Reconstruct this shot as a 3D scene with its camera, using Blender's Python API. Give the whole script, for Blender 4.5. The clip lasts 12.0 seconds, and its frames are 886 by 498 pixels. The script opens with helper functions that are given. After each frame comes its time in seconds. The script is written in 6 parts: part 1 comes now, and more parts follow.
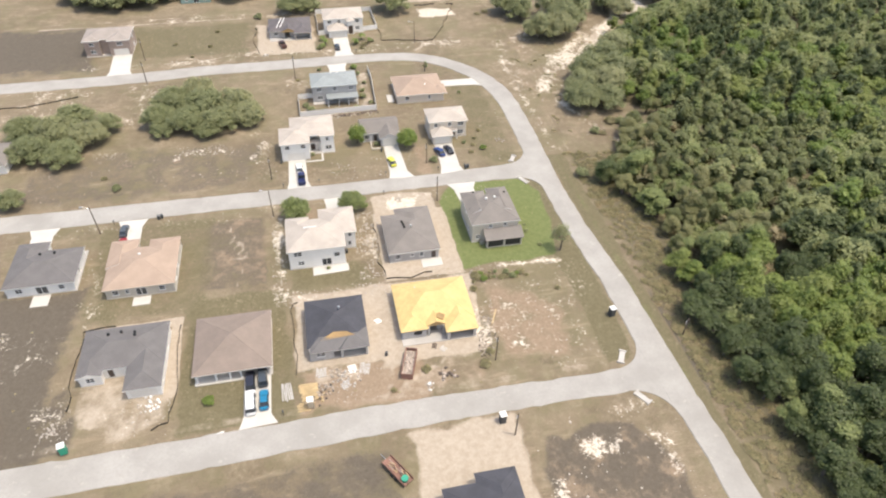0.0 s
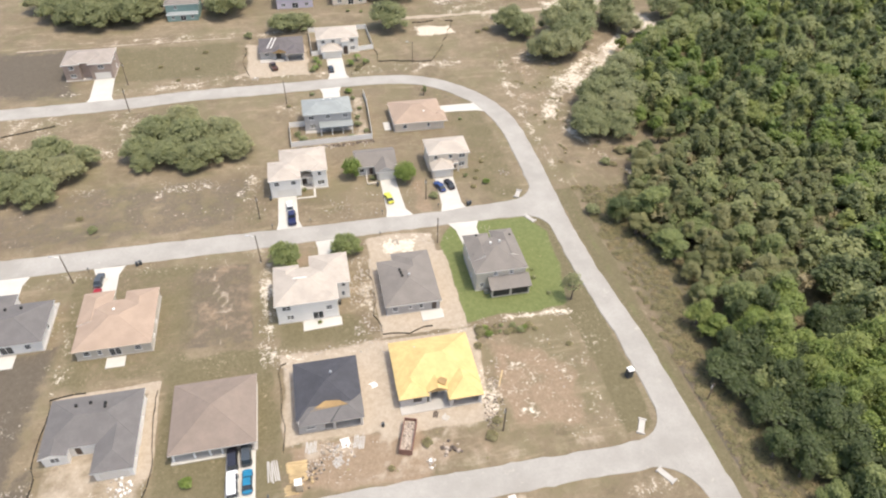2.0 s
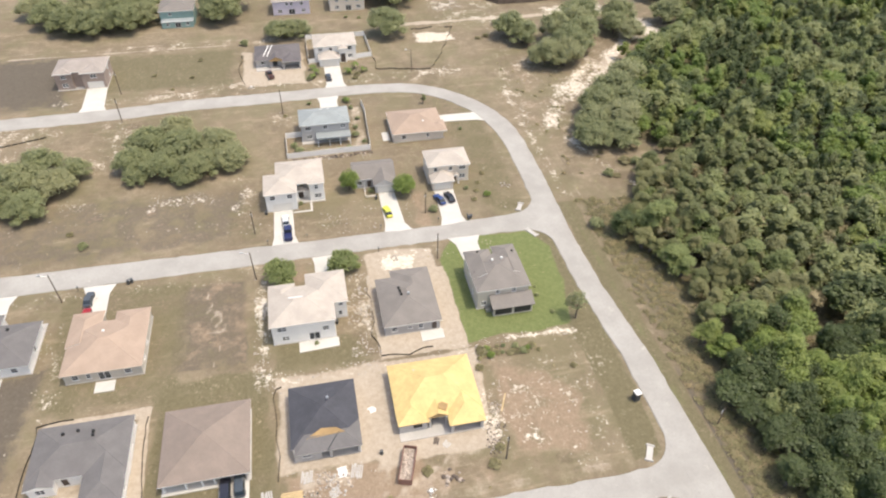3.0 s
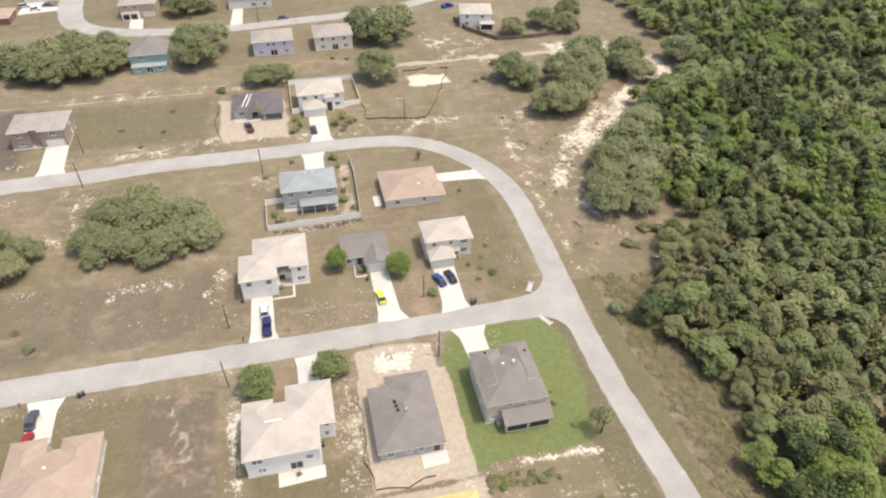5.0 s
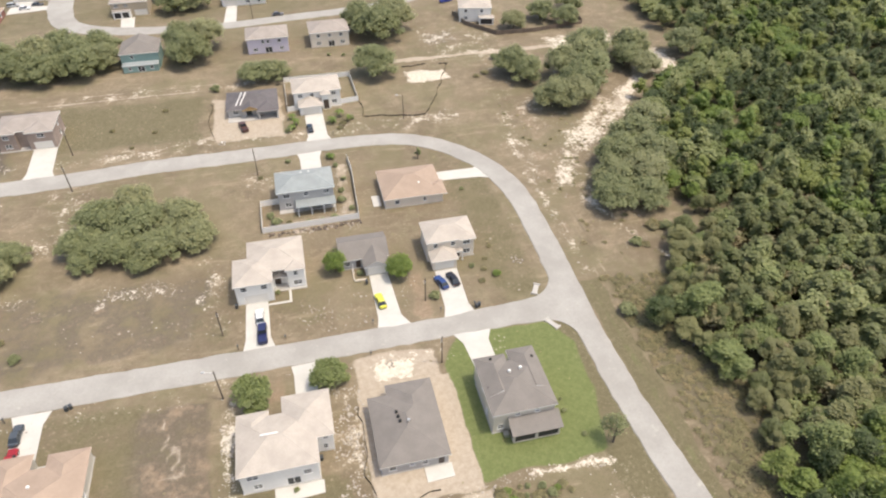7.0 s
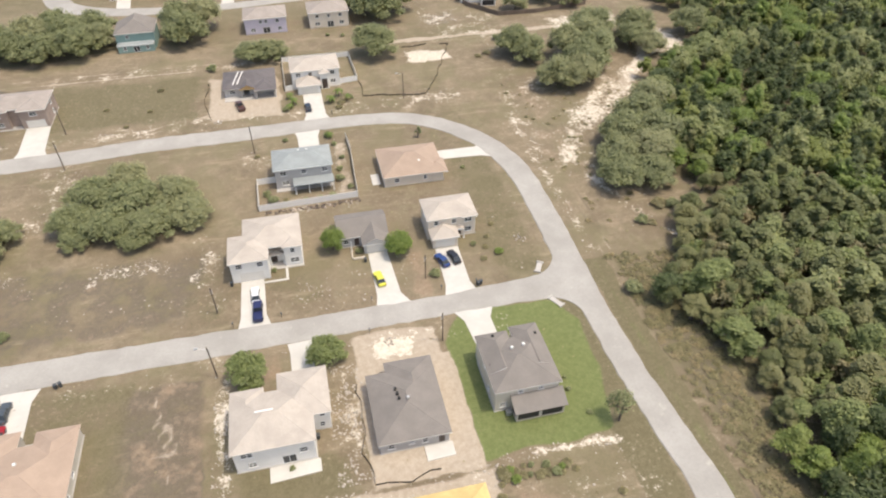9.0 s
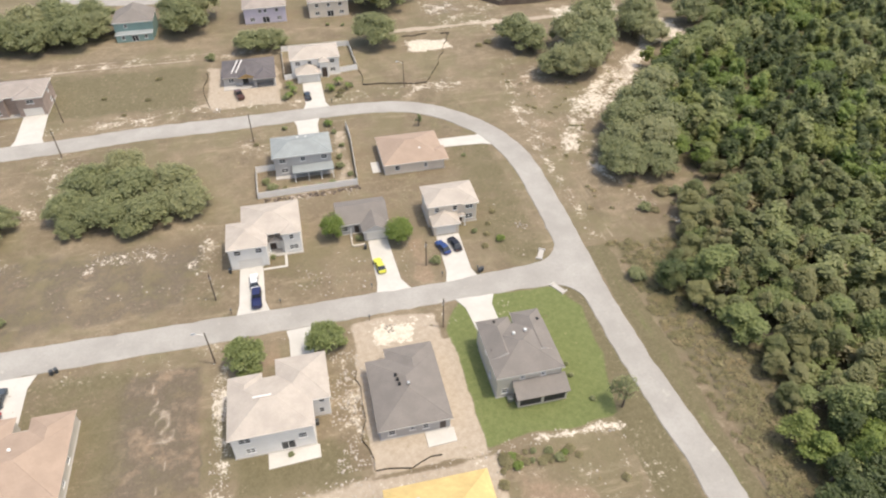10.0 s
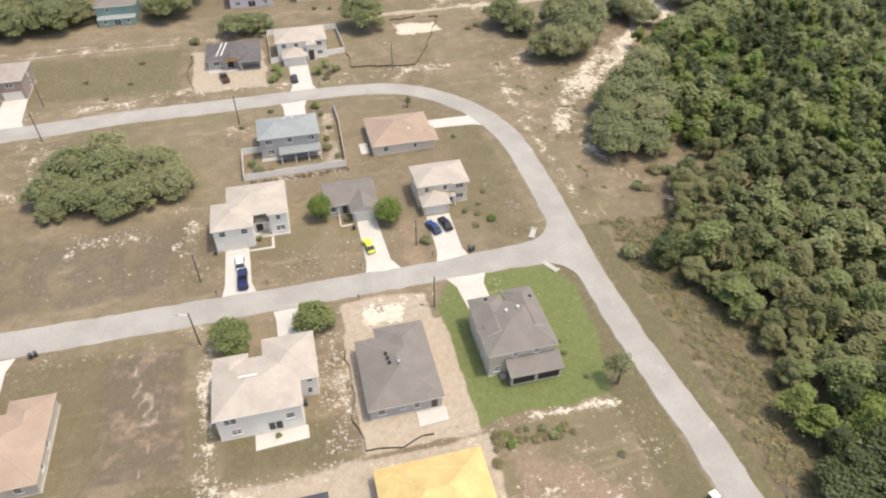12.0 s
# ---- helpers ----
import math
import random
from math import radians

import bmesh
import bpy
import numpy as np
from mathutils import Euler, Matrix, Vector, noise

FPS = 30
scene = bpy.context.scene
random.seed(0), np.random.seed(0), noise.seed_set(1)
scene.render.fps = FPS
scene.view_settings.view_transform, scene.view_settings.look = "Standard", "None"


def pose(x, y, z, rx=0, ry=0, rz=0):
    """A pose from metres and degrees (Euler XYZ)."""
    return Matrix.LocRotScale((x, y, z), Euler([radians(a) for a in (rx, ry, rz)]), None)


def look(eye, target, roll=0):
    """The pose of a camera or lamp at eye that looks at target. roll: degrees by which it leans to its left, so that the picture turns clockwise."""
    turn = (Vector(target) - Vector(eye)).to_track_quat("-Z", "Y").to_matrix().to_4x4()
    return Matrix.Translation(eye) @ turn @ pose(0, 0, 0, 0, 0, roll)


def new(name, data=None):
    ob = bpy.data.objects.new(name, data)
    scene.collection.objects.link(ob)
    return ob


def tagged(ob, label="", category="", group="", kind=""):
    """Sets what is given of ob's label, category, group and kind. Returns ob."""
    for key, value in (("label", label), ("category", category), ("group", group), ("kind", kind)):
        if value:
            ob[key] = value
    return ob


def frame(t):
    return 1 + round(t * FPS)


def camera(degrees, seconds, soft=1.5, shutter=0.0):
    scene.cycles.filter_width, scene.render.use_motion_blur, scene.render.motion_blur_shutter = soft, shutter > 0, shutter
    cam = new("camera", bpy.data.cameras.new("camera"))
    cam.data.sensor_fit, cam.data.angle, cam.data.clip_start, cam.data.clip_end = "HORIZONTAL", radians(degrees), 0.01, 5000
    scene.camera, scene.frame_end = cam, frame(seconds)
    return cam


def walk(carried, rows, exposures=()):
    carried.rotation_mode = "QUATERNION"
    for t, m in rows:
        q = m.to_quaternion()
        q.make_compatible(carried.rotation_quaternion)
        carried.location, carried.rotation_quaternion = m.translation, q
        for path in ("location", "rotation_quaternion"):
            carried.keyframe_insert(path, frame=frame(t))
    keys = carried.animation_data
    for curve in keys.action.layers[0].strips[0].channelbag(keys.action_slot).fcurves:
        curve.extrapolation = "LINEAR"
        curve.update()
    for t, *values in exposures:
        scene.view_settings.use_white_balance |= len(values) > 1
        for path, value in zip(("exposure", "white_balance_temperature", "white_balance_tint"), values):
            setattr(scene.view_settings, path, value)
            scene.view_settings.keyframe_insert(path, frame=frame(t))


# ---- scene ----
cam = camera(67.3, 12.0, soft=2.15)
PATH = [
    (0, (4.923, 1.103, 103.801), (5.255, 2.566, 102.478), 1.6),
    (0.5, (5.732, 5.687, 103.798), (6.063, 7.151, 102.477), 1.6),
    (1, (6.295, 9.896, 103.912), (6.629, 11.359, 102.591), 1.6),
    (1.5, (6.97, 14.277, 103.876), (7.307, 15.74, 102.555), 1.6),
    (2, (7.67, 16.993, 103.951), (8.006, 18.456, 102.629), 1.5),
    (2.5, (8.203, 19.954, 103.898), (8.54, 21.418, 102.578), 1.4),
    (3, (8.652, 22.448, 103.774), (8.99, 23.912, 102.454), 1.4),
    (3.2, (8.912, 24.638, 103.643), (9.254, 26.109, 102.331), 1.4),
    (5, (12.748, 48.778, 104.166), (13.109, 50.253, 102.865), 1.1),
    (5.5, (13.241, 51.396, 103.941), (13.603, 52.877, 102.646), 0.8),
    (6, (13.365, 52.669, 103.037), (13.727, 54.152, 101.744), 0.6),
    (6.5, (13.475, 53.113, 102.119), (13.834, 54.591, 100.822), 0.5),
    (7, (13.567, 53.5, 100.946), (13.926, 54.972, 99.641), 0.4),
    (9, (13.81, 53.76, 95.492), (14.163, 55.225, 94.176), 0.3),
    (9.5, (13.747, 53.582, 93.976), (14.099, 55.046, 92.66), 0.3),
    (10, (13.639, 53.403, 92.727), (13.99, 54.864, 91.407), 0.3),
    (10.5, (13.872, 53.38, 91.531), (14.242, 54.834, 90.208), 0.3),
    (11, (13.828, 53.282, 90.115), (14.198, 54.734, 88.791), 0.3),
    (11.5, (13.801, 53.244, 89.042), (14.175, 54.692, 87.715), 0.4),
    (12, (13.827, 53.093, 88.351), (14.201, 54.542, 87.023), 0.4),
]
walk(cam, [(t, look(eye, target, roll)) for t, eye, target, roll in PATH],
     exposures=[(0.0, 0.50, 6850, 8), (5.0, 0.43, 6900, 8), (12.0, 0.33, 7000, 8)])

# ---- sky and sun ----
SUN_ELEV, SUN_AZ = 70.0, 112.0          # degrees; azimuth from +y (away) over +x (right)
world = bpy.data.worlds.new("sky")
scene.world = world
world.use_nodes = True
wn = world.node_tree
sky = wn.nodes.new("ShaderNodeTexSky")
sky.sky_type, sky.sun_disc = "NISHITA", False
sky.sun_elevation, sky.sun_rotation = radians(SUN_ELEV), radians(SUN_AZ)
sky.air_density, sky.dust_density, sky.ozone_density = 1.0, 3.5, 0.8
wn.nodes["Background"].inputs["Strength"].default_value = 0.21
wn.links.new(sky.outputs["Color"], wn.nodes["Background"].inputs["Color"])
sun_data = bpy.data.lights.new("sun", "SUN")
sun_data.energy, sun_data.angle, sun_data.color = 2.0, radians(1.2), (1.0, 0.95, 0.87)
sun = new("sun", sun_data)
sun.matrix_world = look((0, 0, 0), (-math.sin(radians(SUN_AZ)) * math.cos(radians(SUN_ELEV)), -math.cos(radians(SUN_AZ)) * math.cos(radians(SUN_ELEV)), -math.sin(radians(SUN_ELEV))))

# ---- materials ----
def nodes_of(name, rough=0.8, metal=0.0):
    m = bpy.data.materials.new(name)
    m.use_nodes = True
    t = m.node_tree
    b = t.nodes["Principled BSDF"]
    b.inputs["Roughness"].default_value, b.inputs["Metallic"].default_value = rough, metal
    return m, t, b


def pos_noise(t, scale, detail=4.0, rough=0.6, seed=0.0, squash=(1, 1, 1)):
    g = t.nodes.new("ShaderNodeNewGeometry")
    n = t.nodes.new("ShaderNodeTexNoise")
    n.noise_dimensions = "3D"
    off = t.nodes.new("ShaderNodeVectorMath")
    off.operation = "ADD"
    off.inputs[1].default_value = (seed, seed * 0.7, seed * 0.3)
    sq = t.nodes.new("ShaderNodeVectorMath")
    sq.operation = "MULTIPLY"
    sq.inputs[1].default_value = squash
    t.links.new(g.outputs["Position"], sq.inputs[0])
    t.links.new(sq.outputs[0], off.inputs[0])
    t.links.new(off.outputs[0], n.inputs["Vector"])
    n.inputs["Scale"].default_value, n.inputs["Detail"].default_value, n.inputs["Roughness"].default_value = scale, detail, rough
    return n.outputs["Fac"]


def ramp(t, fac, lo, hi, smooth=True):
    r = t.nodes.new("ShaderNodeMapRange")
    r.interpolation_type = "SMOOTHSTEP" if smooth else "LINEAR"
    r.inputs["From Min"].default_value, r.inputs["From Max"].default_value = lo, hi
    t.links.new(fac, r.inputs["Value"])
    return r.outputs["Result"]


def mix(t, fac, a, b, mode="MIX"):
    m = t.nodes.new("ShaderNodeMix")
    m.data_type, m.blend_type = "RGBA", mode
    for i, v in ((0, fac), (6, a), (7, b)):
        if isinstance(v, (int, float)):
            m.inputs[i].default_value = v
        elif isinstance(v, tuple):
            m.inputs[i].default_value = (*v[:3], 1)
        else:
            t.links.new(v, m.inputs[i])
    return m.outputs[2]


def calc(t, op, a, b=0.0):
    m = t.nodes.new("ShaderNodeMath")
    m.operation = op
    for i, v in ((0, a), (1, b)):
        if isinstance(v, (int, float)):
            m.inputs[i].default_value = v
        else:
            t.links.new(v, m.inputs[i])
    return m.outputs[0]


def bump(t, b, height, strength=0.3, dist=0.05):
    n = t.nodes.new("ShaderNodeBump")
    n.inputs["Strength"].default_value, n.inputs["Distance"].default_value = strength, dist
    t.links.new(height, n.inputs["Height"])
    t.links.new(n.outputs["Normal"], b.inputs["Normal"])


def shade(c, k):
    return tuple(min(1, v * k) for v in c)


def mottled(name, color, rough=0.8, metal=0.0, big=0.25, fine=5.0, var=0.25, relief=0.15, dirt=None, dirt_at=0.62):
    """A surface with large stains, fine grain and a little relief."""
    m, t, b = nodes_of(name, rough, metal)
    a = pos_noise(t, big, 5, 0.65)
    f = pos_noise(t, fine, 3, 0.7, 13)
    c = mix(t, ramp(t, a, 0.3, 0.7), shade(color, 1 - var), shade(color, 1 + var * 0.6))
    c = mix(t, calc(t, "MULTIPLY", ramp(t, f, 0.35, 0.7), 0.5), c, shade(color, 1 - var * 1.3))
    if dirt:
        c = mix(t, calc(t, "MULTIPLY", ramp(t, pos_noise(t, big * 2.3, 5, 0.7, 41), dirt_at, dirt_at + 0.14), 0.7), c, dirt)
    t.links.new(c, b.inputs["Base Color"])
    if relief:
        bump(t, b, f, relief, 0.04)
    return m


def shingle(name, color, var=0.16):
    """Asphalt shingles: courses along the slope, tab-to-tab variation, weather streaks."""
    m, t, b = nodes_of(name, 0.9)
    g = t.nodes.new("ShaderNodeNewGeometry")
    sep = t.nodes.new("ShaderNodeSeparateXYZ")
    t.links.new(g.outputs["Position"], sep.inputs[0])
    course = calc(t, "FRACT", calc(t, "MULTIPLY", sep.outputs["Z"], 15.0))
    a = pos_noise(t, 0.35, 5, 0.65)
    f = pos_noise(t, 3.5, 4, 0.75, 7)
    c = mix(t, ramp(t, a, 0.3, 0.7), shade(color, 1 - var), shade(color, 1 + var))
    c = mix(t, calc(t, "MULTIPLY", ramp(t, f, 0.35, 0.7), 0.45), c, shade(color, 1 - 1.6 * var))
    c = mix(t, calc(t, "MULTIPLY", ramp(t, course, 0.7, 1.0), 0.3), c, shade(color, 0.55))
    t.links.new(c, b.inputs["Base Color"])
    bump(t, b, course, 0.35, 0.02)
    return m


def leafy(name, dark, light, warm):
    """Leaves: tint by clump and by tree, thin enough to let light through."""
    m, t, b = nodes_of(name, 0.55)
    g = t.nodes.new("ShaderNodeNewGeometry")
    at = t.nodes.new("ShaderNodeAttribute")
    at.attribute_name = "tint"
    oi = t.nodes.new("ShaderNodeObjectInfo")
    tree = calc(t, "FRACT", calc(t, "ADD", at.outputs["Fac"], calc(t, "MULTIPLY", oi.outputs["Random"], 0.25)))
    c = mix(t, g.outputs["Random Per Island"], dark, light)
    c = mix(t, calc(t, "MULTIPLY", ramp(t, pos_noise(t, 0.7, 3, 0.6, 3), 0.45, 0.65), 0.45), c, shade(dark, 0.9))
    c = mix(t, calc(t, "MULTIPLY", ramp(t, tree, 0.55, 1.0), 0.8), c, warm)
    c = mix(t, calc(t, "MULTIPLY", ramp(t, calc(t, "SUBTRACT", 0.5, tree), 0.1, 0.5), 0.4), c, dark)
    t.links.new(c, b.inputs["Base Color"])
    tr = t.nodes.new("ShaderNodeBsdfTranslucent")
    t.links.new(c, tr.inputs["Color"])
    mx = t.nodes.new("ShaderNodeMixShader")
    mx.inputs[0].default_value = 0.40
    t.links.new(b.outputs[0], mx.inputs[1])
    t.links.new(tr.outputs[0], mx.inputs[2])
    t.links.new(mx.outputs[0], t.nodes["Material Output"].inputs["Surface"])
    return m


def glass_dark(name, tint=(0.03, 0.035, 0.04)):
    m, t, b = nodes_of(name, 0.08)
    b.inputs["Base Color"].default_value = (*tint, 1)
    b.inputs["Specular IOR Level"].default_value = 0.6
    return m


def ground_material():
    m, t, b = nodes_of("dry_ground", 0.95)
    at = t.nodes.new("ShaderNodeAttribute")
    at.attribute_name = "cover"
    s1 = t.nodes.new("ShaderNodeSeparateColor")
    t.links.new(at.outputs["Color"], s1.inputs[0])
    at2 = t.nodes.new("ShaderNodeAttribute")
    at2.attribute_name = "soil"
    s2 = t.nodes.new("ShaderNodeSeparateColor")
    t.links.new(at2.outputs["Color"], s2.inputs[0])
    n_big = pos_noise(t, 0.035, 5, 0.6)
    n_mid = pos_noise(t, 0.22, 6, 0.7, 5)
    n_fine = pos_noise(t, 1.3, 5, 0.75, 9)
    n_tuft = pos_noise(t, 4.5, 3, 0.7, 21)
    c = mix(t, ramp(t, n_big, 0.3, 0.7), (0.150, 0.117, 0.078), (0.205, 0.164, 0.113))
    c = mix(t, ramp(t, n_mid, 0.42, 0.75), c, (0.265, 0.216, 0.155))
    c = mix(t, calc(t, "MULTIPLY", ramp(t, n_fine, 0.5, 0.75), 0.6), c, (0.115, 0.100, 0.055))
    n_patch = pos_noise(t, 0.075, 6, 0.7, 63)
    n_drag = pos_noise(t, 0.16, 6, 0.72, 71, (0.45, 2.6, 1))
    c = mix(t, calc(t, "MULTIPLY", ramp(t, n_patch, 0.46, 0.62), 0.55), c, (0.152, 0.138, 0.076))
    c = mix(t, calc(t, "MULTIPLY", ramp(t, n_drag, 0.54, 0.66), 0.55), c, (0.290, 0.235, 0.168))
    c = mix(t, calc(t, "MULTIPLY", ramp(t, pos_noise(t, 0.11, 6, 0.75, 83), 0.56, 0.68), 0.5), c, (0.118, 0.093, 0.064))

    def lay(c, mask, noise_fac, spread, near, far):
        edge = calc(t, "ADD", mask, calc(t, "MULTIPLY", calc(t, "SUBTRACT", noise_fac, 0.5), spread))
        return mix(t, ramp(t, edge, 0.38, 0.62), c, mix(t, ramp(t, n_fine, 0.3, 0.7), near, far))
    c = lay(c, s2.outputs["Green"], n_mid, 0.8, (0.092, 0.077, 0.060), (0.118, 0.099, 0.078))     # dark bare soil, plus southwest shade put into the colour
    c = lay(c, s2.outputs["Red"], n_mid, 0.9, (0.215, 0.157, 0.110), (0.282, 0.216, 0.157))         # reddish fill
    c = lay(c, s2.outputs["Blue"], n_mid, 0.7, (0.116, 0.101, 0.056), (0.154, 0.132, 0.079))      # thin olive grass
    c = lay(c, s1.outputs["Green"], n_mid, 0.35, (0.108, 0.136, 0.044), (0.156, 0.178, 0.068))    # watered lawn
    c = lay(c, s1.outputs["Blue"], n_mid, 0.6, (0.325, 0.273, 0.218), (0.415, 0.357, 0.294))          # packed sandy lot
    n_speck = mix(t, 0.45, n_fine, n_mid)
    c = lay(c, calc(t, "MULTIPLY", s1.outputs["Red"], 0.95), n_speck, 2.6, (0.46, 0.40, 0.33), (0.66, 0.605, 0.53))   # loose white sand
    c = mix(t, calc(t, "MULTIPLY", ramp(t, n_tuft, 0.48, 0.72), calc(t, "SUBTRACT", 0.6, calc(t, "MULTIPLY", s1.outputs["Blue"], 0.5))), c, mix(t, 0.55, c, (0.05, 0.042, 0.02)))
    n_grit = pos_noise(t, 2.6, 4, 0.8, 57)
    c = mix(t, calc(t, "MULTIPLY", calc(t, "MULTIPLY", ramp(t, n_grit, 0.61, 0.76), calc(t, "SUBTRACT", 1.0, calc(t, "MAXIMUM", s1.outputs["Green"], calc(t, "MULTIPLY", s2.outputs["Green"], 0.9)))), ramp(t, n_mid, 0.42, 0.62)), c, (0.42, 0.355, 0.265))
    n_crumb = pos_noise(t, 1.5, 5, 0.85, 95)
    c = mix(t, calc(t, "MULTIPLY", calc(t, "MULTIPLY", ramp(t, n_crumb, 0.56, 0.66), calc(t, "SUBTRACT", 0.7, calc(t, "MAXIMUM", calc(t, "MAXIMUM", calc(t, "MULTIPLY", s1.outputs["Green"], 0.6), calc(t, "MULTIPLY", s2.outputs["Green"], 0.8)), calc(t, "MULTIPLY", s1.outputs["Blue"], 0.7)))), ramp(t, n_patch, 0.60, 0.40)), c, (0.40, 0.335, 0.25))
    c = mix(t, calc(t, "MULTIPLY", ramp(t, pos_noise(t, 1.9, 4, 0.8, 103), 0.57, 0.68), calc(t, "SUBTRACT", 0.5, calc(t, "MULTIPLY", s1.outputs["Blue"], 0.45))), c, mix(t, 0.5, c, (0.045, 0.040, 0.018)))
    c = mix(t, 1.0, c, (1.03, 1.0, 0.94), "MULTIPLY")
    t.links.new(c, b.inputs["Base Color"])
    bump(t, b, n_tuft, 0.5, 0.08)
    return m


def road_material():
    m, t, b = nodes_of("worn_asphalt", 0.92)
    a = pos_noise(t, 0.12, 5, 0.6)
    f = pos_noise(t, 2.5, 4, 0.75, 3)
    c = mix(t, ramp(t, a, 0.3, 0.7), (0.296, 0.276, 0.247), (0.372, 0.350, 0.318))
    c = mix(t, calc(t, "MULTIPLY", ramp(t, f, 0.4, 0.7), 0.4), c, (0.26, 0.245, 0.22))
    c = mix(t, calc(t, "MULTIPLY", ramp(t, pos_noise(t, 0.5, 6, 0.75, 31), 0.6, 0.7), 0.5), c, (0.47, 0.43, 0.37))
    t.links.new(c, b.inputs["Base Color"])
    bump(t, b, f, 0.2, 0.02)
    return m


M_ROAD = road_material()
M_GROUND = ground_material()
M_CONC = mottled("pale_concrete", (0.53, 0.50, 0.45), 0.85, var=0.10, dirt=(0.42, 0.37, 0.30))
M_SLAB = mottled("grey_concrete", (0.45, 0.42, 0.38), 0.85, var=0.15)
M_WHITE = mottled("white_stucco", (0.76, 0.73, 0.68), 0.9, var=0.08, fine=3)
M_CREAM = mottled("cream_stucco", (0.66, 0.58, 0.48), 0.9, var=0.08, fine=3)
M_BEIGE = mottled("beige_stucco", (0.52, 0.47, 0.39), 0.9, var=0.08, fine=3)
M_TAN = mottled("tan_stucco", (0.46, 0.38, 0.28), 0.9, var=0.08, fine=3)
M_GREYW = mottled("grey_stucco", (0.42, 0.40, 0.38), 0.9, var=0.08, fine=3)
M_BLOCK = mottled("bare_block", (0.47, 0.44, 0.41), 0.95, var=0.14, fine=2.2)
M_BRICK = mottled("brown_brick", (0.35, 0.27, 0.225), 0.92, var=0.2, fine=3)
M_SAGE = mottled("sage_green_paint", (0.23, 0.33, 0.30), 0.85, var=0.08)
M_LILAC = mottled("pale_lilac_paint", (0.55, 0.50, 0.565), 0.85, var=0.08)
M_RED = mottled("red_brown_paint", (0.28, 0.12, 0.09), 0.85, var=0.1)
M_TRIM = mottled("white_trim", (0.78, 0.76, 0.72), 0.6, var=0.05, relief=0.0)
M_GLASS = glass_dark("dark_glass")
M_SCREEN = mottled("insect_screen", (0.035, 0.032, 0.03), 0.7, var=0.2)
M_DOOR = mottled("dark_door_paint", (0.07, 0.05, 0.04), 0.5, var=0.1)
M_GARAGE = mottled("garage_door_paint", (0.68, 0.64, 0.58), 0.6, var=0.05)
M_BLACK = mottled("black_rubber", (0.02, 0.02, 0.02), 0.8, var=0.2)
M_STEEL = mottled("galvanised_steel", (0.55, 0.55, 0.55), 0.4, 0.8, var=0.1)
R_TAN = shingle("tan_shingles", (0.44, 0.385, 0.33), 0.10)
R_TAUPE = shingle("taupe_shingles", (0.33, 0.285, 0.25), 0.10)
R_BROWN = shingle("brown_shingles", (0.238, 0.188, 0.155), 0.10)
R_ORANGE = shingle("terracotta_shingles", (0.365, 0.272, 0.207), 0.10)
R_GREY = shingle("grey_shingles", (0.205, 0.182, 0.162), 0.10)
R_GREYB = shingle("blue_grey_shingles", (0.150, 0.139, 0.134), 0.11)
R_BLACK = shingle("charcoal_shingles", (0.065, 0.065, 0.075), 0.18)
R_TEAL = shingle("green_grey_shingles", (0.28, 0.30, 0.295), 0.10)
R_DARK = shingle("dark_brown_shingles", (0.13, 0.115, 0.115), 0.15)
M_DECK = mottled("yellow_roof_sheathing", (0.62, 0.452, 0.192), 0.75, big=0.4, fine=1.2, var=0.16)
M_DECK2 = mottled("raw_sheathing", (0.33, 0.215, 0.095), 0.8, var=0.2)
M_WOOD = mottled("weathered_pole_wood", (0.16, 0.12, 0.09), 0.9, var=0.25)
M_LUMBER = mottled("fresh_lumber", (0.52, 0.38, 0.20), 0.8, var=0.2)
M_SILT = mottled("black_silt_fabric", (0.035, 0.03, 0.028), 0.9, var=0.3)
M_VINYL = mottled("white_vinyl", (0.80, 0.77, 0.72), 0.5, var=0.06, relief=0.0)
M_FENCEW = mottled("grey_fence_boards", (0.17, 0.13, 0.10), 0.9, var=0.25)
M_RUST = mottled("rusty_steel", (0.29, 0.155, 0.115), 0.8, var=0.3, dirt=(0.12, 0.07, 0.05))
M_DEBRIS = mottled("mixed_rubble", (0.44, 0.365, 0.30), 0.95, big=1.5, var=0.4)
M_PLASTIC_G = mottled("green_plastic", (0.03, 0.30, 0.19), 0.5, var=0.1)
M_PLASTIC_D = mottled("dark_plastic", (0.05, 0.055, 0.06), 0.5, var=0.1)
M_ROCK = mottled("limestone", (0.42, 0.37, 0.31), 0.95, big=1.0, var=0.2)
M_BARK = mottled("bark", (0.13, 0.10, 0.08), 0.95, big=1.0, var=0.3)
L_OAK = leafy("oak_leaves", (0.195, 0.211, 0.097), (0.347, 0.361, 0.171), (0.347, 0.337, 0.176))
L_WOOD = leafy("woodland_leaves", (0.162, 0.194, 0.065), (0.293, 0.329, 0.117), (0.310, 0.320, 0.135))
L_DEEP = leafy("deep_green_leaves", (0.065, 0.090, 0.028), (0.134, 0.167, 0.055), (0.144, 0.165, 0.060))
L_PINE = leafy("thin_pine_needles", (0.139, 0.156, 0.057), (0.239, 0.252, 0.097), (0.265, 0.254, 0.111))
L_BRIGHT = leafy("bright_leaves", (0.136, 0.194, 0.037), (0.273, 0.334, 0.079), (0.273, 0.290, 0.088))
L_OLIVE = leafy("olive_brush", (0.205, 0.182, 0.086), (0.360, 0.315, 0.160), (0.375, 0.295, 0.165))


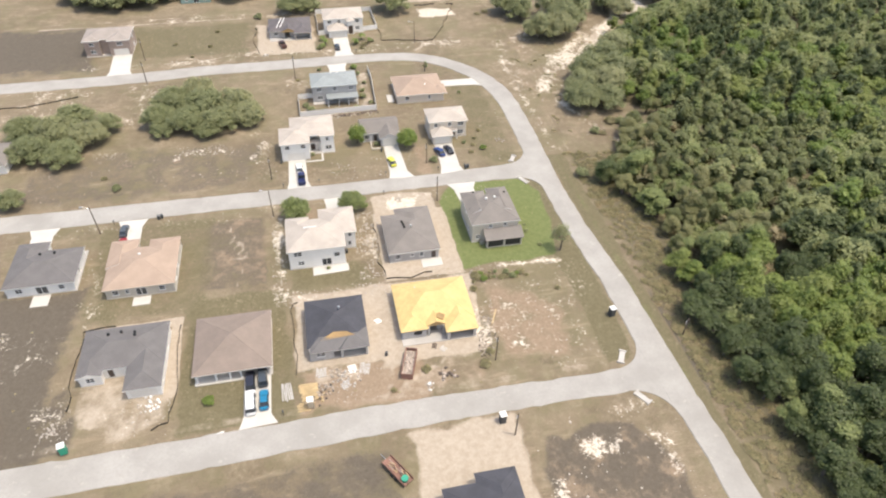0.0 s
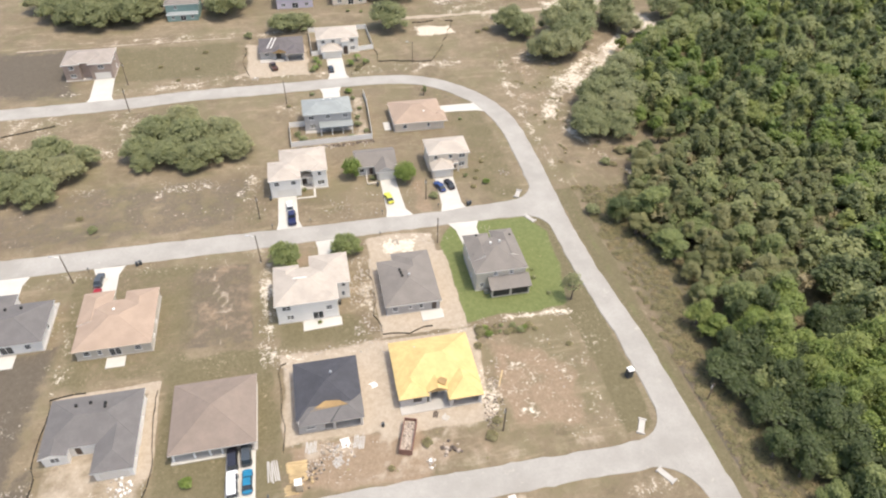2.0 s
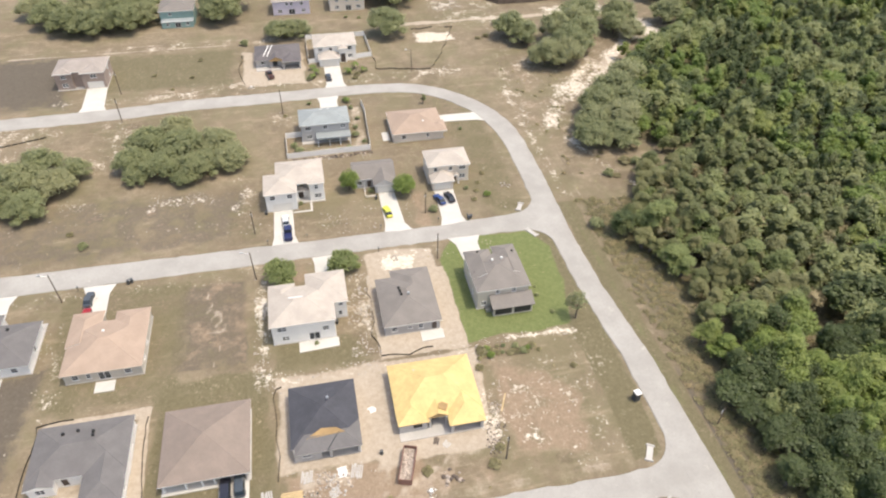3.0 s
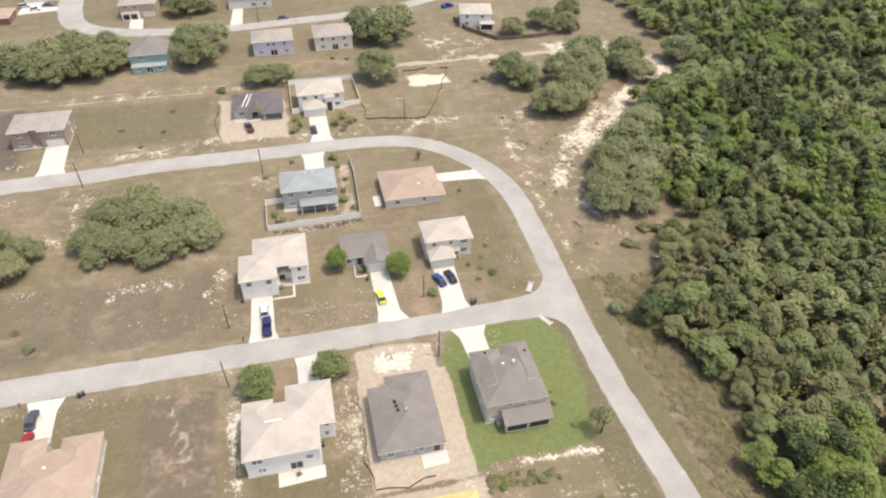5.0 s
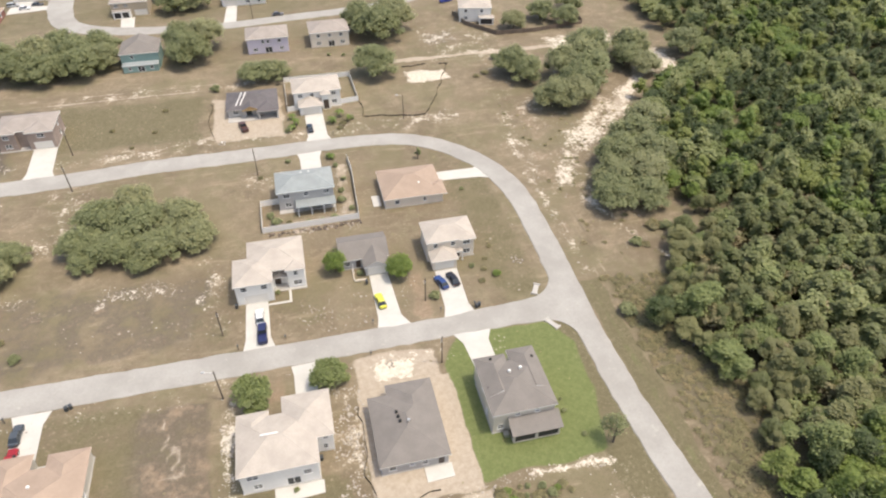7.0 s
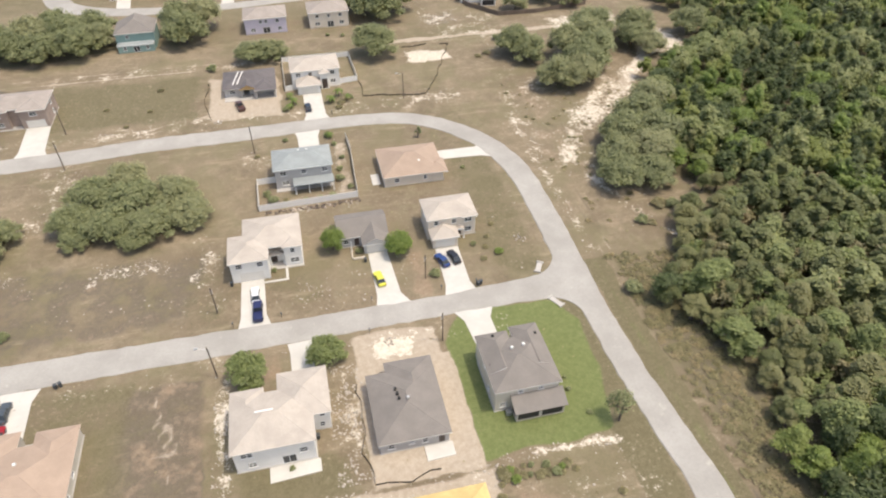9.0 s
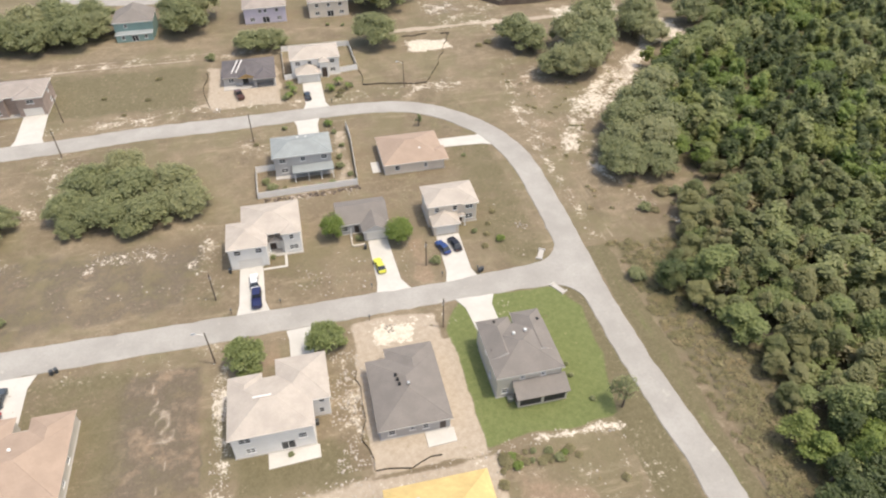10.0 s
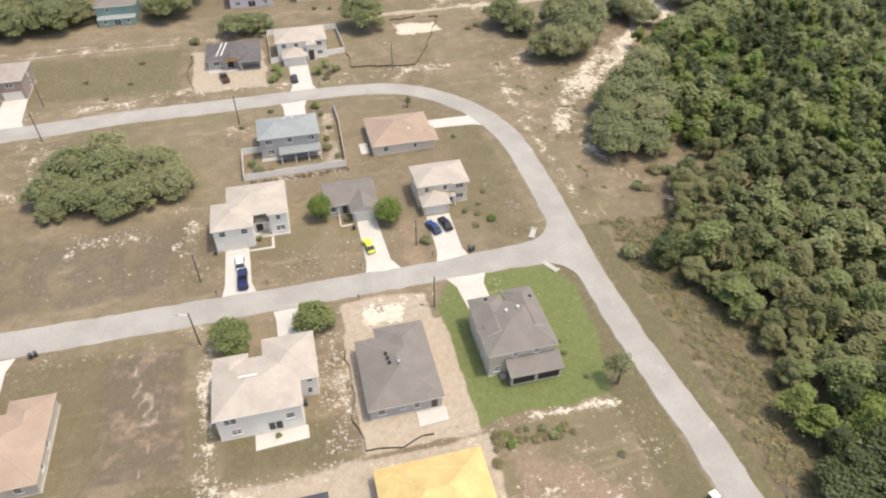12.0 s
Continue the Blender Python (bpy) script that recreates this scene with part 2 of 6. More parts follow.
def paint(name, color):
    m, t, b = nodes_of(name, 0.3, 0.1)
    c = mix(t, ramp(t, pos_noise(t, 1.5, 3), 0.3, 0.7), shade(color, 0.9), shade(color, 1.1))
    t.links.new(c, b.inputs["Base Color"])
    b.inputs["Coat Weight"].default_value = 0.5
    return m

# ---- building blocks ----
def mesh_ob(name, verts, faces, mats, slots=None, parent=None, label=""):
    me = bpy.data.meshes.new(name)
    me.from_pydata([tuple(map(float, v)) for v in verts], [], faces)
    for mt in mats if isinstance(mats, (list, tuple)) else [mats]:
        me.materials.append(mt)
    if slots:
        me.polygons.foreach_set("material_index", slots)
    me.update()
    ob = new(name, me)
    ob.parent = parent
    if label:
        tagged(ob, label)
    return ob


def part(name, bm, material, parent, label=""):
    me = bpy.data.meshes.new(name)
    bmesh.ops.recalc_face_normals(bm, faces=bm.faces)
    bm.to_mesh(me)
    bm.free()
    me.materials.append(material)
    ob = new(name, me)
    ob.parent = parent
    if label:
        tagged(ob, label)
    return ob


def thing(name, x, y, z, yaw, label, category, group="", kind=""):
    ob = new(name)
    ob.empty_display_size = 0.3
    ob.matrix_world = pose(x, y, z, 0, 0, yaw)
    return tagged(ob, label, category, group, kind)


def box(bm, x0, x1, y0, y1, z0, z1, bevel=0.0):
    r = bmesh.ops.create_cube(bm, size=1, matrix=Matrix.Translation(((x0 + x1) / 2, (y0 + y1) / 2, (z0 + z1) / 2)) @ Matrix.Diagonal((x1 - x0, y1 - y0, z1 - z0, 1)))
    if bevel:
        es = {e for v in r["verts"] for e in v.link_edges}
        bmesh.ops.bevel(bm, geom=list(es), offset=bevel, segments=2, affect="EDGES", profile=0.5)
    return r["verts"]


def boxes(*bb, bevel=0.0):
    bm = bmesh.new()
    for b in bb:
        box(bm, *b, bevel=bevel)
    return bm


def cyl(bm, p, q, r0, r1, n=8):
    p, q = Vector(p), Vector(q)
    d = q - p
    m = Matrix.Translation((p + q) / 2) @ d.to_track_quat("Z", "Y").to_matrix().to_4x4()
    bmesh.ops.create_cone(bm, cap_ends=True, segments=n, radius1=r0, radius2=r1, depth=d.length, matrix=m)


def prism(bm, pts, z0, z1):
    """A flat slab with the given outline, anticlockwise."""
    a = [bm.verts.new((x, y, z0)) for x, y in pts]
    b = [bm.verts.new((x, y, z1)) for x, y in pts]
    n = len(pts)
    bm.faces.new(b)
    bm.faces.new(a[::-1])
    for i in range(n):
        bm.faces.new((a[i], a[(i + 1) % n], b[(i + 1) % n], b[i]))


# smooth value noise on arrays
def vnoise(x, y, scale, seed=0):
    x, y = np.asarray(x) / scale, np.asarray(y) / scale
    xi, yi = np.floor(x).astype(np.int64), np.floor(y).astype(np.int64)
    fx, fy = x - xi, y - yi
    fx, fy = fx * fx * (3 - 2 * fx), fy * fy * (3 - 2 * fy)

    def h(a, b):
        n = (a * 374761393 + b * 668265263 + seed * 1274126177) & 0xFFFFFFFF
        n = ((n ^ (n >> 13)) * 1103515245) & 0xFFFFFFFF
        return ((n ^ (n >> 16)) & 0xFFFF) / 65535.0
    return (h(xi, yi) * (1 - fx) + h(xi + 1, yi) * fx) * (1 - fy) + (h(xi, yi + 1) * (1 - fx) + h(xi + 1, yi + 1) * fx) * fy


def sdist(x, y, poly):
    """Signed distance to a polygon, inside positive."""
    best, inside = np.full(x.shape, 1e9), np.zeros(x.shape, bool)
    n = len(poly)
    for i in range(n):
        (ax, ay), (bx, by) = poly[i], poly[(i + 1) % n]
        ex, ey = bx - ax, by - ay
        k = np.clip(((x - ax) * ex + (y - ay) * ey) / (ex * ex + ey * ey + 1e-9), 0, 1)
        best = np.minimum(best, np.hypot(x - ax - k * ex, y - ay - k * ey))
        if ay != by:
            cross = (ay > y) != (by > y)
            inside ^= cross & (x < (bx - ax) * (y - ay) / (by - ay) + ax)
    return np.where(inside, best, -best)


def lerp_line(pts, v, axis=1):
    a = sorted(pts, key=lambda p: p[axis])
    return np.interp(v, [p[axis] for p in a], [p[1 - axis] for p in a])

# ---- ground, roads and drives ----
def rect(x0, x1, y0, y1):
    return [(x0, y0), (x1, y0), (x1, y1), (x0, y1)]


WOODS_EDGE = [(88, 20), (84, 50), (80.5, 65), (80, 85), (81.5, 92), (83, 99), (84.5, 106), (88, 115), (84, 123), (80, 129), (80, 138), (85, 144), (90, 149), (96, 156), (105, 164),
              (105, 171), (98, 186), (101, 196), (109, 210), (118, 222), (130, 232), (146, 240), (154, 252), (152, 275), (150, 330), (160, 420)]
# (outline, strength, softness in metres)
SAND = [([(110, 214), (118, 226), (128, 238), (140, 240), (142, 258), (136, 258), (126, 244), (112, 230)], 0.6, 3), (rect(19.8, 24.4, 183, 209), 0.22, 1), (rect(1.4, 24, 180.4, 182.4), 0.4, 1.0), (rect(70, 112, 178, 262), 0.24, 8), ([(80, 182), (88, 196), (100, 212), (112, 224), (108, 228), (94, 218), (82, 200), (76, 186)], 0.5, 3), (rect(-70, 60, 222, 232), 0.30, 3), (rect(69.5, 73, 150, 215), 0.42, 2), (rect(-74, -12, 148, 174), 0.12, 5), (rect(34, 60, 78, 106), 0.30, 5), (rect(50, 64, 251, 259), 0.92, 2.5), (rect(19.8, 28, 132.6, 137), 1.0, 1.6), ([(90, 196), (112, 217), (110, 222), (96, 216), (86, 212)], 0.62, 5), ([(80, 180), (82, 174), (88, 160), (92.5, 150), (93.3, 151), (89.5, 161), (86, 170), (84, 180)], 0.55, 1.2),
        ([(82, 182), (80, 178), (86, 160), (90, 158), (84, 172)], 0.55, 4), ([(134, 236), (142, 240), (144, 256), (138, 256)], 0.8, 5), (rect(-35, -18, 165, 170), 0.5, 4),
        (rect(-56, -44, 166, 172), 0.33, 4), (rect(45, 62, 224, 230), 0.5, 3), (rect(-40, -28, 223, 227), 0.5, 2.5), ([(-28, 222), (-12, 226), (-12, 232), (-22, 228)], 0.42, 4),
        (rect(12, 17, 112, 132), 0.42, 2.5), (rect(-8.2, -5.2, 104, 135), 0.5, 1.5), (rect(-52, -42, 185, 212), 0.42, 6), (rect(39, 57, 107.2, 108.8), 0.6, 1.2),
        (rect(-14, -6, 152, 176), 0.35, 3), (rect(49, 62, 64, 67), 0.4, 3), (rect(44, 52, 57, 61), 0.5, 2), ([(56, 66), (62, 58), (60, 50), (57, 56)], 0.45, 2),
        (rect(36, 40, 46, 55), 0.5, 2), (rect(0, 9, 80, 86.5), 0.36, 3), (rect(-40, -28, 79, 84), 0.3, 4), (rect(-52, -44, 80, 88), 0.38, 3), (rect(60, 90, 262, 290), 0.36, 8),
        (rect(74, 86, 267, 272), 0.55, 3), (rect(60, 76, 277, 292), 0.45, 6), (rect(-60, 12, 258, 266), 0.33, 4), (rect(-90, -60, 190, 215), 0.30, 6), (rect(-6, 22, 199, 210), 0.28, 5),
        (rect(70, 78, 190, 232), 0.36, 5), (rect(32, 36, 84, 96), 0.55, 2), (rect(78, 98, 226, 236), 0.38, 4), (rect(13, 36, 103.5, 108), 0.28, 2.0), (rect(-76, -50, 92, 108), 0.28, 4),
        (rect(-48, -44, 104, 128), 0.35, 2), (rect(-5, 12, 103, 108.5), 0.30, 2.5), (rect(-70, 50, 135, 139.5), 0.25, 1.5), (rect(104, 130, 262, 276), 0.62, 4), (rect(45, 66, 290, 318), 0.3, 8)]
GREEN = [([(33.2, 134), (38.2, 140), (45, 141.2), (57.0, 140.4), (60.8, 134), (59.6, 121), (57.0, 109.4), (34.4, 108.6)], 1.0, 1.6), (rect(68.6, 71.6, 60, 152), 0.44, 1.0), (rect(-42, -26, 108, 112.5), 0.42, 1.5)]
PACKED = [(rect(-5, 36, 102.8, 107), 0.62, 1.2), (rect(16, 33, 129, 139.5), 0.72, 1.5), (rect(-90, -14, 259.2, 261), 0.6, 1.2), (rect(-90, -10, 263.2, 264.6), 0.55, 1.0), (rect(1.4, 24, 183.6, 187), 0.42, 0.8), (rect(20, 24.2, 183, 209), 0.5, 0.8), ([(108, 214), (116, 224), (124, 236), (134, 240), (138, 256), (132, 258), (124, 242), (112, 228), (104, 218)], 0.7, 2.5), (rect(-4.2, 14.5, 85.5, 105.5), 0.85, 1.5), (rect(-2, 9, 81, 86), 0.55, 2), (rect(13, 35, 84, 107), 0.85, 1.5), (rect(16, 34, 107.5, 132), 0.95, 1.0), ([(-45, 85), (-43, 103.5), (-27, 103), (-27, 84), (-27, 78), (-36, 75), (-43, 80)], 0.54, 1.6), ([(-45, 100), (-45.5, 104.5), (-26.5, 105), (-26.2, 84), (-28.6, 84), (-28.6, 102.4), (-43, 102.4)], 0.9, 0.8),
          (rect(14.5, 34.5, 40, 68.5), 0.78, 2.2), (rect(-12, 9.5, 226, 253), 0.68, 2.0), (rect(44, 128, 266, 270), 0.66, 1.5), (rect(-90, 15, 259, 265), 0.42, 3), (rect(2, 10, 131, 139), 0.3, 2),
          ([(90, 262), (100, 240), (106, 214), (112, 220), (110, 242), (104, 262)], 0.45, 4), (rect(74, 100, 150, 166), 0.33, 6), (rect(69, 74, 176, 232), 0.36, 4), (rect(-60, 60, 75, 78), 0.45, 1.5), (rect(-40, 60, 66.5, 69), 0.42, 1.5),
          (rect(10, 33, 75, 85), 0.42, 4)]
REDDISH = [(rect(-4, 21, 74.6, 86), 0.72, 2.5), (rect(36, 62, 40, 63), 0.45, 4), (rect(-25.5, -8.6, 111, 137), 0.44, 1.5), (rect(-72, -10, 147.5, 174), 0.36, 5), ([(35, 80), (50, 80), (54, 92), (48, 100), (36, 104)], 0.74, 5), (rect(74, 82, 40, 140), 0.36, 3), (rect(72, 96, 146, 170), 0.36, 6), (rect(10, 34, 75.5, 84), 0.5, 3), (rect(30, 36, 147, 162), 0.6, 2), (rect(70, 86, 172, 232), 0.4, 6), (rect(-3.5, 4, 132, 139), 0.6, 2)]
# bare soil and ruts; the southwest zones also darken that corner by colour
SOIL_AND_SHADE = [(rect(-25, -9, 111, 136.5), 0.56, 1.5), ([(73.3, 36), (73.9, 36), (72.9, 100), (72.4, 100)], 0.95, 0.5), (rect(74, 86, 36, 146), 0.60, 2.5), ([(36, 52), (38, 64), (56, 63), (61, 52), (61, 42), (38, 42)], 0.80, 3.5), (rect(-120, -47, 72, 118), 0.72, 6), (rect(-72, -9, 148, 173), 0.49, 4), (rect(-120, -62, 221, 262), 0.68, 10), (rect(-40, 13, 54, 66.5), 0.55, 4), (rect(-48, -43, 74, 84), 0.6, 3), (rect(58, 76, 275, 292), 0.5, 6), (rect(-52, -44, 74, 92), 0.6, 4)]
OLIVE = [([(86, 20), *WOODS_EDGE[1:], (300, 420), (300, 20)], 1.0, 3), (rect(-27, -4.5, 74.5, 110), 0.62, 2), (rect(-49, -20, 104, 139), 0.55, 3), (rect(-6, 15, 107, 117), 0.62, 3), (rect(56, 63, 76, 140), 0.85, 2), ([(73, 36), (86, 36), (88, 115), (82, 135), (84, 150), (73.5, 150)], 0.56, 2), (rect(67.5, 72.6, 40, 150), 0.95, 1.2), (rect(2, 62, 147, 214), 0.42, 5),
         (rect(-62, -14, 228, 258), 0.62, 5), (rect(46, 61.5, 148, 200), 0.55, 4), (rect(-60, 70, 275, 312), 0.45, 8), (rect(-110, 80, 315, 420), 0.5, 10), (rect(36, 58, 78, 106), 0.42, 5), (rect(-15, -5, 147, 159), 0.5, 3)]


BEND = [(-20, 224.5), (10, 225.5), (36, 225), (50, 220.5), (60, 212), (67, 201), (71, 188), (71.6, 170), (71.2, 150)]


def track(off, w):
    a = [(x + off * (0.3 if y > 215 else 1), y + off * (1 if y > 205 else 0.35)) for x, y in BEND]
    return a + [(x + w * (0.3 if y > 215 else 1), y + w * (1 if y > 205 else 0.35)) for x, y in reversed(a)]


def rut(pts, w):
    """A wheel rut of the given width along the points."""
    left, right = [], []
    for (ax, ay), (bx, by) in zip(pts, pts[1:] + [(2 * pts[-1][0] - pts[-2][0], 2 * pts[-1][1] - pts[-2][1])]):
        d = math.hypot(bx - ax, by - ay)
        nx, ny = -(by - ay) / d * w / 2, (bx - ax) / d * w / 2
        left.append((ax + nx, ay + ny))
        right.append((ax - nx, ay - ny))
    return left + right[::-1]


for pts in ([(-21.2, 137), (-19.6, 131), (-17.4, 125.5), (-14.6, 120)], [(-19.4, 137), (-17.8, 131), (-15.6, 125.5), (-12.8, 120)], [(-23, 126), (-19, 121.5), (-12.5, 120.6)], [(-16.6, 127), (-16.2, 119), (-18.4, 111.5)], [(-14.8, 127), (-14.4, 119), (-16.2, 111.5)],
            [(14, 76), (16, 79), (22, 82), (29, 86)], [(11.6, 76), (13.5, 80), (14.6, 88)], [(-40, 220.5), (-30, 223), (-18, 227), (-8, 233)], [(-40, 222.5), (-30, 225), (-19, 229.2)]):
    PACKED.append((rut(pts, 0.9), 0.60, 0.6))
    SOIL_AND_SHADE.append((rut([(x + 1.1, y + 0.3) for x, y in pts], 0.7), 0.5, 0.6))
for off in (0.0, 1.7, 3.6):
    PACKED.append((track(off, 0.5), 0.62, 0.7))
    SOIL_AND_SHADE.append((track(off + 0.7, 0.4), 0.55, 0.6))


def cover_mask(x, y, zones, seed):
    out = np.zeros_like(x)
    wob = (vnoise(x, y, 7, seed) - 0.5) * 1.6 + (vnoise(x, y, 2.5, seed + 1) - 0.5) * 0.8
    for poly, strength, soft in zones:
        d = sdist(x, y, poly)
        k = np.clip(0.5 + (d + wob * min(soft, 3) * 0.5) / (2 * soft), 0, 1)
        out = np.maximum(out, strength * k * k * (3 - 2 * k))
    return out


def build_ground():
    xs, ys = np.arange(-120, 281, 1.0), np.arange(20, 391, 1.0)
    gx, gy = np.meshgrid(xs, ys)
    x, y = gx.ravel(), gy.ravel()
    lump = (vnoise(x, y, 9, 3) * 0.6 + vnoise(x, y, 3, 4) * 0.4)
    edge = np.minimum.reduce([x + 120, 280 - x, y - 20, 390 - y])
    z = -0.07 * lump * np.clip(edge / 5, 0, 1)
    nx, ny = len(xs), len(ys)
    i = (np.arange(ny - 1)[:, None] * nx + np.arange(nx - 1)[None, :]).ravel()
    quads = np.stack([i, i + 1, i + nx + 1, i + nx], 1)
    far = 4000.0
    corner = [(-far, -far), (280 + far, -far), (280 + far, 390 + far), (-far, 390 + far)]
    n0 = len(x)
    inner = [0, nx - 1, nx * ny - 1, nx * (ny - 1)]
    verts = np.concatenate([np.stack([x, y, z], 1), np.array([(*c, 0.0) for c in corner])])
    ring = [(n0 + k, n0 + (k + 1) % 4, inner[(k + 1) % 4], inner[k]) for k in range(4)]
    faces = np.concatenate([quads, np.array(ring)])
    me = bpy.data.meshes.new("ground")
    me.vertices.add(len(verts))
    me.vertices.foreach_set("co", verts.ravel())
    me.loops.add(faces.size)
    me.loops.foreach_set("vertex_index", faces.ravel().astype(np.int32))
    me.polygons.add(len(faces))
    me.polygons.foreach_set("loop_start", np.arange(0, faces.size, 4, dtype=np.int32))
    me.update(calc_edges=True)
    pad = np.zeros(4)
    for name, sets in (("cover", (SAND, GREEN, PACKED)), ("soil", (REDDISH, SOIL_AND_SHADE, OLIVE))):
        cols = [np.concatenate([cover_mask(x, y, s, 11 + 7 * k), pad]) for k, s in enumerate(sets)]
        at = me.color_attributes.new(name, "FLOAT_COLOR", "POINT")
        at.data.foreach_set("color", np.stack([*cols, np.ones(len(verts))], 1).astype(np.float32).ravel())
    me.materials.append(M_GROUND)
    return tagged(new("ground", me), "dry brown grass and sandy soil with white sand patches", "ground", kind="structure")


ground = build_ground()


def smooth_line(pts, step=1.5):
    """Catmull-Rom through the points."""
    p = [np.array(q, float) for q in pts]
    p = [2 * p[0] - p[1], *p, 2 * p[-1] - p[-2]]
    out = []
    for a, b, c, d in zip(p, p[1:], p[2:], p[3:]):
        n = max(2, int(np.linalg.norm(c - b) / step))
        for k in range(n):
            s = k / n
            out.append(0.5 * (2 * b + (c - a) * s + (2 * a - 5 * b + 4 * c - d) * s * s + (3 * b - a - 3 * c + d) * s ** 3))
    return out + [p[-2]]


def road_strip(name, rows, z, label, mat=None, wobble=0.25, kind="structure", category="road"):
    """rows: x, y of the centre line and half width. A slab with frayed edges."""
    pts = smooth_line(rows)
    verts, faces = [], []
    for k, q in enumerate(pts):
        a, b = pts[max(0, k - 1)][:2], pts[min(len(pts) - 1, k + 1)][:2]
        d = (b - a) / (np.linalg.norm(b - a) + 1e-9)
        nrm = np.array([-d[1], d[0]])
        for side in (1, -1):
            w = q[2] + (float(vnoise(q[0] * 1.0, q[1] * 1.0, 2.0, 5 + side)) - 0.5) * 2 * wobble
            e = q[:2] + nrm * side * w
            verts += [(e[0], e[1], z), (e[0] + nrm[0] * side * 0.15, e[1] + nrm[1] * side * 0.15, -0.1)]
    for k in range(len(pts) - 1):
        a, b = 4 * k, 4 * k + 4
        faces += [(a, a + 2, b + 2, b), (a + 1, a, b, b + 1), (a + 2, a + 3, b + 3, b + 2)]
    return tagged(mesh_ob(name, verts, faces, mat or M_ROAD), label, category, kind=kind)


road_strip("road_south", [(-130, 70.8, 3.2), (-40, 70.8, 3.3), (12, 72.0, 2.9), (50, 72.0, 2.6), (66, 72.0, 3.0)], 0.055, "pale worn asphalt residential street", category="road")
road_strip("road_middle", [(-130, 143.2, 3.2), (-40, 143.2, 3.2), (30, 143.5, 2.7), (50, 144.0, 3.1), (65, 144.3, 3.6)], 0.060, "pale worn asphalt residential street", category="road")
road_strip("road_loop", [(-150, 214.5, 3.3), (-56, 216, 3.3), (-30, 218, 3.3), (0, 218.4, 3.2), (21, 219, 2.9), (36, 218.2, 2.9), (46, 215, 2.9), (55, 207.5, 2.9), (61.5, 197.5, 3.0), (65, 184, 3.1), (65.3, 166, 2.9), (64.8, 150, 3.0),
                         (64.7, 135, 2.65), (65.1, 118, 2.65), (66.5, 100, 2.75), (66.8, 86, 2.9), (67.1, 70, 2.8), (68.0, 53, 2.6), (68, 20, 2.5)], 0.066, "pale worn asphalt street bending round the lots", category="road")
road_strip("road_north", [(-72, 420, 3.6), (-74, 364, 4.6), (-72, 340, 4.6), (-66, 325, 4.2), (-52, 316.8, 3.6), (-30, 313, 3.2), (-8, 312.4, 3.0), (16, 315, 3.0), (43, 318, 3.0), (63, 324, 3.0), (90, 338, 3.0)], 0.055, "pale asphalt back street", category="road")
# flared corners where the streets meet
for a, b, c, bow in (((56, 74.55), (64.0, 74.55), (64.1, 83), 0.55), ((56, 69.45), (64.8, 69.45), (65.2, 60), 0.55), ((52, 146.9), (62.6, 146.9), (62.5, 157), 0.5), ((54, 141.0), (62.4, 141.0), (62.3, 133), 0.5)):
    bm = bmesh.new()
    a, b, c = Vector(a), Vector(b), Vector(c)
    arc = [((1 - s) ** 2 * a + 2 * s * (1 - s) * (a + (b - a) * 1.0) * 1.0 + s * s * c) for s in [k / 10 for k in range(11)]]
    pts = [tuple(v) for v in arc] + [(c.x + 2.2, c.y), (b.x + 2.2, a.y - 1.2 if c.y > a.y else a.y + 1.2), (a.x, a.y - 1.2 if c.y > a.y else a.y + 1.2)]
    area = sum(p[0] * q[1] - q[0] * p[1] for p, q in zip(pts, pts[1:] + pts[:1]))
    prism(bm, pts if area > 0 else pts[::-1], -0.1, 0.050)
    tagged(part("road_corner", bm, M_ROAD, None), "pale worn asphalt corner flare", "road", kind="structure")


def slab(name, pts, label, z=0.045, mat=None, category="driveway"):
    bm = bmesh.new()
    area = sum(p[0] * q[1] - q[0] * p[1] for p, q in zip(pts, pts[1:] + pts[:1]))
    prism(bm, pts if area > 0 else pts[::-1], -0.15, z)
    bmesh.ops.bevel(bm, geom=[e for e in bm.edges if all(v.co.z > 0 for v in e.verts)], offset=0.02, segments=1, affect="EDGES")
    return tagged(part(name, bm, mat or M_CONC, None), label, category, kind="structure")


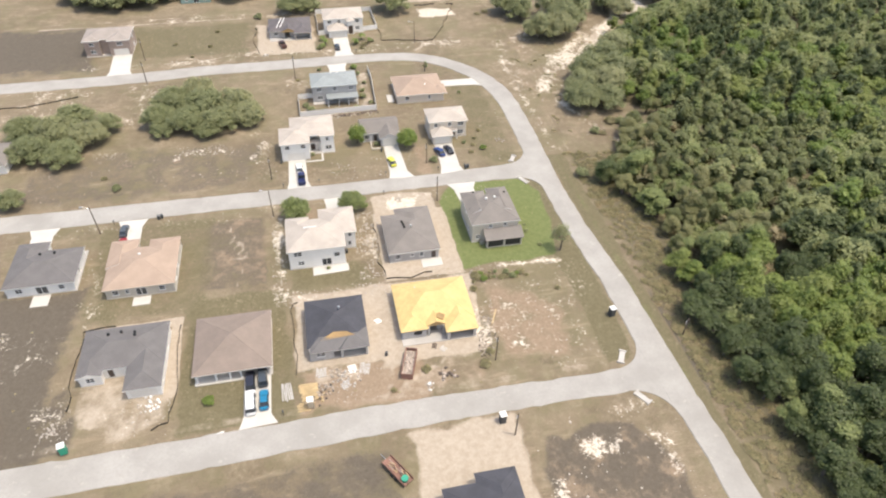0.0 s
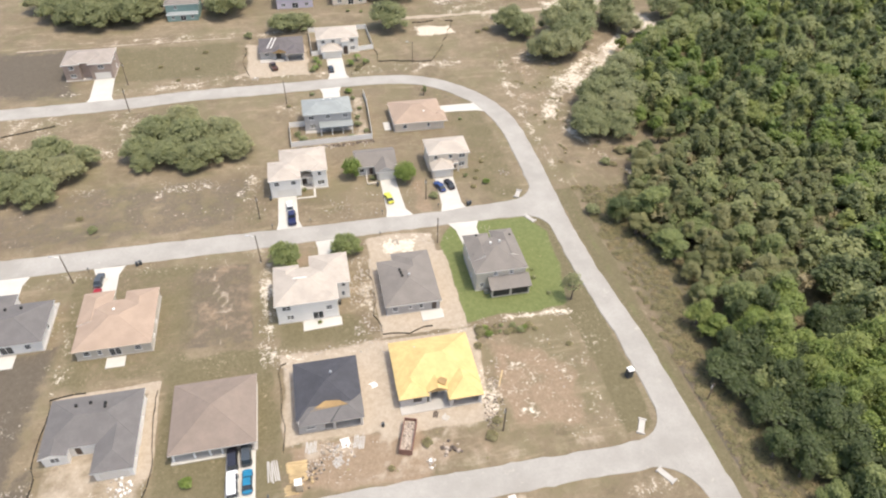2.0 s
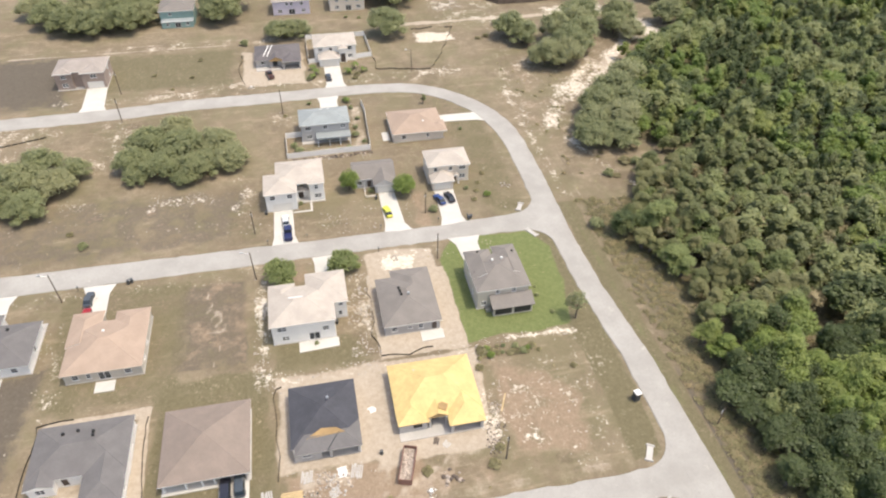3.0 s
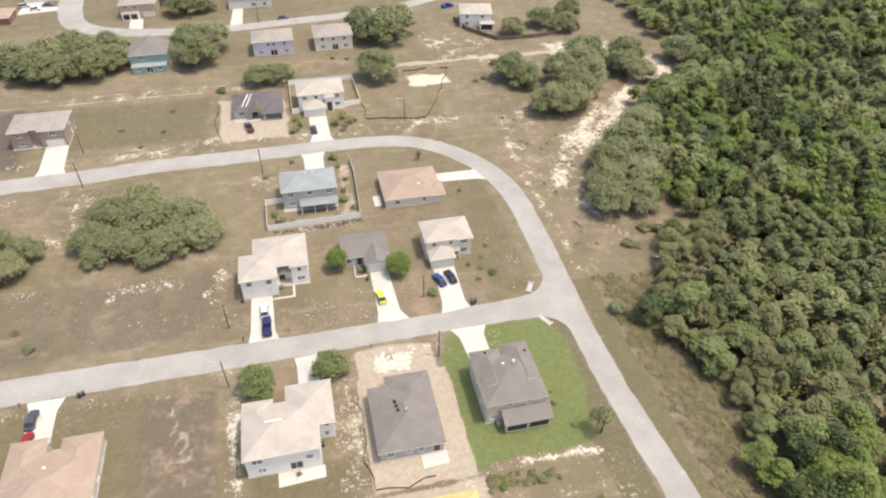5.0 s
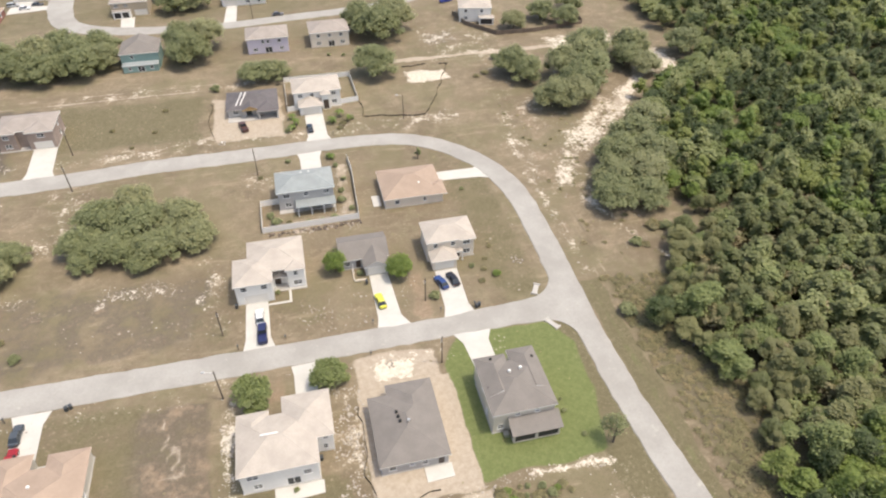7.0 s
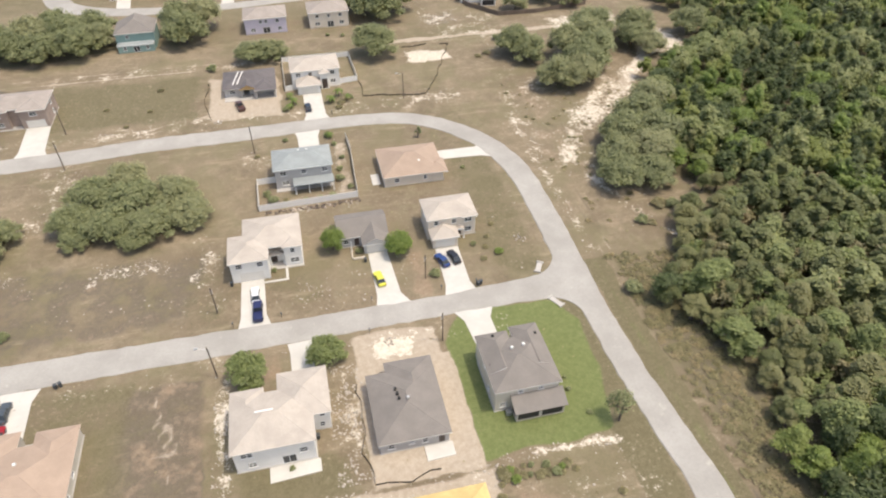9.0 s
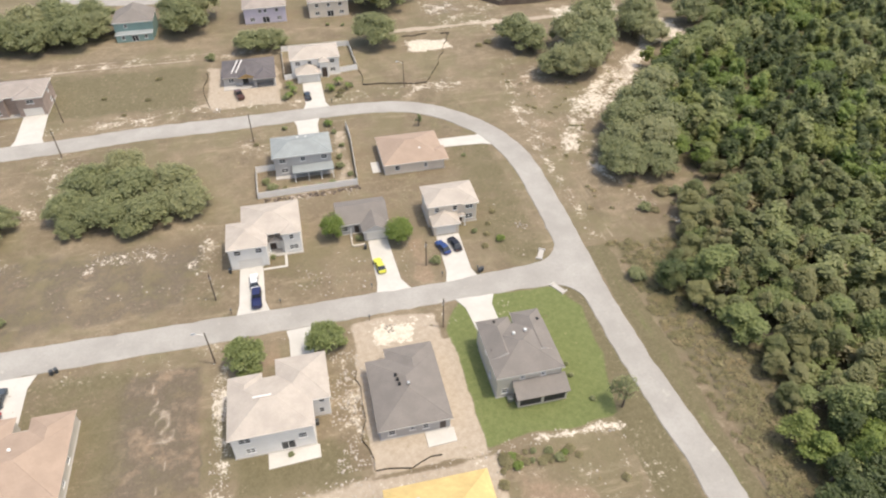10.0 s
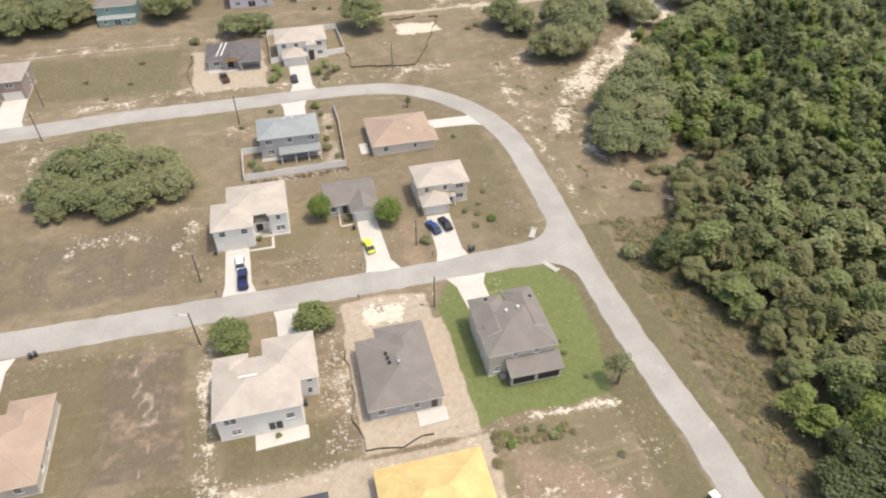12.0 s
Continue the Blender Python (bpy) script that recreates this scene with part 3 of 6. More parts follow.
DRIVES = [[(-14.1, 87.6), (-14.1, 77), (-14.9, 74.5), (-8.0, 74.8), (-9.2, 77), (-9.1, 87.6)],
          [(-63.4, 131), (-63.6, 137), (-64.6, 139.8), (-57.8, 139.8), (-58.8, 137), (-58.6, 131)],
          [(-43.4, 128.6), (-43.6, 137), (-44.6, 139.8), (-37.8, 139.8), (-38.8, 137), (-38.6, 128.6)],
          [(5.2, 129), (5.2, 138), (4.8, 140.2), (9.9, 140.4), (9.4, 138), (9.2, 129)],
          [(39.6, 128.4), (38.6, 138.4), (37.2, 141), (45.2, 141.5), (43.8, 138.4), (44, 128.4)],
          [(-3.4, 159.2), (-3.6, 149), (-4.2, 145.8), (2.2, 145.8), (1.3, 149), (1.2, 159.2)],
          [(23.3, 162.2), (23.2, 149), (22.6, 145.8), (29.6, 146), (28, 149), (27.4, 162.2)],
          [(37.8, 160.4), (37.4, 149), (36.6, 146), (43.4, 146.2), (42.5, 149), (42.8, 160.4)],
          [(11.8, 199), (11.8, 213), (11.2, 215.9), (18, 216.2), (17.2, 213), (17.2, 199)],
          [(45.8, 194.6), (57.5, 193.9), (61, 192.6), (59.3, 199.6), (57, 198.3), (45.8, 198.5)],
          [(-60, 234.5), (-59.4, 222), (-60, 219), (-52, 219.2), (-53, 222), (-53.8, 234.5)],
          [(15, 237), (15, 224.5), (14.2, 221.8), (21.4, 222), (20.5, 224.5), (20.4, 237)],
          [(-48, 328.5), (-47, 317.5), (-42, 316.5), (-43, 328.5)],
          [(-92, 341.5), (-92, 354.8), (-84, 354.8), (-84, 349), (-77.5, 348), (-77.5, 344)],
          [(-8.5, 332), (-9.5, 315), (-4.8, 315), (-4.5, 332)]]
for pts in DRIVES:
    slab("driveway", pts, "pale concrete driveway running to the street")
# patios and walks behind the houses
for pts in ([(0.6, 112.2), (8.6, 112.6), (8.6, 115), (0.6, 115)], [(25.2, 110.4), (29.9, 110.6), (29.9, 113.2), (25.2, 113.2)], [(-37.6, 109.8), (-34, 109.8), (-34, 112.4), (-37.6, 112.4)],
            [(-58.5, 113.2), (-55, 113.2), (-55, 116.6), (-58.5, 116.6)], [(28.2, 187), (30.2, 187), (30.2, 191.5), (28.2, 191.5)], [(1.3, 157.9), (6.2, 157.9), (6.2, 162), (5.7, 162), (5.7, 158.4), (1.3, 158.4)]):
    slab("patio", pts, "bare pale concrete patio slab", 0.08, category="patio")
for x, y, yaw in ((59.6, 77.4, 60), (59.6, 67.4, 120), (57.8, 139.4, 120), (57.8, 149.8, 60)):
    bm = boxes((-1.6, 1.6, -0.55, 0.55, -0.1, 0.14), (-1.7, -1.4, -0.75, 0.75, -0.1, 0.3), (1.4, 1.7, -0.75, 0.75, -0.1, 0.3), bevel=0.04)
    c = part("culvert_headwall", bm, M_SLAB, None)
    c.matrix_world = pose(x, y, 0, 0, 0, yaw)
    tagged(c, "short weathered concrete culvert headwall at the corner", "culvert", "culverts at the street corners")

# ---- houses ----
T = 0.2   # wall thickness


def wall_side(side, x0, x1, y0, y1, z0, h, ops):
    """One thick wall with its openings left free, as one connected sheet."""
    u0, u1 = (x0, x1) if side in "SN" else (y0 + T, y1 - T)
    us = sorted({u0, u1, *[min(max(v, u0), u1) for o in ops for v in (o[0] - o[1] / 2, o[0] + o[1] / 2)]})
    zs = sorted({z0, h, *[min(max(v, z0), h) for o in ops for v in (o[2], o[3])]})
    out, inn = {"S": (y0, y0 + T), "N": (y1, y1 - T), "W": (x0, x0 + T), "E": (x1, x1 - T)}[side]
    bm = bmesh.new()
    grid = {}

    def vert(i, j, k):
        if (i, j, k) not in grid:
            d = inn if k else out
            grid[i, j, k] = bm.verts.new((us[i], d, zs[j]) if side in "SN" else (d, us[i], zs[j]))
        return grid[i, j, k]

    def solid(i, j):
        if not (0 <= i < len(us) - 1 and 0 <= j < len(zs) - 1):
            return False
        u, z = (us[i] + us[i + 1]) / 2, (zs[j] + zs[j + 1]) / 2
        return not any(abs(o[0] - u) < o[1] / 2 and o[2] < z < o[3] for o in ops)
    for i in range(len(us) - 1):
        for j in range(len(zs) - 1):
            if not solid(i, j):
                continue
            for k in (0, 1):
                bm.faces.new([vert(i + a, j + b, k) for a, b in ((0, 0), (1, 0), (1, 1), (0, 1))])
            for (di, dj), (p, q) in (((-1, 0), ((0, 0), (0, 1))), ((1, 0), ((1, 0), (1, 1))), ((0, -1), ((0, 0), (1, 0))), ((0, 1), ((0, 1), (1, 1)))):
                if not solid(i + di, j + dj):
                    bm.faces.new([vert(i + p[0], j + p[1], 0), vert(i + q[0], j + q[1], 0), vert(i + q[0], j + q[1], 1), vert(i + p[0], j + p[1], 1)])
    return bm


def frame_sheet(us, zs, y0, y1):
    """A window frame in one piece: the odd cells of the grid stay open."""
    bm = bmesh.new()
    grid = {}

    def vert(i, j, k):
        if (i, j, k) not in grid:
            grid[i, j, k] = bm.verts.new((us[i], y1 if k else y0, zs[j]))
        return grid[i, j, k]

    def solid(i, j):
        return 0 <= i < len(us) - 1 and 0 <= j < len(zs) - 1 and not (i % 2 and j % 2)
    for i in range(len(us) - 1):
        for j in range(len(zs) - 1):
            if not solid(i, j):
                continue
            for k in (0, 1):
                bm.faces.new([vert(i + a, j + b, k) for a, b in ((0, 0), (1, 0), (1, 1), (0, 1))])
            for (di, dj), (p, q) in (((-1, 0), ((0, 0), (0, 1))), ((1, 0), ((1, 0), (1, 1))), ((0, -1), ((0, 0), (1, 0))), ((0, 1), ((0, 1), (1, 1)))):
                if not solid(i + di, j + dj):
                    bm.faces.new([vert(i + p[0], j + p[1], 0), vert(i + q[0], j + q[1], 0), vert(i + q[0], j + q[1], 1), vert(i + p[0], j + p[1], 1)])
    return bm


def opening_parts(root, side, x0, x1, y0, y1, o, trim):
    """The window, door or garage door that fills an opening."""
    u, w, lo, hi, what = o
    if what == "open":
        return
    yaw = {"S": 0, "E": 90, "N": 180, "W": 270}[side]
    px, py = {"S": (u, y0), "N": (u, y1), "W": (x0, u), "E": (x1, u)}[side]
    m = pose(px, py, lo, 0, 0, yaw)
    hh = hi - lo
    f = 0.07
    if what == "window":
        us = [-w / 2, -w / 2 + f] + ([-0.04, 0.04] if w > 1.3 else []) + [w / 2 - f, w / 2]
        zs = [0, f, hh / 2 - 0.03, hh / 2 + 0.03, hh - f, hh]
        win = part("window", frame_sheet(us, zs, -0.04, 0.1), trim, root)
        win.matrix_basis = m
        part("sill", boxes((-w / 2 - 0.08, w / 2 + 0.08, -0.1, -0.002, -0.08, -0.002)), trim, win)
        part("pane", boxes((-w / 2 + f, w / 2 - f, 0.03, 0.05, f, hh - f)), M_GLASS, win)
    elif what == "door":
        d = part("door", boxes((-w / 2, w / 2, 0.04, 0.1, 0, hh), (-w / 2 + 0.15, w / 2 - 0.15, 0.03, 0.05, 0.2, hh * 0.45), (-w / 2 + 0.15, w / 2 - 0.15, 0.03, 0.05, hh * 0.52, hh - 0.15)), M_DOOR, root, "dark panelled door")
        d.matrix_basis = m
    elif what == "slider":
        d = part("sliding_door", frame_sheet([-w / 2, -w / 2 + 0.08, -0.05, 0.05, w / 2 - 0.08, w / 2], [0, 0.08, hh - 0.08, hh], 0.0, 0.1), trim, root)
        d.matrix_basis = m
        part("pane", boxes((-w / 2 + 0.08, w / 2 - 0.08, 0.04, 0.06, 0.08, hh - 0.08)), M_GLASS, d)
    elif what == "garage":
        g = part("garage_door", boxes((-w / 2, w / 2, 0.09, 0.13, 0, hh)), M_GARAGE, root, "pale sectional garage door")
        for k in range(4):
            part("door_section", boxes((-w / 2 + 0.02, w / 2 - 0.02, 0.06, 0.089, k * hh / 4 + 0.015, (k + 1) * hh / 4 - 0.015)), M_GARAGE, g)
        g.matrix_basis = m
    elif what == "screen":
        g = part("porch_screen", boxes((-w / 2, w / 2, 0.08, 0.1, 0, hh)), M_SCREEN, root, "dark insect screen")
        g.matrix_basis = m


def block(root, x0, x1, y0, y1, h, mat, ops=(), z0=0.0, trim=None):
    """A walled block. ops: side, centre along the wall, width, sill, head, what."""
    for side in "SNWE":
        part("wall", wall_side(side, x0, x1, y0, y1, z0, h, [o[1:5] for o in ops if o[0] == side]), mat, root)
    for o in ops:
        opening_parts(root, o[0], x0, x1, y0, y1, o[1:], trim or M_TRIM)


def roof(root, x0, x1, y0, y1, z, pitch, mat, ridge="x", hips=(True, True), over=0.4, wall=None, lip=0.18, fascia=None, name="roof", label=""):
    """A closed hip or gable roof over a rectangle; hips: at the low and the high end of the ridge."""
    k = sum(1 for o in root.children if o.name.startswith("roof") and "vent" not in o.name)
    z, over = z - 0.03 * k, over - 0.03 * k        # a wing tucks just under the main roof
    x0, x1, y0, y1 = x0 - over, x1 + over, y0 - over, y1 + over
    if ridge == "x":
        half = (y1 - y0) / 2
        a = (x0 + (min(half, (x1 - x0) / 2 - 0.02) if hips[0] else 0), (y0 + y1) / 2)
        b = (x1 - (min(half, (x1 - x0) / 2 - 0.02) if hips[1] else 0), (y0 + y1) / 2)
    else:
        half = (x1 - x0) / 2
        a = ((x0 + x1) / 2, y0 + (min(half, (y1 - y0) / 2 - 0.02) if hips[0] else 0))
        b = ((x0 + x1) / 2, y1 - (min(half, (y1 - y0) / 2 - 0.02) if hips[1] else 0))
    e = z + half * pitch
    c = [(x0, y0), (x1, y0), (x1, y1), (x0, y1)]
    verts = [(*p, z) for p in c] + [(*p, z - lip) for p in c] + [(*a, e), (*b, e)]
    if ridge == "x":
        slopes = [((0, 1, 9, 8), 0), ((2, 3, 8, 9), 0), ((3, 0, 8), 0 if hips[0] else 2), ((1, 2, 9), 0 if hips[1] else 2)]
    else:
        slopes = [((1, 2, 9, 8), 0), ((3, 0, 8, 9), 0), ((0, 1, 8), 0 if hips[0] else 2), ((2, 3, 9), 0 if hips[1] else 2)]
    faces = [f for f, _ in slopes] + [(4, 5, 1, 0), (5, 6, 2, 1), (6, 7, 3, 2), (7, 4, 0, 3), (7, 6, 5, 4)]
    ob = mesh_ob(name, verts, faces, [mat, fascia or M_TRIM, wall or M_TRIM], [s for _, s in slopes] + [1] * 5, root, label)
    # ridge and hip caps
    caps = [(8, 9)]
    if ridge == "x":
        caps += ([(0, 8), (3, 8)] if hips[0] else []) + ([(1, 9), (2, 9)] if hips[1] else [])
    else:
        caps += ([(0, 8), (1, 8)] if hips[0] else []) + ([(2, 9), (3, 9)] if hips[1] else [])
    bm = bmesh.new()
    for i, j in caps:
        p, q = Vector(verts[i]), Vector(verts[j])
        if (q - p).length > 0.3:
            cyl(bm, p, q, 0.03, 0.03, 5)
    cap = part("ridge_cap", bm, mat, ob)
    return ob


def vents(root, pts, mat=None):
    for x, y, z in pts:
        bm = boxes((x - 0.22, x + 0.22, y - 0.22, y + 0.22, z - 0.25, z + 0.22), bevel=0.04)
        part("roof_vent", bm, mat or M_BLACK, root, "small roof vent")


def columns(root, pts, h, mat, s=0.3):
    for x, y in pts:
        part("column", boxes((x - s / 2, x + s / 2, y - s / 2, y + s / 2, 0, h), (x - s / 2 - 0.06, x + s / 2 + 0.06, y - s / 2 - 0.06, y + s / 2 + 0.06, 0.0, 0.25), bevel=0.015), mat, root)


def floor_slab(root, x0, x1, y0, y1, mat=None, grow=0.15):
    part("foundation", boxes((x0 - grow, x1 + grow, y0 - grow, y1 + grow, -0.3, 0.09)), mat or M_SLAB, root)


def house(label, group="houses on the lots"):
    return thing("house", 0, 0, 0, 0, label, "house", group)


def W(side, u, w=1.2, lo=0.9, hi=2.1):
    return (side, u, w, lo, hi, "window")


def W2(side, u, w=1.2, lo=3.6, hi=4.8):
    return (side, u, w, lo, hi, "window")


E1, E2, P = 2.75, 5.4, 0.33

# near row, fronts to the south street
h = house("single-storey grey-roofed house being finished on a bare sandy lot")
floor_slab(h, -44, -28.9, 91, 101)
block(h, -44, -28.9, 91, 101, E1, M_WHITE, [W("N", -40), W("N", -33), W("E", 96, 1.0), ("S", -38.6, 1.0, 0.09, 2.15, "door"), W("W", 96)])
block(h, -35, -28.9, 85.2, 90.99, E1, M_WHITE, [("S", -32, 4.8, 0.09, 2.3, "garage"), W("E", 88, 0.9)])
block(h, -44, -40, 89.6, 90.99, E1, M_WHITE, [W("S", -42, 1.5)])
roof(h, -44, -28.9, 91, 101, E1, P, R_GREYB, "x", (True, True))
roof(h, -35, -28.9, 85.2, 95, E1, P, R_GREYB, "y", (True, False), wall=M_WHITE)
roof(h, -44, -40, 89.6, 94, E1, P, R_GREYB, "y", (False, False), wall=M_WHITE)
vents(h, [(-34.5, 98.2, 4.15), (-34.3, 97.2, 4.5), (-39.5, 98.6, 4.0), (-37.2, 99, 3.8)])

h = house("single-storey white house with brown shingle roof and front porch")
floor_slab(h, -22.9, -8.9, 86.2, 100.4)
block(h, -22.9, -8.9, 88.2, 100.4, E1, M_CREAM, [("S", -11.4, 4.6, 0.09, 2.35, "open"), W("S", -20.8, 1.7), ("S", -16.5, 1.1, 0.09, 2.15, "door"), W("S", -18.4, 0.9), W("E", 94), W("N", -18), W("N", -13), W("W", 95)])
# near-black panel: the open garage's inside shade is put into its colour
part("garage_back_wall", boxes((-14, -9.2, 92.5, 92.7, 0.1, E1)), M_DOOR, h)
roof(h, -22.9, -8.9, 86.2, 100.4, E1, 0.36, R_BROWN, "x", (True, True))
columns(h, [(-22.7, 86.5), (-19.2, 86.5), (-16.6, 86.5), (-14.6, 86.5)], E1 - 0.18, M_TRIM)
part("porch_beam", boxes((-22.9, -14.4, 86.35, 86.65, 2.35, E1 - 0.19)), M_TRIM, h)
part("porch_floor", boxes((-23.2, -14.2, 85.7, 88.2, -0.2, 0.16)), M_CONC, h)

h = house("unfinished single-storey block house with new charcoal shingle roof")
floor_slab(h, -1.4, 9.9, 87.9, 101.3)
block(h, -1.4, 9.9, 89.4, 101.3, E1, M_BLOCK, [W("N", 2), W("N", 7), W("E", 95), W("W", 94)])
block(h, -1.4, 3.2, 87.9, 89.39, E1, M_BLOCK, [W("S", 0.7, 1.6)])
block(h, 4.6, 9.9, 87.6, 89.39, E1, M_BLOCK, [("S", 7.3, 4.4, 0.09, 2.3, "open")])
# near-black backing for the open garage, inside shade as colour
part("garage_back_wall", boxes((4.6, 9.9, 89.41, 89.6, 0.1, 2.5)), M_DOOR, h)
roof(h, -1.4, 9.9, 89, 101.3, E1, 0.34, R_BLACK, "x", (True, True), fascia=M_BLOCK)
roof(h, -0.9, 9.9, 87.6, 92.2, E1 + 0.08, 0.36, R_GREYB, "x", (True, True), fascia=M_BLOCK)
saddle = bmesh.new()
ridge_pts = ((0.9, 89.6, 3.66), (7.6, 89.85, 3.86), (6.2, 90.9, 3.92), (3.6, 91.2, 3.95))
top = [saddle.verts.new(p) for p in ridge_pts]
low = [saddle.verts.new((x, y, z - 0.5)) for x, y, z in ridge_pts]
saddle.faces.new(top)
saddle.faces.new(low[::-1])
for q in range(4):
    saddle.faces.new((top[q], low[q], low[(q + 1) % 4], top[(q + 1) % 4]))
# dark strip laid where the valley between the wings lies in shade
valley = bmesh.new()
cyl(valley, (4.3, 87.25, 2.88), (6.6, 90.1, 3.86), 0.13, 0.05, 4)
part("valley_flashing", valley, M_PLASTIC_D, h, "dark strip standing in for the shaded gap between roof wings")
part("bare_sheathing", saddle, M_DECK2, h, "raw wooden roof sheathing not yet shingled")
vents(h, [(5.2, 96.6, 5.1)], M_STEEL)

h = house("unfinished single-storey block house with bright yellow roof sheathing")
floor_slab(h, 17.2, 32.2, 88.3, 103)
block(h, 17.2, 32.2, 91.6, 103, E1, M_BLOCK, [W("N", 20), W("N", 28, 1.8, 0.1, 2.1), ("S", 23.8, 1.6, 0.09, 2.4, "open"), W("W", 97), W("E", 97)])
block(h, 17.2, 22.2, 89.9, 91.59, E1, M_BLOCK, [("S", 20.4, 1.6, 0.8, 2.1, "open")])
block(h, 26.2, 32.2, 88.3, 91.59, E1, M_BLOCK, [("S", 29.2, 4.8, 0.09, 2.35, "open")])
# near-black panels behind the openings, the dark interior given by colour
part("garage_back_wall", boxes((26.2, 32.2, 91.61, 91.7, 0.1, 2.5)), M_DOOR, h)
part("inner_wall", boxes((17.2, 22.2, 91.61, 91.7, 0.1, 2.5)), M_DOOR, h)
roof(h, 17.2, 32.2, 91.2, 103, E1, 0.46, M_DECK, "x", (True, True), fascia=M_LUMBER)
roof(h, 17.2, 22.2, 89.9, 97, E1, 0.46, M_DECK, "y", (True, False), fascia=M_LUMBER)
roof(h, 26.2, 32.2, 88.3, 97, E1, 0.46, M_DECK, "y", (True, False), fascia=M_LUMBER)
roof(h, 22.6, 25.8, 90.4, 97, E1 + 0.35, 0.5, M_DECK, "y", (False, False), fascia=M_LUMBER, wall=M_DECK2)
columns(h, [(22.7, 90.2), (25.7, 90.2)], E1, M_BLOCK, 0.35)
gap = bmesh.new()
rim = ((24.4, 91.2, 4.16), (25.7, 90.8, 3.52), (26.3, 91.9, 3.80), (25.2, 92.4, 4.10), (24.5, 92.0, 4.22))
up = [gap.verts.new(p) for p in rim]
dn = [gap.verts.new((x, y, z - 0.6)) for x, y, z in rim]
gap.faces.new(up)
gap.faces.new(dn[::-1])
for q in range(5):
    gap.faces.new((up[q], dn[q], dn[(q + 1) % 5], up[(q + 1) % 5]))
part("unsheathed_bay", gap, M_DECK2, h, "dark bare roof timbers over the entrance")
vents(h, [(21.5, 100.2, 4.0)], M_STEEL)

# second row, backs to the camera
h = house("single-storey white house with blue-grey shingle roof")
floor_slab(h, -63.6, -49.9, 117, 130)
block(h, -63.6, -49.9, 117, 128, E1, M_WHITE, [W("S", -61, 1.4), ("S", -56.5, 2.4, 0.09, 2.15, "slider"), W("S", -52.5, 1.2), W("E", 122), W("N", -53)])
block(h, -63.6, -57.6, 128.01, 131.2, E1, M_WHITE, [("N", -60.8, 4.6, 0.09, 2.3, "garage")])
roof(h, -63.6, -49.9, 117, 128, E1, P, R_GREYB, "x", (True, True))
roof(h, -63.6, -57.6, 124, 131.2, E1, P, R_GREYB, "y", (False, True), wall=M_WHITE)
vents(h, [(-58, 126, 3.9), (-55, 126, 3.9)])

h = house("single-storey tan house with terracotta shingle roof")
floor_slab(h, -43, -29, 112.9, 128)
block(h, -43, -29, 112.9, 125.5, E1, M_BEIGE, [W("S", -41, 1.3), W("S", -38.6, 0.8), ("S", -35.8, 2.2, 0.09, 2.15, "slider"), W("S", -31.5, 1.3), W("E", 120), W("E", 116), W("W", 118)])
block(h, -43.4, -38, 125.51, 128.6, E1, M_BEIGE, [("N", -41, 4.6, 0.09, 2.3, "garage")])
block(h, -35, -29, 125.51, 128, E1, M_BEIGE, [W("N", -32, 1.5)])
roof(h, -43, -29, 112.9, 125.5, E1, P, R_ORANGE, "x", (True, True), fascia=M_CREAM)
roof(h, -43.4, -38, 120, 128.6, E1, P, R_ORANGE, "y", (False, True), fascia=M_CREAM)
roof(h, -35, -29, 120, 128, E1, P, R_ORANGE, "y", (False, True), fascia=M_CREAM)
vents(h, [(-36.5, 121.6, 4.3)], M_TRIM)

h = house("two-storey white stucco house with pale tan shingle roof")
floor_slab(h, -4.3, 8.1, 115.2, 125)
block(h, -4.3, 8.1, 115.2, 125, E2, M_WHITE, [W2("S", -2.3, 1.8), W("S", -1.8, 1.4), ("S", 3.9, 2.2, 0.09, 2.15, "slider"), W("S", 6.3, 1.3, 2.4, 3.6), W("E", 119, 0.9), W("W", 119), W2("W", 121)])
block(h, 3.4, 11.0, 120.3, 128.9, E2, M_WHITE, [W2("S", 9.8, 0.9), W("S", 9.6, 0.8), W2("E", 124, 0.9), ("N", 7.2, 4.6, 0.09, 2.3, "garage")])
block(h, -4.3, 0.5, 125.01, 126.6, E2, M_WHITE, [W2("N", -2, 1.2)])
roof(h, -4.3, 8.1, 115.2, 125.4, E2, 0.34, R_TAN, "x", (True, True))
roof(h, 3.4, 11.0, 119.9, 128.9, E2 - 0.02, 0.34, R_TAN, "x", (True, True))
roof(h, -4.3, 0.5, 121, 126.6, E2, 0.34, R_TAN, "y", (False, True))
part("ridge_vent", boxes((-0.5, 2.4, 120.75, 121.0, 6.9, 7.14), bevel=0.03), M_VINYL, h, "pale ridge vent")

h = house("new single-storey grey house with grey shingle roof on sandy lot")
floor_slab(h, 18.1, 29.4, 113.4, 127)
block(h, 18.1, 29.4, 113.4, 127, E1, M_GREYW, [W("S", 19.9, 1.2), W("S", 23.2, 0.9, 1.2, 2.0), W("S", 25.4, 1.0), ("S", 28.2, 1.0, 0.09, 2.15, "door"), W("E", 120), W("W", 117)])
block(h, 21.6, 29.4, 127.01, 129.2, E1, M_GREYW, [("N", 26.4, 4.6, 0.09, 2.3, "garage")])
roof(h, 18.1, 29.4, 113.4, 127, E1, 0.34, R_GREY, "y", (True, True))
roof(h, 21.6, 29.4, 121, 129.2, E1, 0.34, R_GREY, "y", (False, True))
vents(h, [(22.2, 122.2, 4.55), (22.35, 121.2, 4.6), (22.5, 120.2, 4.65)])
vents(h, [(23.9, 119.6, 5.2)], M_STEEL)

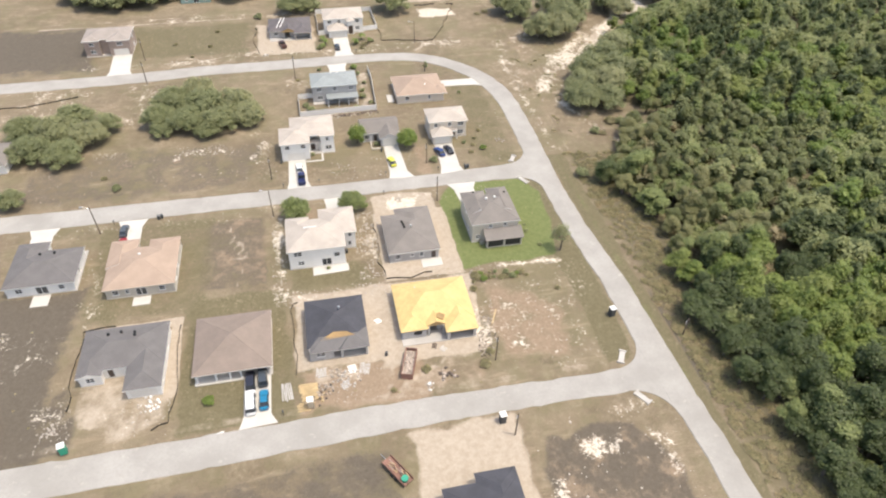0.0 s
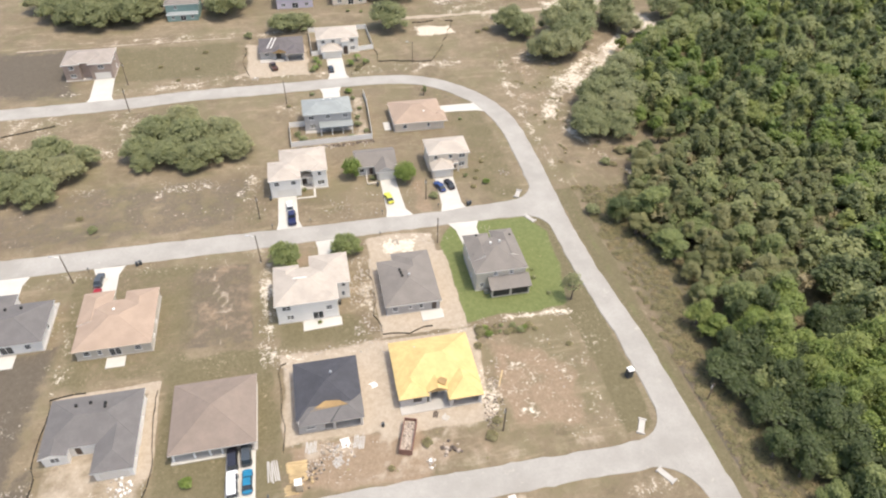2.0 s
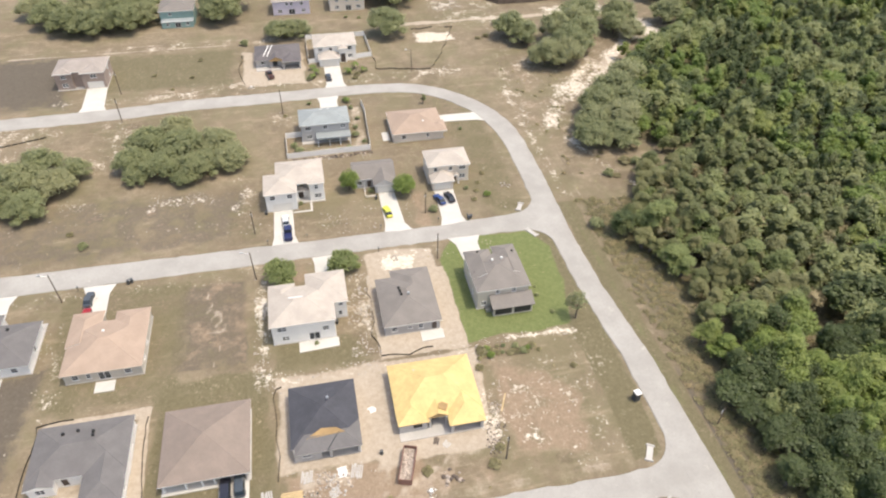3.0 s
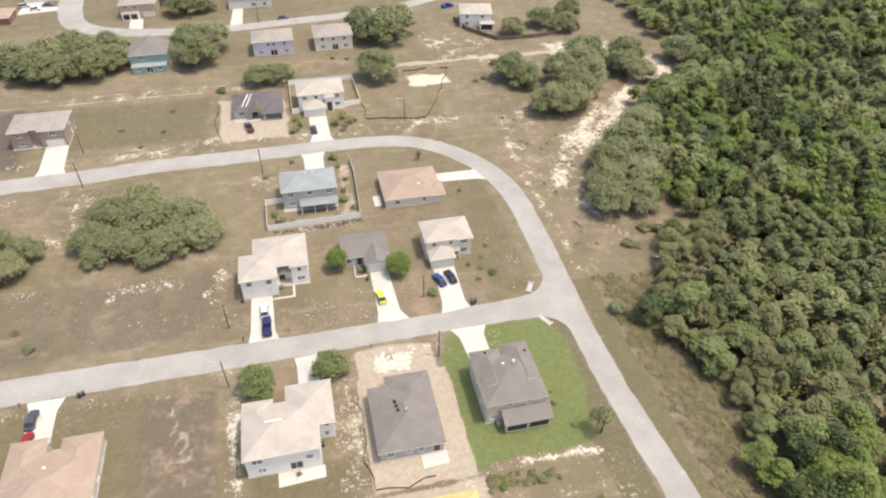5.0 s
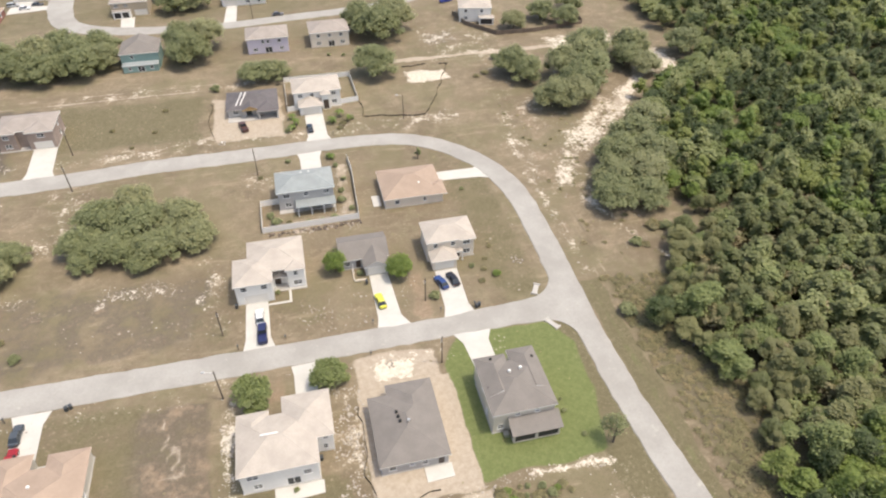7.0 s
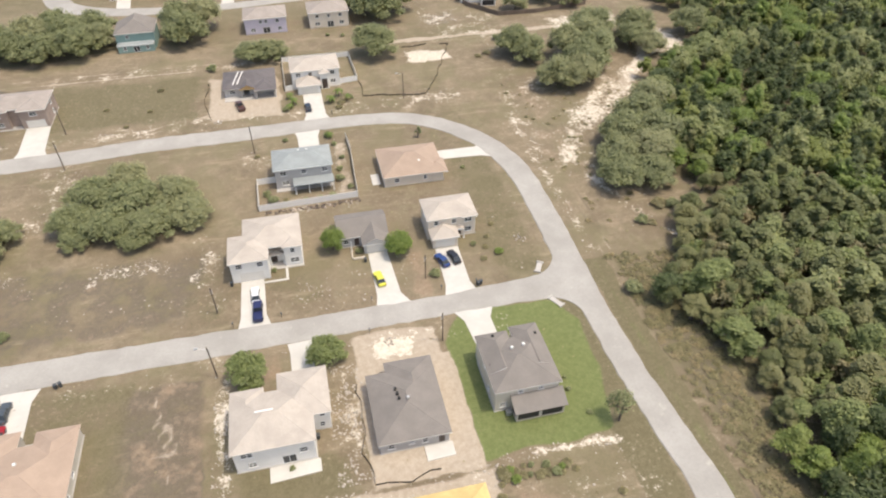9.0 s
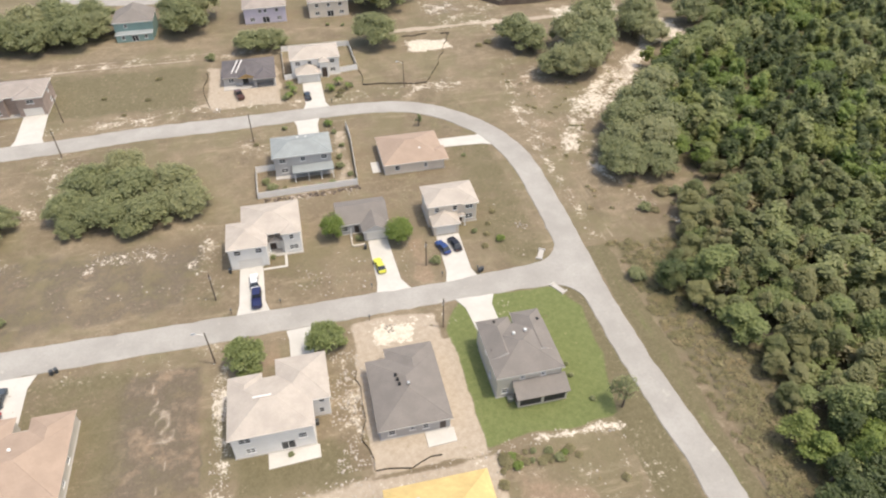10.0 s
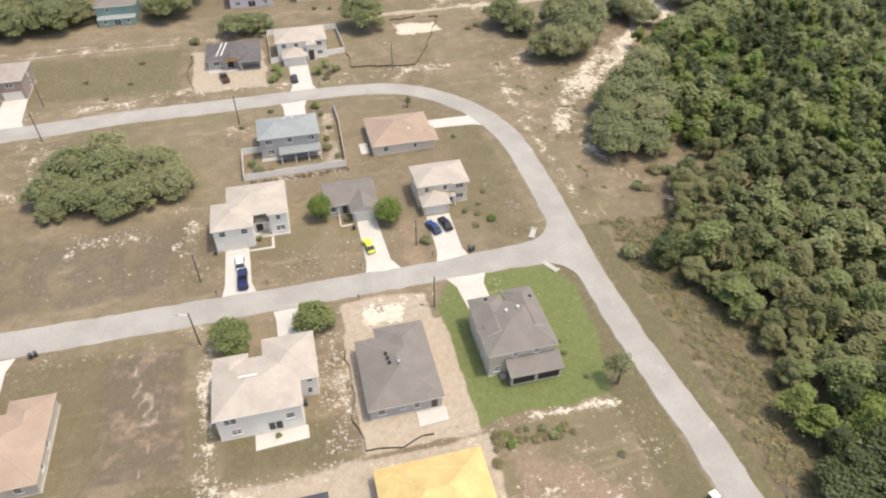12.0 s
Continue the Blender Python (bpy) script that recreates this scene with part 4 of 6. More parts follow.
h = house("two-storey beige house with grey roof and screened back porch")
floor_slab(h, 38.3, 49.4, 117.1, 128)
block(h, 38.3, 49.4, 117.1, 127.6, E2, M_BEIGE, [W2("S", 42.6, 0.9, 3.9, 4.9), W2("S", 46.2, 0.9, 3.9, 4.9), W("S", 39.7, 1.2), W("W", 121, 0.9), W2("W", 124, 0.9), ("N", 41.6, 4.4, 0.09, 2.3, "garage"), W2("N", 41.6, 1.5), W2("N", 47, 1.5), W("E", 122)])
block(h, 41.2, 49.7, 114.3, 117.09, 2.5, M_BEIGE, [("S", 43.35, 3.7, 0.25, 2.3, "screen"), ("S", 47.55, 3.7, 0.25, 2.3, "screen"), ("W", 115.7, 1.9, 0.25, 2.3, "screen"), ("E", 115.7, 1.9, 0.25, 2.3, "screen")])
roof(h, 38.3, 49.4, 117.1, 127.6, E2, 0.36, R_GREY, "x", (True, True))
roof(h, 38.3, 43.6, 121, 129.4, E2, 0.45, R_GREY, "y", (False, True))
roof(h, 44.8, 49.4, 121, 130.2, E2, 0.45, R_GREY, "y", (False, True))
block(h, 38.3, 43.6, 127.61, 129.4, E2, M_BEIGE, [])
block(h, 44.8, 49.4, 127.61, 130.2, E2, M_BEIGE, [])
bm = bmesh.new()
va = [(40.8, 113.9, 2.52), (50.1, 113.9, 2.52), (50.1, 117.1, 3.75), (40.8, 117.1, 3.75)]
vt = [bm.verts.new(p) for p in va]
vb = [bm.verts.new((p[0], p[1], p[2] - 0.14)) for p in va]
bm.faces.new(vt)
bm.faces.new(vb[::-1])
for i in range(4):
    bm.faces.new((vt[i], vb[i], vb[(i + 1) % 4], vt[(i + 1) % 4]))
part("porch_roof", bm, R_GREY, h)
vents(h, [(43.2, 124.4, 7.0), (45.4, 124.8, 6.9)], M_TRIM)
vents(h, [(40.9, 128.4, 6.1), (38.9, 122.6, 5.55), (39.6, 119.9, 5.55), (48.6, 127.6, 5.9)])
bm = boxes((0, 0.9, 0, 0.8, 0, 0.8), bevel=0.05)
ac = tagged(part("air_conditioner", bm, M_STEEL, None), "grey outdoor air conditioning unit beside the house wall", "air conditioner")
ac.matrix_world = pose(40.0, 115.7, 0, 0, 0, 0)

# third row, fronts to the middle street
h = house("two-storey white house with tan shingle roof and garage wing")
floor_slab(h, -4.6, 9.5, 161.8, 172.2)
block(h, -4.9, -1.81, 165.4, 167.4, E2, M_WHITE, [W2("W", 166.4, 0.8)])
block(h, -1.8, 9.5, 165.4, 172.8, E2, M_WHITE, [W("S", 4.2, 1.0), W2("S", 4.4, 0.9), W2("N", 0), W2("N", 6)])
block(h, -4.9, 2.6, 159.3, 165.39, E2, M_WHITE, [("S", -1, 4.8, 0.09, 2.3, "garage"), W2("S", -3.2, 1.3), W2("S", 1, 1.3), W("E", 162.4, 0.9), W("W", 162)])
block(h, 5.9, 9.5, 162.2, 165.39, E2, M_WHITE, [W("S", 7.9, 1.8), W2("S", 7.7, 0.9)])
block(h, 2.61, 5.89, 164.0, 165.39, E1 + 0.4, M_WHITE, [("S", 3.6, 1.4, 0.09, 2.5, "door")])
roof(h, -1.8, 9.5, 162.9, 172.8, E2, 0.32, R_TAN, "x", (True, True))
roof(h, -4.9, 2.6, 159.3, 167.4, E2, 0.32, R_TAN, "y", (True, True))
roof(h, 5.9, 9.5, 162.2, 167, E2, 0.34, R_TAN, "y", (True, False))
roof(h, 2.61, 5.89, 162.9, 165, E1 + 0.2, 0.3, R_TAN, "y", (True, False), over=0.1)
columns(h, [(2.9, 163.1), (5.6, 163.1)], E1, M_TRIM)

h = house("small single-storey grey house with grey gabled roof")
floor_slab(h, 17.8, 28, 165.4, 173.2)
block(h, 17.8, 28, 165.4, 173.2, E1, M_GREYW, [W("S", 19, 1.2), ("S", 21.4, 1.0, 0.09, 2.15, "door"), W("W", 169)])
block(h, 22.6, 27.6, 162.3, 165.39, E1, M_GREYW, [("S", 25.1, 4.0, 0.09, 2.2, "garage")])
roof(h, 17.8, 28, 165.4, 173.2, E1, 0.45, R_GREY, "x", (False, False), wall=M_GREYW)
roof(h, 22.6, 27.6, 162.3, 169.3, E1, 0.5, R_GREY, "y", (False, False), wall=M_GREYW)
columns(h, [(20, 163.8)], E1, M_TRIM, 0.2)
bm = boxes((20, 22.5, 160.9, 161.2, 0, 0.4), (19.8, 20.0, 161.2, 165, 0, 0.4), bevel=0.03)
tagged(part("garden_wall", bm, M_CREAM, None), "low cream garden edging wall by the entrance", "garden wall")

h = house("two-storey cream house with tan roof and front garage")
floor_slab(h, 37, 47.7, 164, 171.4)
block(h, 37, 47.7, 164, 171.4, E2, M_CREAM, [W2("S", 38.8, 1.0), W2("S", 46, 1.7), W("S", 46, 1.7), ("S", 44, 0.9, 0.09, 2.3, "door"), W2("S", 42.8, 1.0), W2("E", 168, 0.9), W2("W", 168)])
block(h, 37.4, 42.9, 160.6, 163.99, E1, M_CREAM, [("S", 40.1, 4.4, 0.09, 2.25, "garage")])
roof(h, 37, 47.7, 164, 171.4, E2, 0.36, R_TAN, "x", (True, True))
roof(h, 37.4, 42.9, 160.6, 166.4, E1, 0.45, R_TAN, "y", (True, False))
roof(h, 44.6, 47.6, 163.6, 165.2, E2, 0.3, R_TAN, "y", (True, False))
roof(h, 43.1, 44.9, 162.6, 165, E1, 0.4, R_TAN, "y", (False, False), over=0.1)
columns(h, [(43.2, 162.8), (44.8, 162.8)], E1 - 0.2, M_TRIM, 0.2)

# fourth row, inside the bend
h = house("two-storey pale house with green-grey roof and rear porch")
floor_slab(h, 5.4, 18.9, 189.4, 199.2)
block(h, 5.4, 18.9, 190.6, 199.2, E2, M_GREYW, [W2("S", 7.4, 1.6), W2("S", 12.2, 1.2), W2("S", 17.2, 1.4), W("S", 7.6, 1.6), ("S", 12.5, 2.4, 0.09, 2.15, "slider"), W2("W", 195), ("N", 14.5, 4.6, 0.09, 2.3, "garage")])
roof(h, 5.4, 18.9, 190.6, 199.2, E2, 0.34, R_TEAL, "x", (True, True))
block(h, 7.5, 13.2, 199.21, 203, E1, M_GREYW, [])
roof(h, 7.5, 13.2, 197, 203, E1, 0.36, R_TEAL, "y", (False, True))
part("porch_roof", boxes((9.4, 19.1, 187.2, 190.59, 2.5, 2.66)), R_TEAL, h)
columns(h, [(9.8, 187.5), (13, 187.5), (16, 187.5), (18.8, 187.5)], 2.5, M_TRIM, 0.18)
vents(h, [(11.6, 197.2, 6.05), (13.6, 197.2, 6.05)], M_TRIM)

h = house("single-storey house with terracotta shingle roof and side garage")
floor_slab(h, 31, 45.6, 185.6, 198.2)
block(h, 31, 45.6, 185.6, 198.2, E1, M_CREAM, [W("S", 34), W("S", 41, 0.8), W("W", 192), ("E", 196, 3.8, 0.09, 2.25, "garage"), W("N", 36)])
roof(h, 31, 45.6, 185.6, 198.2, E1, 0.36, R_ORANGE, "x", (True, True))
roof(h, 42.2, 46.4, 185.3, 191, E1, 0.36, R_ORANGE, "x", (True, True), over=0.3)
vents(h, [(40.2, 189.2, 4.1)], M_TRIM)

# fifth row, beyond the loop road
h = house("two-storey brown brick house with grey roof")
floor_slab(h, -68.5, -53.8, 234.6, 245.4)
block(h, -68.5, -53.8, 236.4, 245.4, E2, M_BRICK, [W2("S", -66, 1.6), W2("S", -58, 1.6), W("E", 241), W2("E", 241)])
block(h, -60.6, -53.8, 234.6, 236.39, E2, M_BRICK, [("S", -57, 4.8, 0.09, 2.3, "garage"), W2("S", -57, 1.8)])
block(h, -68.5, -63.6, 235, 236.39, E2, M_BRICK, [W("S", -66, 1.7), W2("S", -66, 1.5)])
roof(h, -68.5, -53.8, 236, 245.4, E2, 0.34, R_TAUPE, "x", (True, True))
roof(h, -60.6, -53.8, 234.6, 241, E2, 0.34, R_TAUPE, "y", (True, False))
roof(h, -68.5, -63.6, 235, 241, E2, 0.34, R_TAUPE, "y", (True, False))

h = house("unfinished single-storey house with dark roof and open front gable")
floor_slab(h, -7.2, 7.4, 237.6, 251)
block(h, -7.2, 7.4, 240.4, 251, E1, M_BLOCK, [W("S", -5, 1.5), ("S", -1, 1.6, 0.09, 2.4, "open")])
block(h, 1.6, 7.4, 237.6, 240.39, E1, M_BLOCK, [("S", 4.5, 4.8, 0.09, 2.35, "open")])
# near-black panel in place of the garage's shaded interior
part("garage_back_wall", boxes((1.6, 7.4, 240.41, 240.6, 0.1, 2.5)), M_DOOR, h)
roof(h, -7.2, 7.4, 240, 251, E1, 0.34, R_DARK, "x", (True, True), fascia=M_BLOCK)
roof(h, 1.6, 7.4, 237.6, 245, E1, 0.34, R_DARK, "y", (True, False), fascia=M_BLOCK)
roof(h, -2.6, 1.6, 238.8, 245, E1 + 0.2, 0.5, R_DARK, "y", (False, False), wall=M_DECK2, fascia=M_LUMBER)
columns(h, [(-2.4, 239), (1.2, 239)], E1 + 0.1, M_BLOCK, 0.35)
for k, (xa, xb) in enumerate(((-4.6, -2.6), (-3.4, -1.4))):
    bm = bmesh.new()
    cyl(bm, (xa, 241.2, 3.45), (xb, 245.6, 5.2), 0.16, 0.16, 4)
    part("underlay_strip", bm, M_TRIM, h, "white roofing underlay strip")

h = house("two-storey white house with tan roof and fenced yard")
floor_slab(h, 12.6, 26.6, 240.8, 251)
block(h, 12.6, 26.6, 241.4, 251, E2, M_WHITE, [W2("S", 14.5, 1.4), W2("S", 18, 1.2), W2("S", 24.6, 1.4), W("S", 24.6, 1.6)])
block(h, 13.8, 20.4, 237.2, 241.39, E1, M_WHITE, [("S", 17.2, 4.8, 0.09, 2.3, "garage")])
block(h, 20.8, 23.2, 239.6, 241.39, E2 - 0.4, M_WHITE, [("S", 22, 1.6, 0.09, 3.2, "door")])
roof(h, 12.6, 26.6, 241.4, 251, E2, 0.34, R_TAN, "x", (True, True))
roof(h, 13.8, 20.4, 237.2, 244, E1, 0.36, R_TAN, "y", (True, False))
roof(h, 20.8, 23.2, 239.6, 246, E2 - 0.4, 0.5, R_TAN, "y", (True, False))

# far row along the back street
h = house("two-storey sage green house with grey-green roof")
block(h, -41.6, -29.6, 281.2, 291.5, E2, M_SAGE, [W("S", -39, 1.2), W("S", -35.4, 1.8), W("S", -32, 1.2), W2("S", -38, 1.0)])
roof(h, -41.6, -29.6, 281.2, 291.5, E2, 0.4, R_GREY, "y", (True, False), wall=M_SAGE)
block(h, -41.2, -30, 278.4, 281.19, 2.4, M_SAGE, [W("S", -39, 1.0), ("S", -35.4, 2.0, 0.1, 2.1, "slider"), W("S", -32, 1.0)])
roof(h, -41.2, -30, 278.4, 281.6, 2.5, 0.2, R_TEAL, "x", (True, True), over=0.2)
h = house("two-storey pale lilac house with grey-brown roof")
block(h, -0.6, 13.4, 284.2, 294.6, E2, M_LILAC, [W2("S", 4.8, 1.0), W2("S", 6.6, 1.0), W2("S", 10.4, 1.2), W("S", 2, 1.6), ("S", 6.5, 2.4, 0.09, 2.2, "slider"), W("S", 11, 1.4)])
roof(h, -0.6, 13.4, 284.2, 294.6, E2, 0.36, R_TAUPE, "x", (True, True))
h = house("two-storey cream house with tan-brown roof")
block(h, 21.3, 34.8, 284.8, 295.4, E2, M_CREAM, [W2("S", 24, 1.2), W2("S", 28, 1.0), W2("S", 32, 1.2), W("S", 24, 1.6), ("S", 28.5, 2.2, 0.09, 2.2, "slider"), W("S", 32.4, 1.6)])
roof(h, 21.3, 34.8, 284.8, 295.4, E2, 0.36, R_TAUPE, "x", (True, True))
h = thing("house", 86, 300, 0, -12, "two-storey white house with pale roof beside a wooden fence", "house", "houses on the lots")
block(h, -6.5, 5.5, -5, 5.5, E2, M_WHITE, [W2("S", -4, 1.1), W2("S", 2, 1.1), W("S", -4, 1.4), W2("W", 0, 1), W("E", 0)])
roof(h, -6.5, 5.5, -5, 5.5, E2, 0.34, R_TAN, "x", (True, True))
block(h, 1, 6.5, -8, -5.01, 2.5, M_WHITE, [("S", 3.7, 4.4, 0.2, 2.2, "screen")])
roof(h, 1, 6.5, -8, -5.01, 2.6, 0.25, R_TAN, "x", (True, True), over=0.2)
h = house("two-storey tan house with grey-brown roof and porch columns")
block(h, -51, -37.6, 330, 341, E2, M_TAN, [W2("S", -49, 1.4), W2("S", -45.5, 1.4), W("S", -48.5, 1.8), ("S", -40.5, 4.6, 0.09, 2.3, "garage")])
roof(h, -51, -37.6, 330, 341, E2, 0.36, R_TAUPE, "x", (True, True))
block(h, -50.5, -44.2, 327.8, 329.99, 2.6, M_TRIM, [("S", -48.8, 2.4, 0.2, 2.3, "screen"), ("S", -45.9, 2.4, 0.2, 2.3, "screen")])
roof(h, -50.5, -44.2, 327.8, 330, 2.7, 0.3, R_TAUPE, "x", (True, True), over=0.2)
h = house("single-storey pale house with grey roof")
block(h, -10, 7, 332, 343, E1, M_WHITE, [("S", -6.6, 4.6, 0.09, 2.3, "garage"), W("S", 0, 1.6), W("S", 4.4, 1.2)])
roof(h, -10, 7, 332, 343, E1, 0.4, R_GREYB, "x", (True, True))
h = house("red-brown house with reddish roof")
block(h, -104, -92, 332, 342, E1, M_RED, [W("S", -98, 1.6), W("E", 337)])
roof(h, -104, -92, 332, 342, E1, 0.4, R_ORANGE, "x", (True, True))
h = house("single-storey pale grey house at the end of the back street")
block(h, -92, -79, 355, 365, E1, M_WHITE, [("S", -88, 4.6, 0.09, 2.3, "garage"), W("S", -82, 1.6)])
roof(h, -92, -79, 355, 365, E1, 0.4, R_TAUPE, "x", (True, True))
h = house("single-storey white house with pale grey roof")
block(h, -92, -76, 166, 177, E1, M_WHITE, [W("S", -80, 1.6), W("E", 171)])
roof(h, -92, -76, 166, 177, E1, 0.4, R_GREY, "x", (True, True))
# south of the near street
h = house("new single-storey house with charcoal roof on sandy lot")
block(h, 18.4, 30.6, 40, 54.6, E1, M_BLOCK, [W("N", 22), ("N", 27.6, 4.6, 0.09, 2.3, "garage")])
roof(h, 18.4, 30.6, 40, 54.6, E1, 0.34, R_BLACK, "y", (True, True))
block(h, 24.2, 30.6, 54.61, 56.4, E1, M_BLOCK, [])
roof(h, 24.2, 30.6, 50, 56.4, E1, 0.34, R_BLACK, "y", (False, True))

# ---- trees ----
ICO = bmesh.new()
bmesh.ops.create_icosphere(ICO, subdivisions=1, radius=1.0)
LOW_V = np.array([v.co[:] for v in ICO.verts])
LOW_F = np.array([[v.index for v in f.verts] for f in ICO.faces])
ICO.free()


def crown_arrays(rng, lobes, leaf, count, core=True):
    """Leaf sprays over the lobes of a crown round shaded inner masses. Returns vertices, triangles."""
    lobes = np.array(lobes, float)
    area = lobes[:, 3] * lobes[:, 5]
    pick = rng.choice(len(lobes), count, p=area / area.sum())
    d = rng.normal(size=(count, 3))
    d[:, 2] = np.where(d[:, 2] < -0.25, -d[:, 2] * 0.6, d[:, 2])
    d /= np.linalg.norm(d, axis=1)[:, None]
    c, r = lobes[pick, :3], lobes[pick, 3:6]
    p = c + d * r * rng.uniform(0.68, 1.36, (count, 1))
    nrm = d * 0.55 + rng.normal(size=(count, 3)) * 0.36 + np.array([0, 0, 0.95])
    nrm /= np.linalg.norm(nrm, axis=1)[:, None]
    a = np.cross(nrm, rng.normal(size=(count, 3)))
    a /= np.linalg.norm(a, axis=1)[:, None]
    b = np.cross(nrm, a)
    s = leaf * rng.uniform(0.6, 1.35, (count, 1))
    droop = nrm * s * 0.25
    v = np.stack([p + a * s - droop, p - a * s * 0.6 + b * s * 0.72, p - a * s * 0.6 - b * s * 0.72 - droop * 0.5], 1).reshape(-1, 3)
    tris = np.arange(3 * count).reshape(-1, 3)
    if not core:
        return v, tris
    cv, cf, base = [], [], 3 * count
    for l in lobes:
        cv.append(LOW_V * (0.74 + 0.14 * rng.normal(size=(len(LOW_V), 1)).clip(-1, 1)) * l[3:6] + l[:3])
        cf.append(LOW_F + base)
        base += len(LOW_V)
    return np.concatenate([v, *cv]), np.concatenate([tris, *cf])


def mesh_from(name, v, tris, tint, mat):
    me = bpy.data.meshes.new(name)
    me.vertices.add(len(v))
    me.vertices.foreach_set("co", v.astype(np.float32).ravel())
    me.loops.add(tris.size)
    me.loops.foreach_set("vertex_index", tris.ravel().astype(np.int32))
    me.polygons.add(len(tris))
    me.polygons.foreach_set("loop_start", np.arange(0, tris.size, 3, dtype=np.int32))
    me.update(calc_edges=True)
    at = me.attributes.new("tint", "FLOAT", "POINT")
    at.data.foreach_set("value", np.broadcast_to(np.asarray(tint, np.float32), (len(v),)).copy())
    me.materials.append(mat)
    return me


def oak_lobes(rng, r, h, n):
    """A broad crown down to the ground: clumps spread over a low dome."""
    out = [(0, 0, h * 0.46, r * 0.66, r * 0.66, h * 0.38)]
    for k in range(n):
        a, up = k * 2.4 + rng.uniform(-0.4, 0.4), rng.uniform(0.0, 0.97)
        q = r * 0.78 * math.sqrt(1 - up * up) * rng.uniform(0.75, 1.15)
        s = r * rng.uniform(0.17, 0.30)
        out.append((q * math.cos(a), q * math.sin(a), h * (0.24 + 0.58 * up), s, s, s * 0.9))
    return out


def pine_lobes(rng, r, h, n):
    out = []
    for k in range(n):
        f = k / (n - 1)
        a, q = rng.uniform(0, 6.283), r * rng.uniform(0.2, 0.75) * (1 - 0.65 * f)
        s = r * rng.uniform(0.24, 0.38) * (1 - 0.3 * f)
        out.append((q * math.cos(a), q * math.sin(a), h * (0.40 + 0.50 * f), s, s, s * 1.55))
    return out


def dome_lobes(rng, r, h, n):
    """A rounded woodland crown: a core under clumps spread over its upper side."""
    out = [(0, 0, h * 0.58, r * 0.72, r * 0.72, h * 0.30)]
    for k in range(n):
        a, up = k * 2.4 + rng.uniform(-0.3, 0.3), rng.uniform(0.0, 0.95)
        q = r * 0.74 * math.sqrt(1 - up * up) * rng.uniform(0.8, 1.15)
        s = r * rng.uniform(0.22, 0.36)
        out.append((q * math.cos(a), q * math.sin(a), h * (0.54 + 0.32 * up), s, s, s * 0.95))
    return out


def trunk_mesh(rng, r, h, spread):
    bm = bmesh.new()
    cyl(bm, (0, 0, -0.2), (0.1, 0.05, h * 0.55), r, r * 0.55, 7)
    for k in range(5):
        a = rng.uniform(0, 6.283)
        z = h * rng.uniform(0.22, 0.5)
        e = spread * rng.uniform(0.45, 0.75)
        cyl(bm, (0.05, 0.02, z), (e * math.cos(a), e * math.sin(a), z + h * rng.uniform(0.15, 0.3)), r * 0.42, r * 0.14, 5)
    me = bpy.data.meshes.new("trunk")
    bm.to_mesh(me)
    bm.free()
    me.materials.append(M_BARK)
    return me


FORMS = {"oak": oak_lobes, "pine": pine_lobes, "dome": dome_lobes}


def tree_kind(seed, form, r, h, lobes, leaf, count, mat, tint, core=True):
    rng = np.random.default_rng(seed)
    arr = crown_arrays(rng, FORMS[form](rng, r, h, lobes), leaf, count, core)
    return {"arr": arr, "tint": tint, "mat": mat, "crown": mesh_from("crown", *arr, tint, mat), "trunk": trunk_mesh(rng, 0.03 * h + 0.05, h, r), "r": r, "h": h}


def plant_tree(kind, x, y, yaw, sx, sz, label, group, category="tree", name="tree"):
    t = thing(name, x, y, -0.03, yaw, label, category, group)
    t.scale = (sx, sx, sz)
    for n in ("trunk", "crown"):
        o = new(n, kind[n])
        o.parent = t
    return t


OAKS = [tree_kind(50 + k, "oak", 5.5, 7.5, 26, 0.25, 4400, L_OAK, 0.15 + 0.2 * k) for k in range(4)]
ROUND = [tree_kind(70 + k, "oak", 3.0, 4.6, 16, 0.17, 3000, L_WOOD if k else L_BRIGHT, 0.2) for k in range(2)]
rnd = random.Random(5)


def oak(x, y, r, h, k, label="broad dark green oak standing in dry grass", group="oaks on the open land", **kw):
    kd = OAKS[k % 4]
    return plant_tree(kd, x, y, rnd.uniform(0, 360), r / kd["r"], h / kd["h"], label, group, **kw)


# the two mottes left of the middle lots
for k, (x, y, r, h) in enumerate([(-39.5, 184.5, 5.6, 6.6), (-31.5, 181, 6, 6.5), (-22.5, 180, 6, 6.6), (-14, 182, 5.6, 6.2), (-36, 193, 6.5, 7.6), (-27, 189.5, 6.8, 8), (-18, 190, 6.2, 7), (-29, 198, 5.8, 7.6), (-38, 178.8, 3.6, 4), (-26, 176, 3.8, 4)]):
    oak(x, y, r, h, k, "dense grey-green oak in a thick clump on dry grass", "oak clump beside the middle lots")
for k, (x, y, r, h) in enumerate([(-71, 172, 6, 7), (-62, 169, 5.6, 6.4), (-66, 180, 6.4, 7.6), (-57, 177.5, 5.6, 6.6), (-75, 183, 6, 7), (-63, 188, 5.8, 7), (-54, 184, 4.6, 5.6)]):
    oak(x, y, r, h, k, "grey-green oak in a loose clump on dry grass", "oak clump near the edge of the lots")
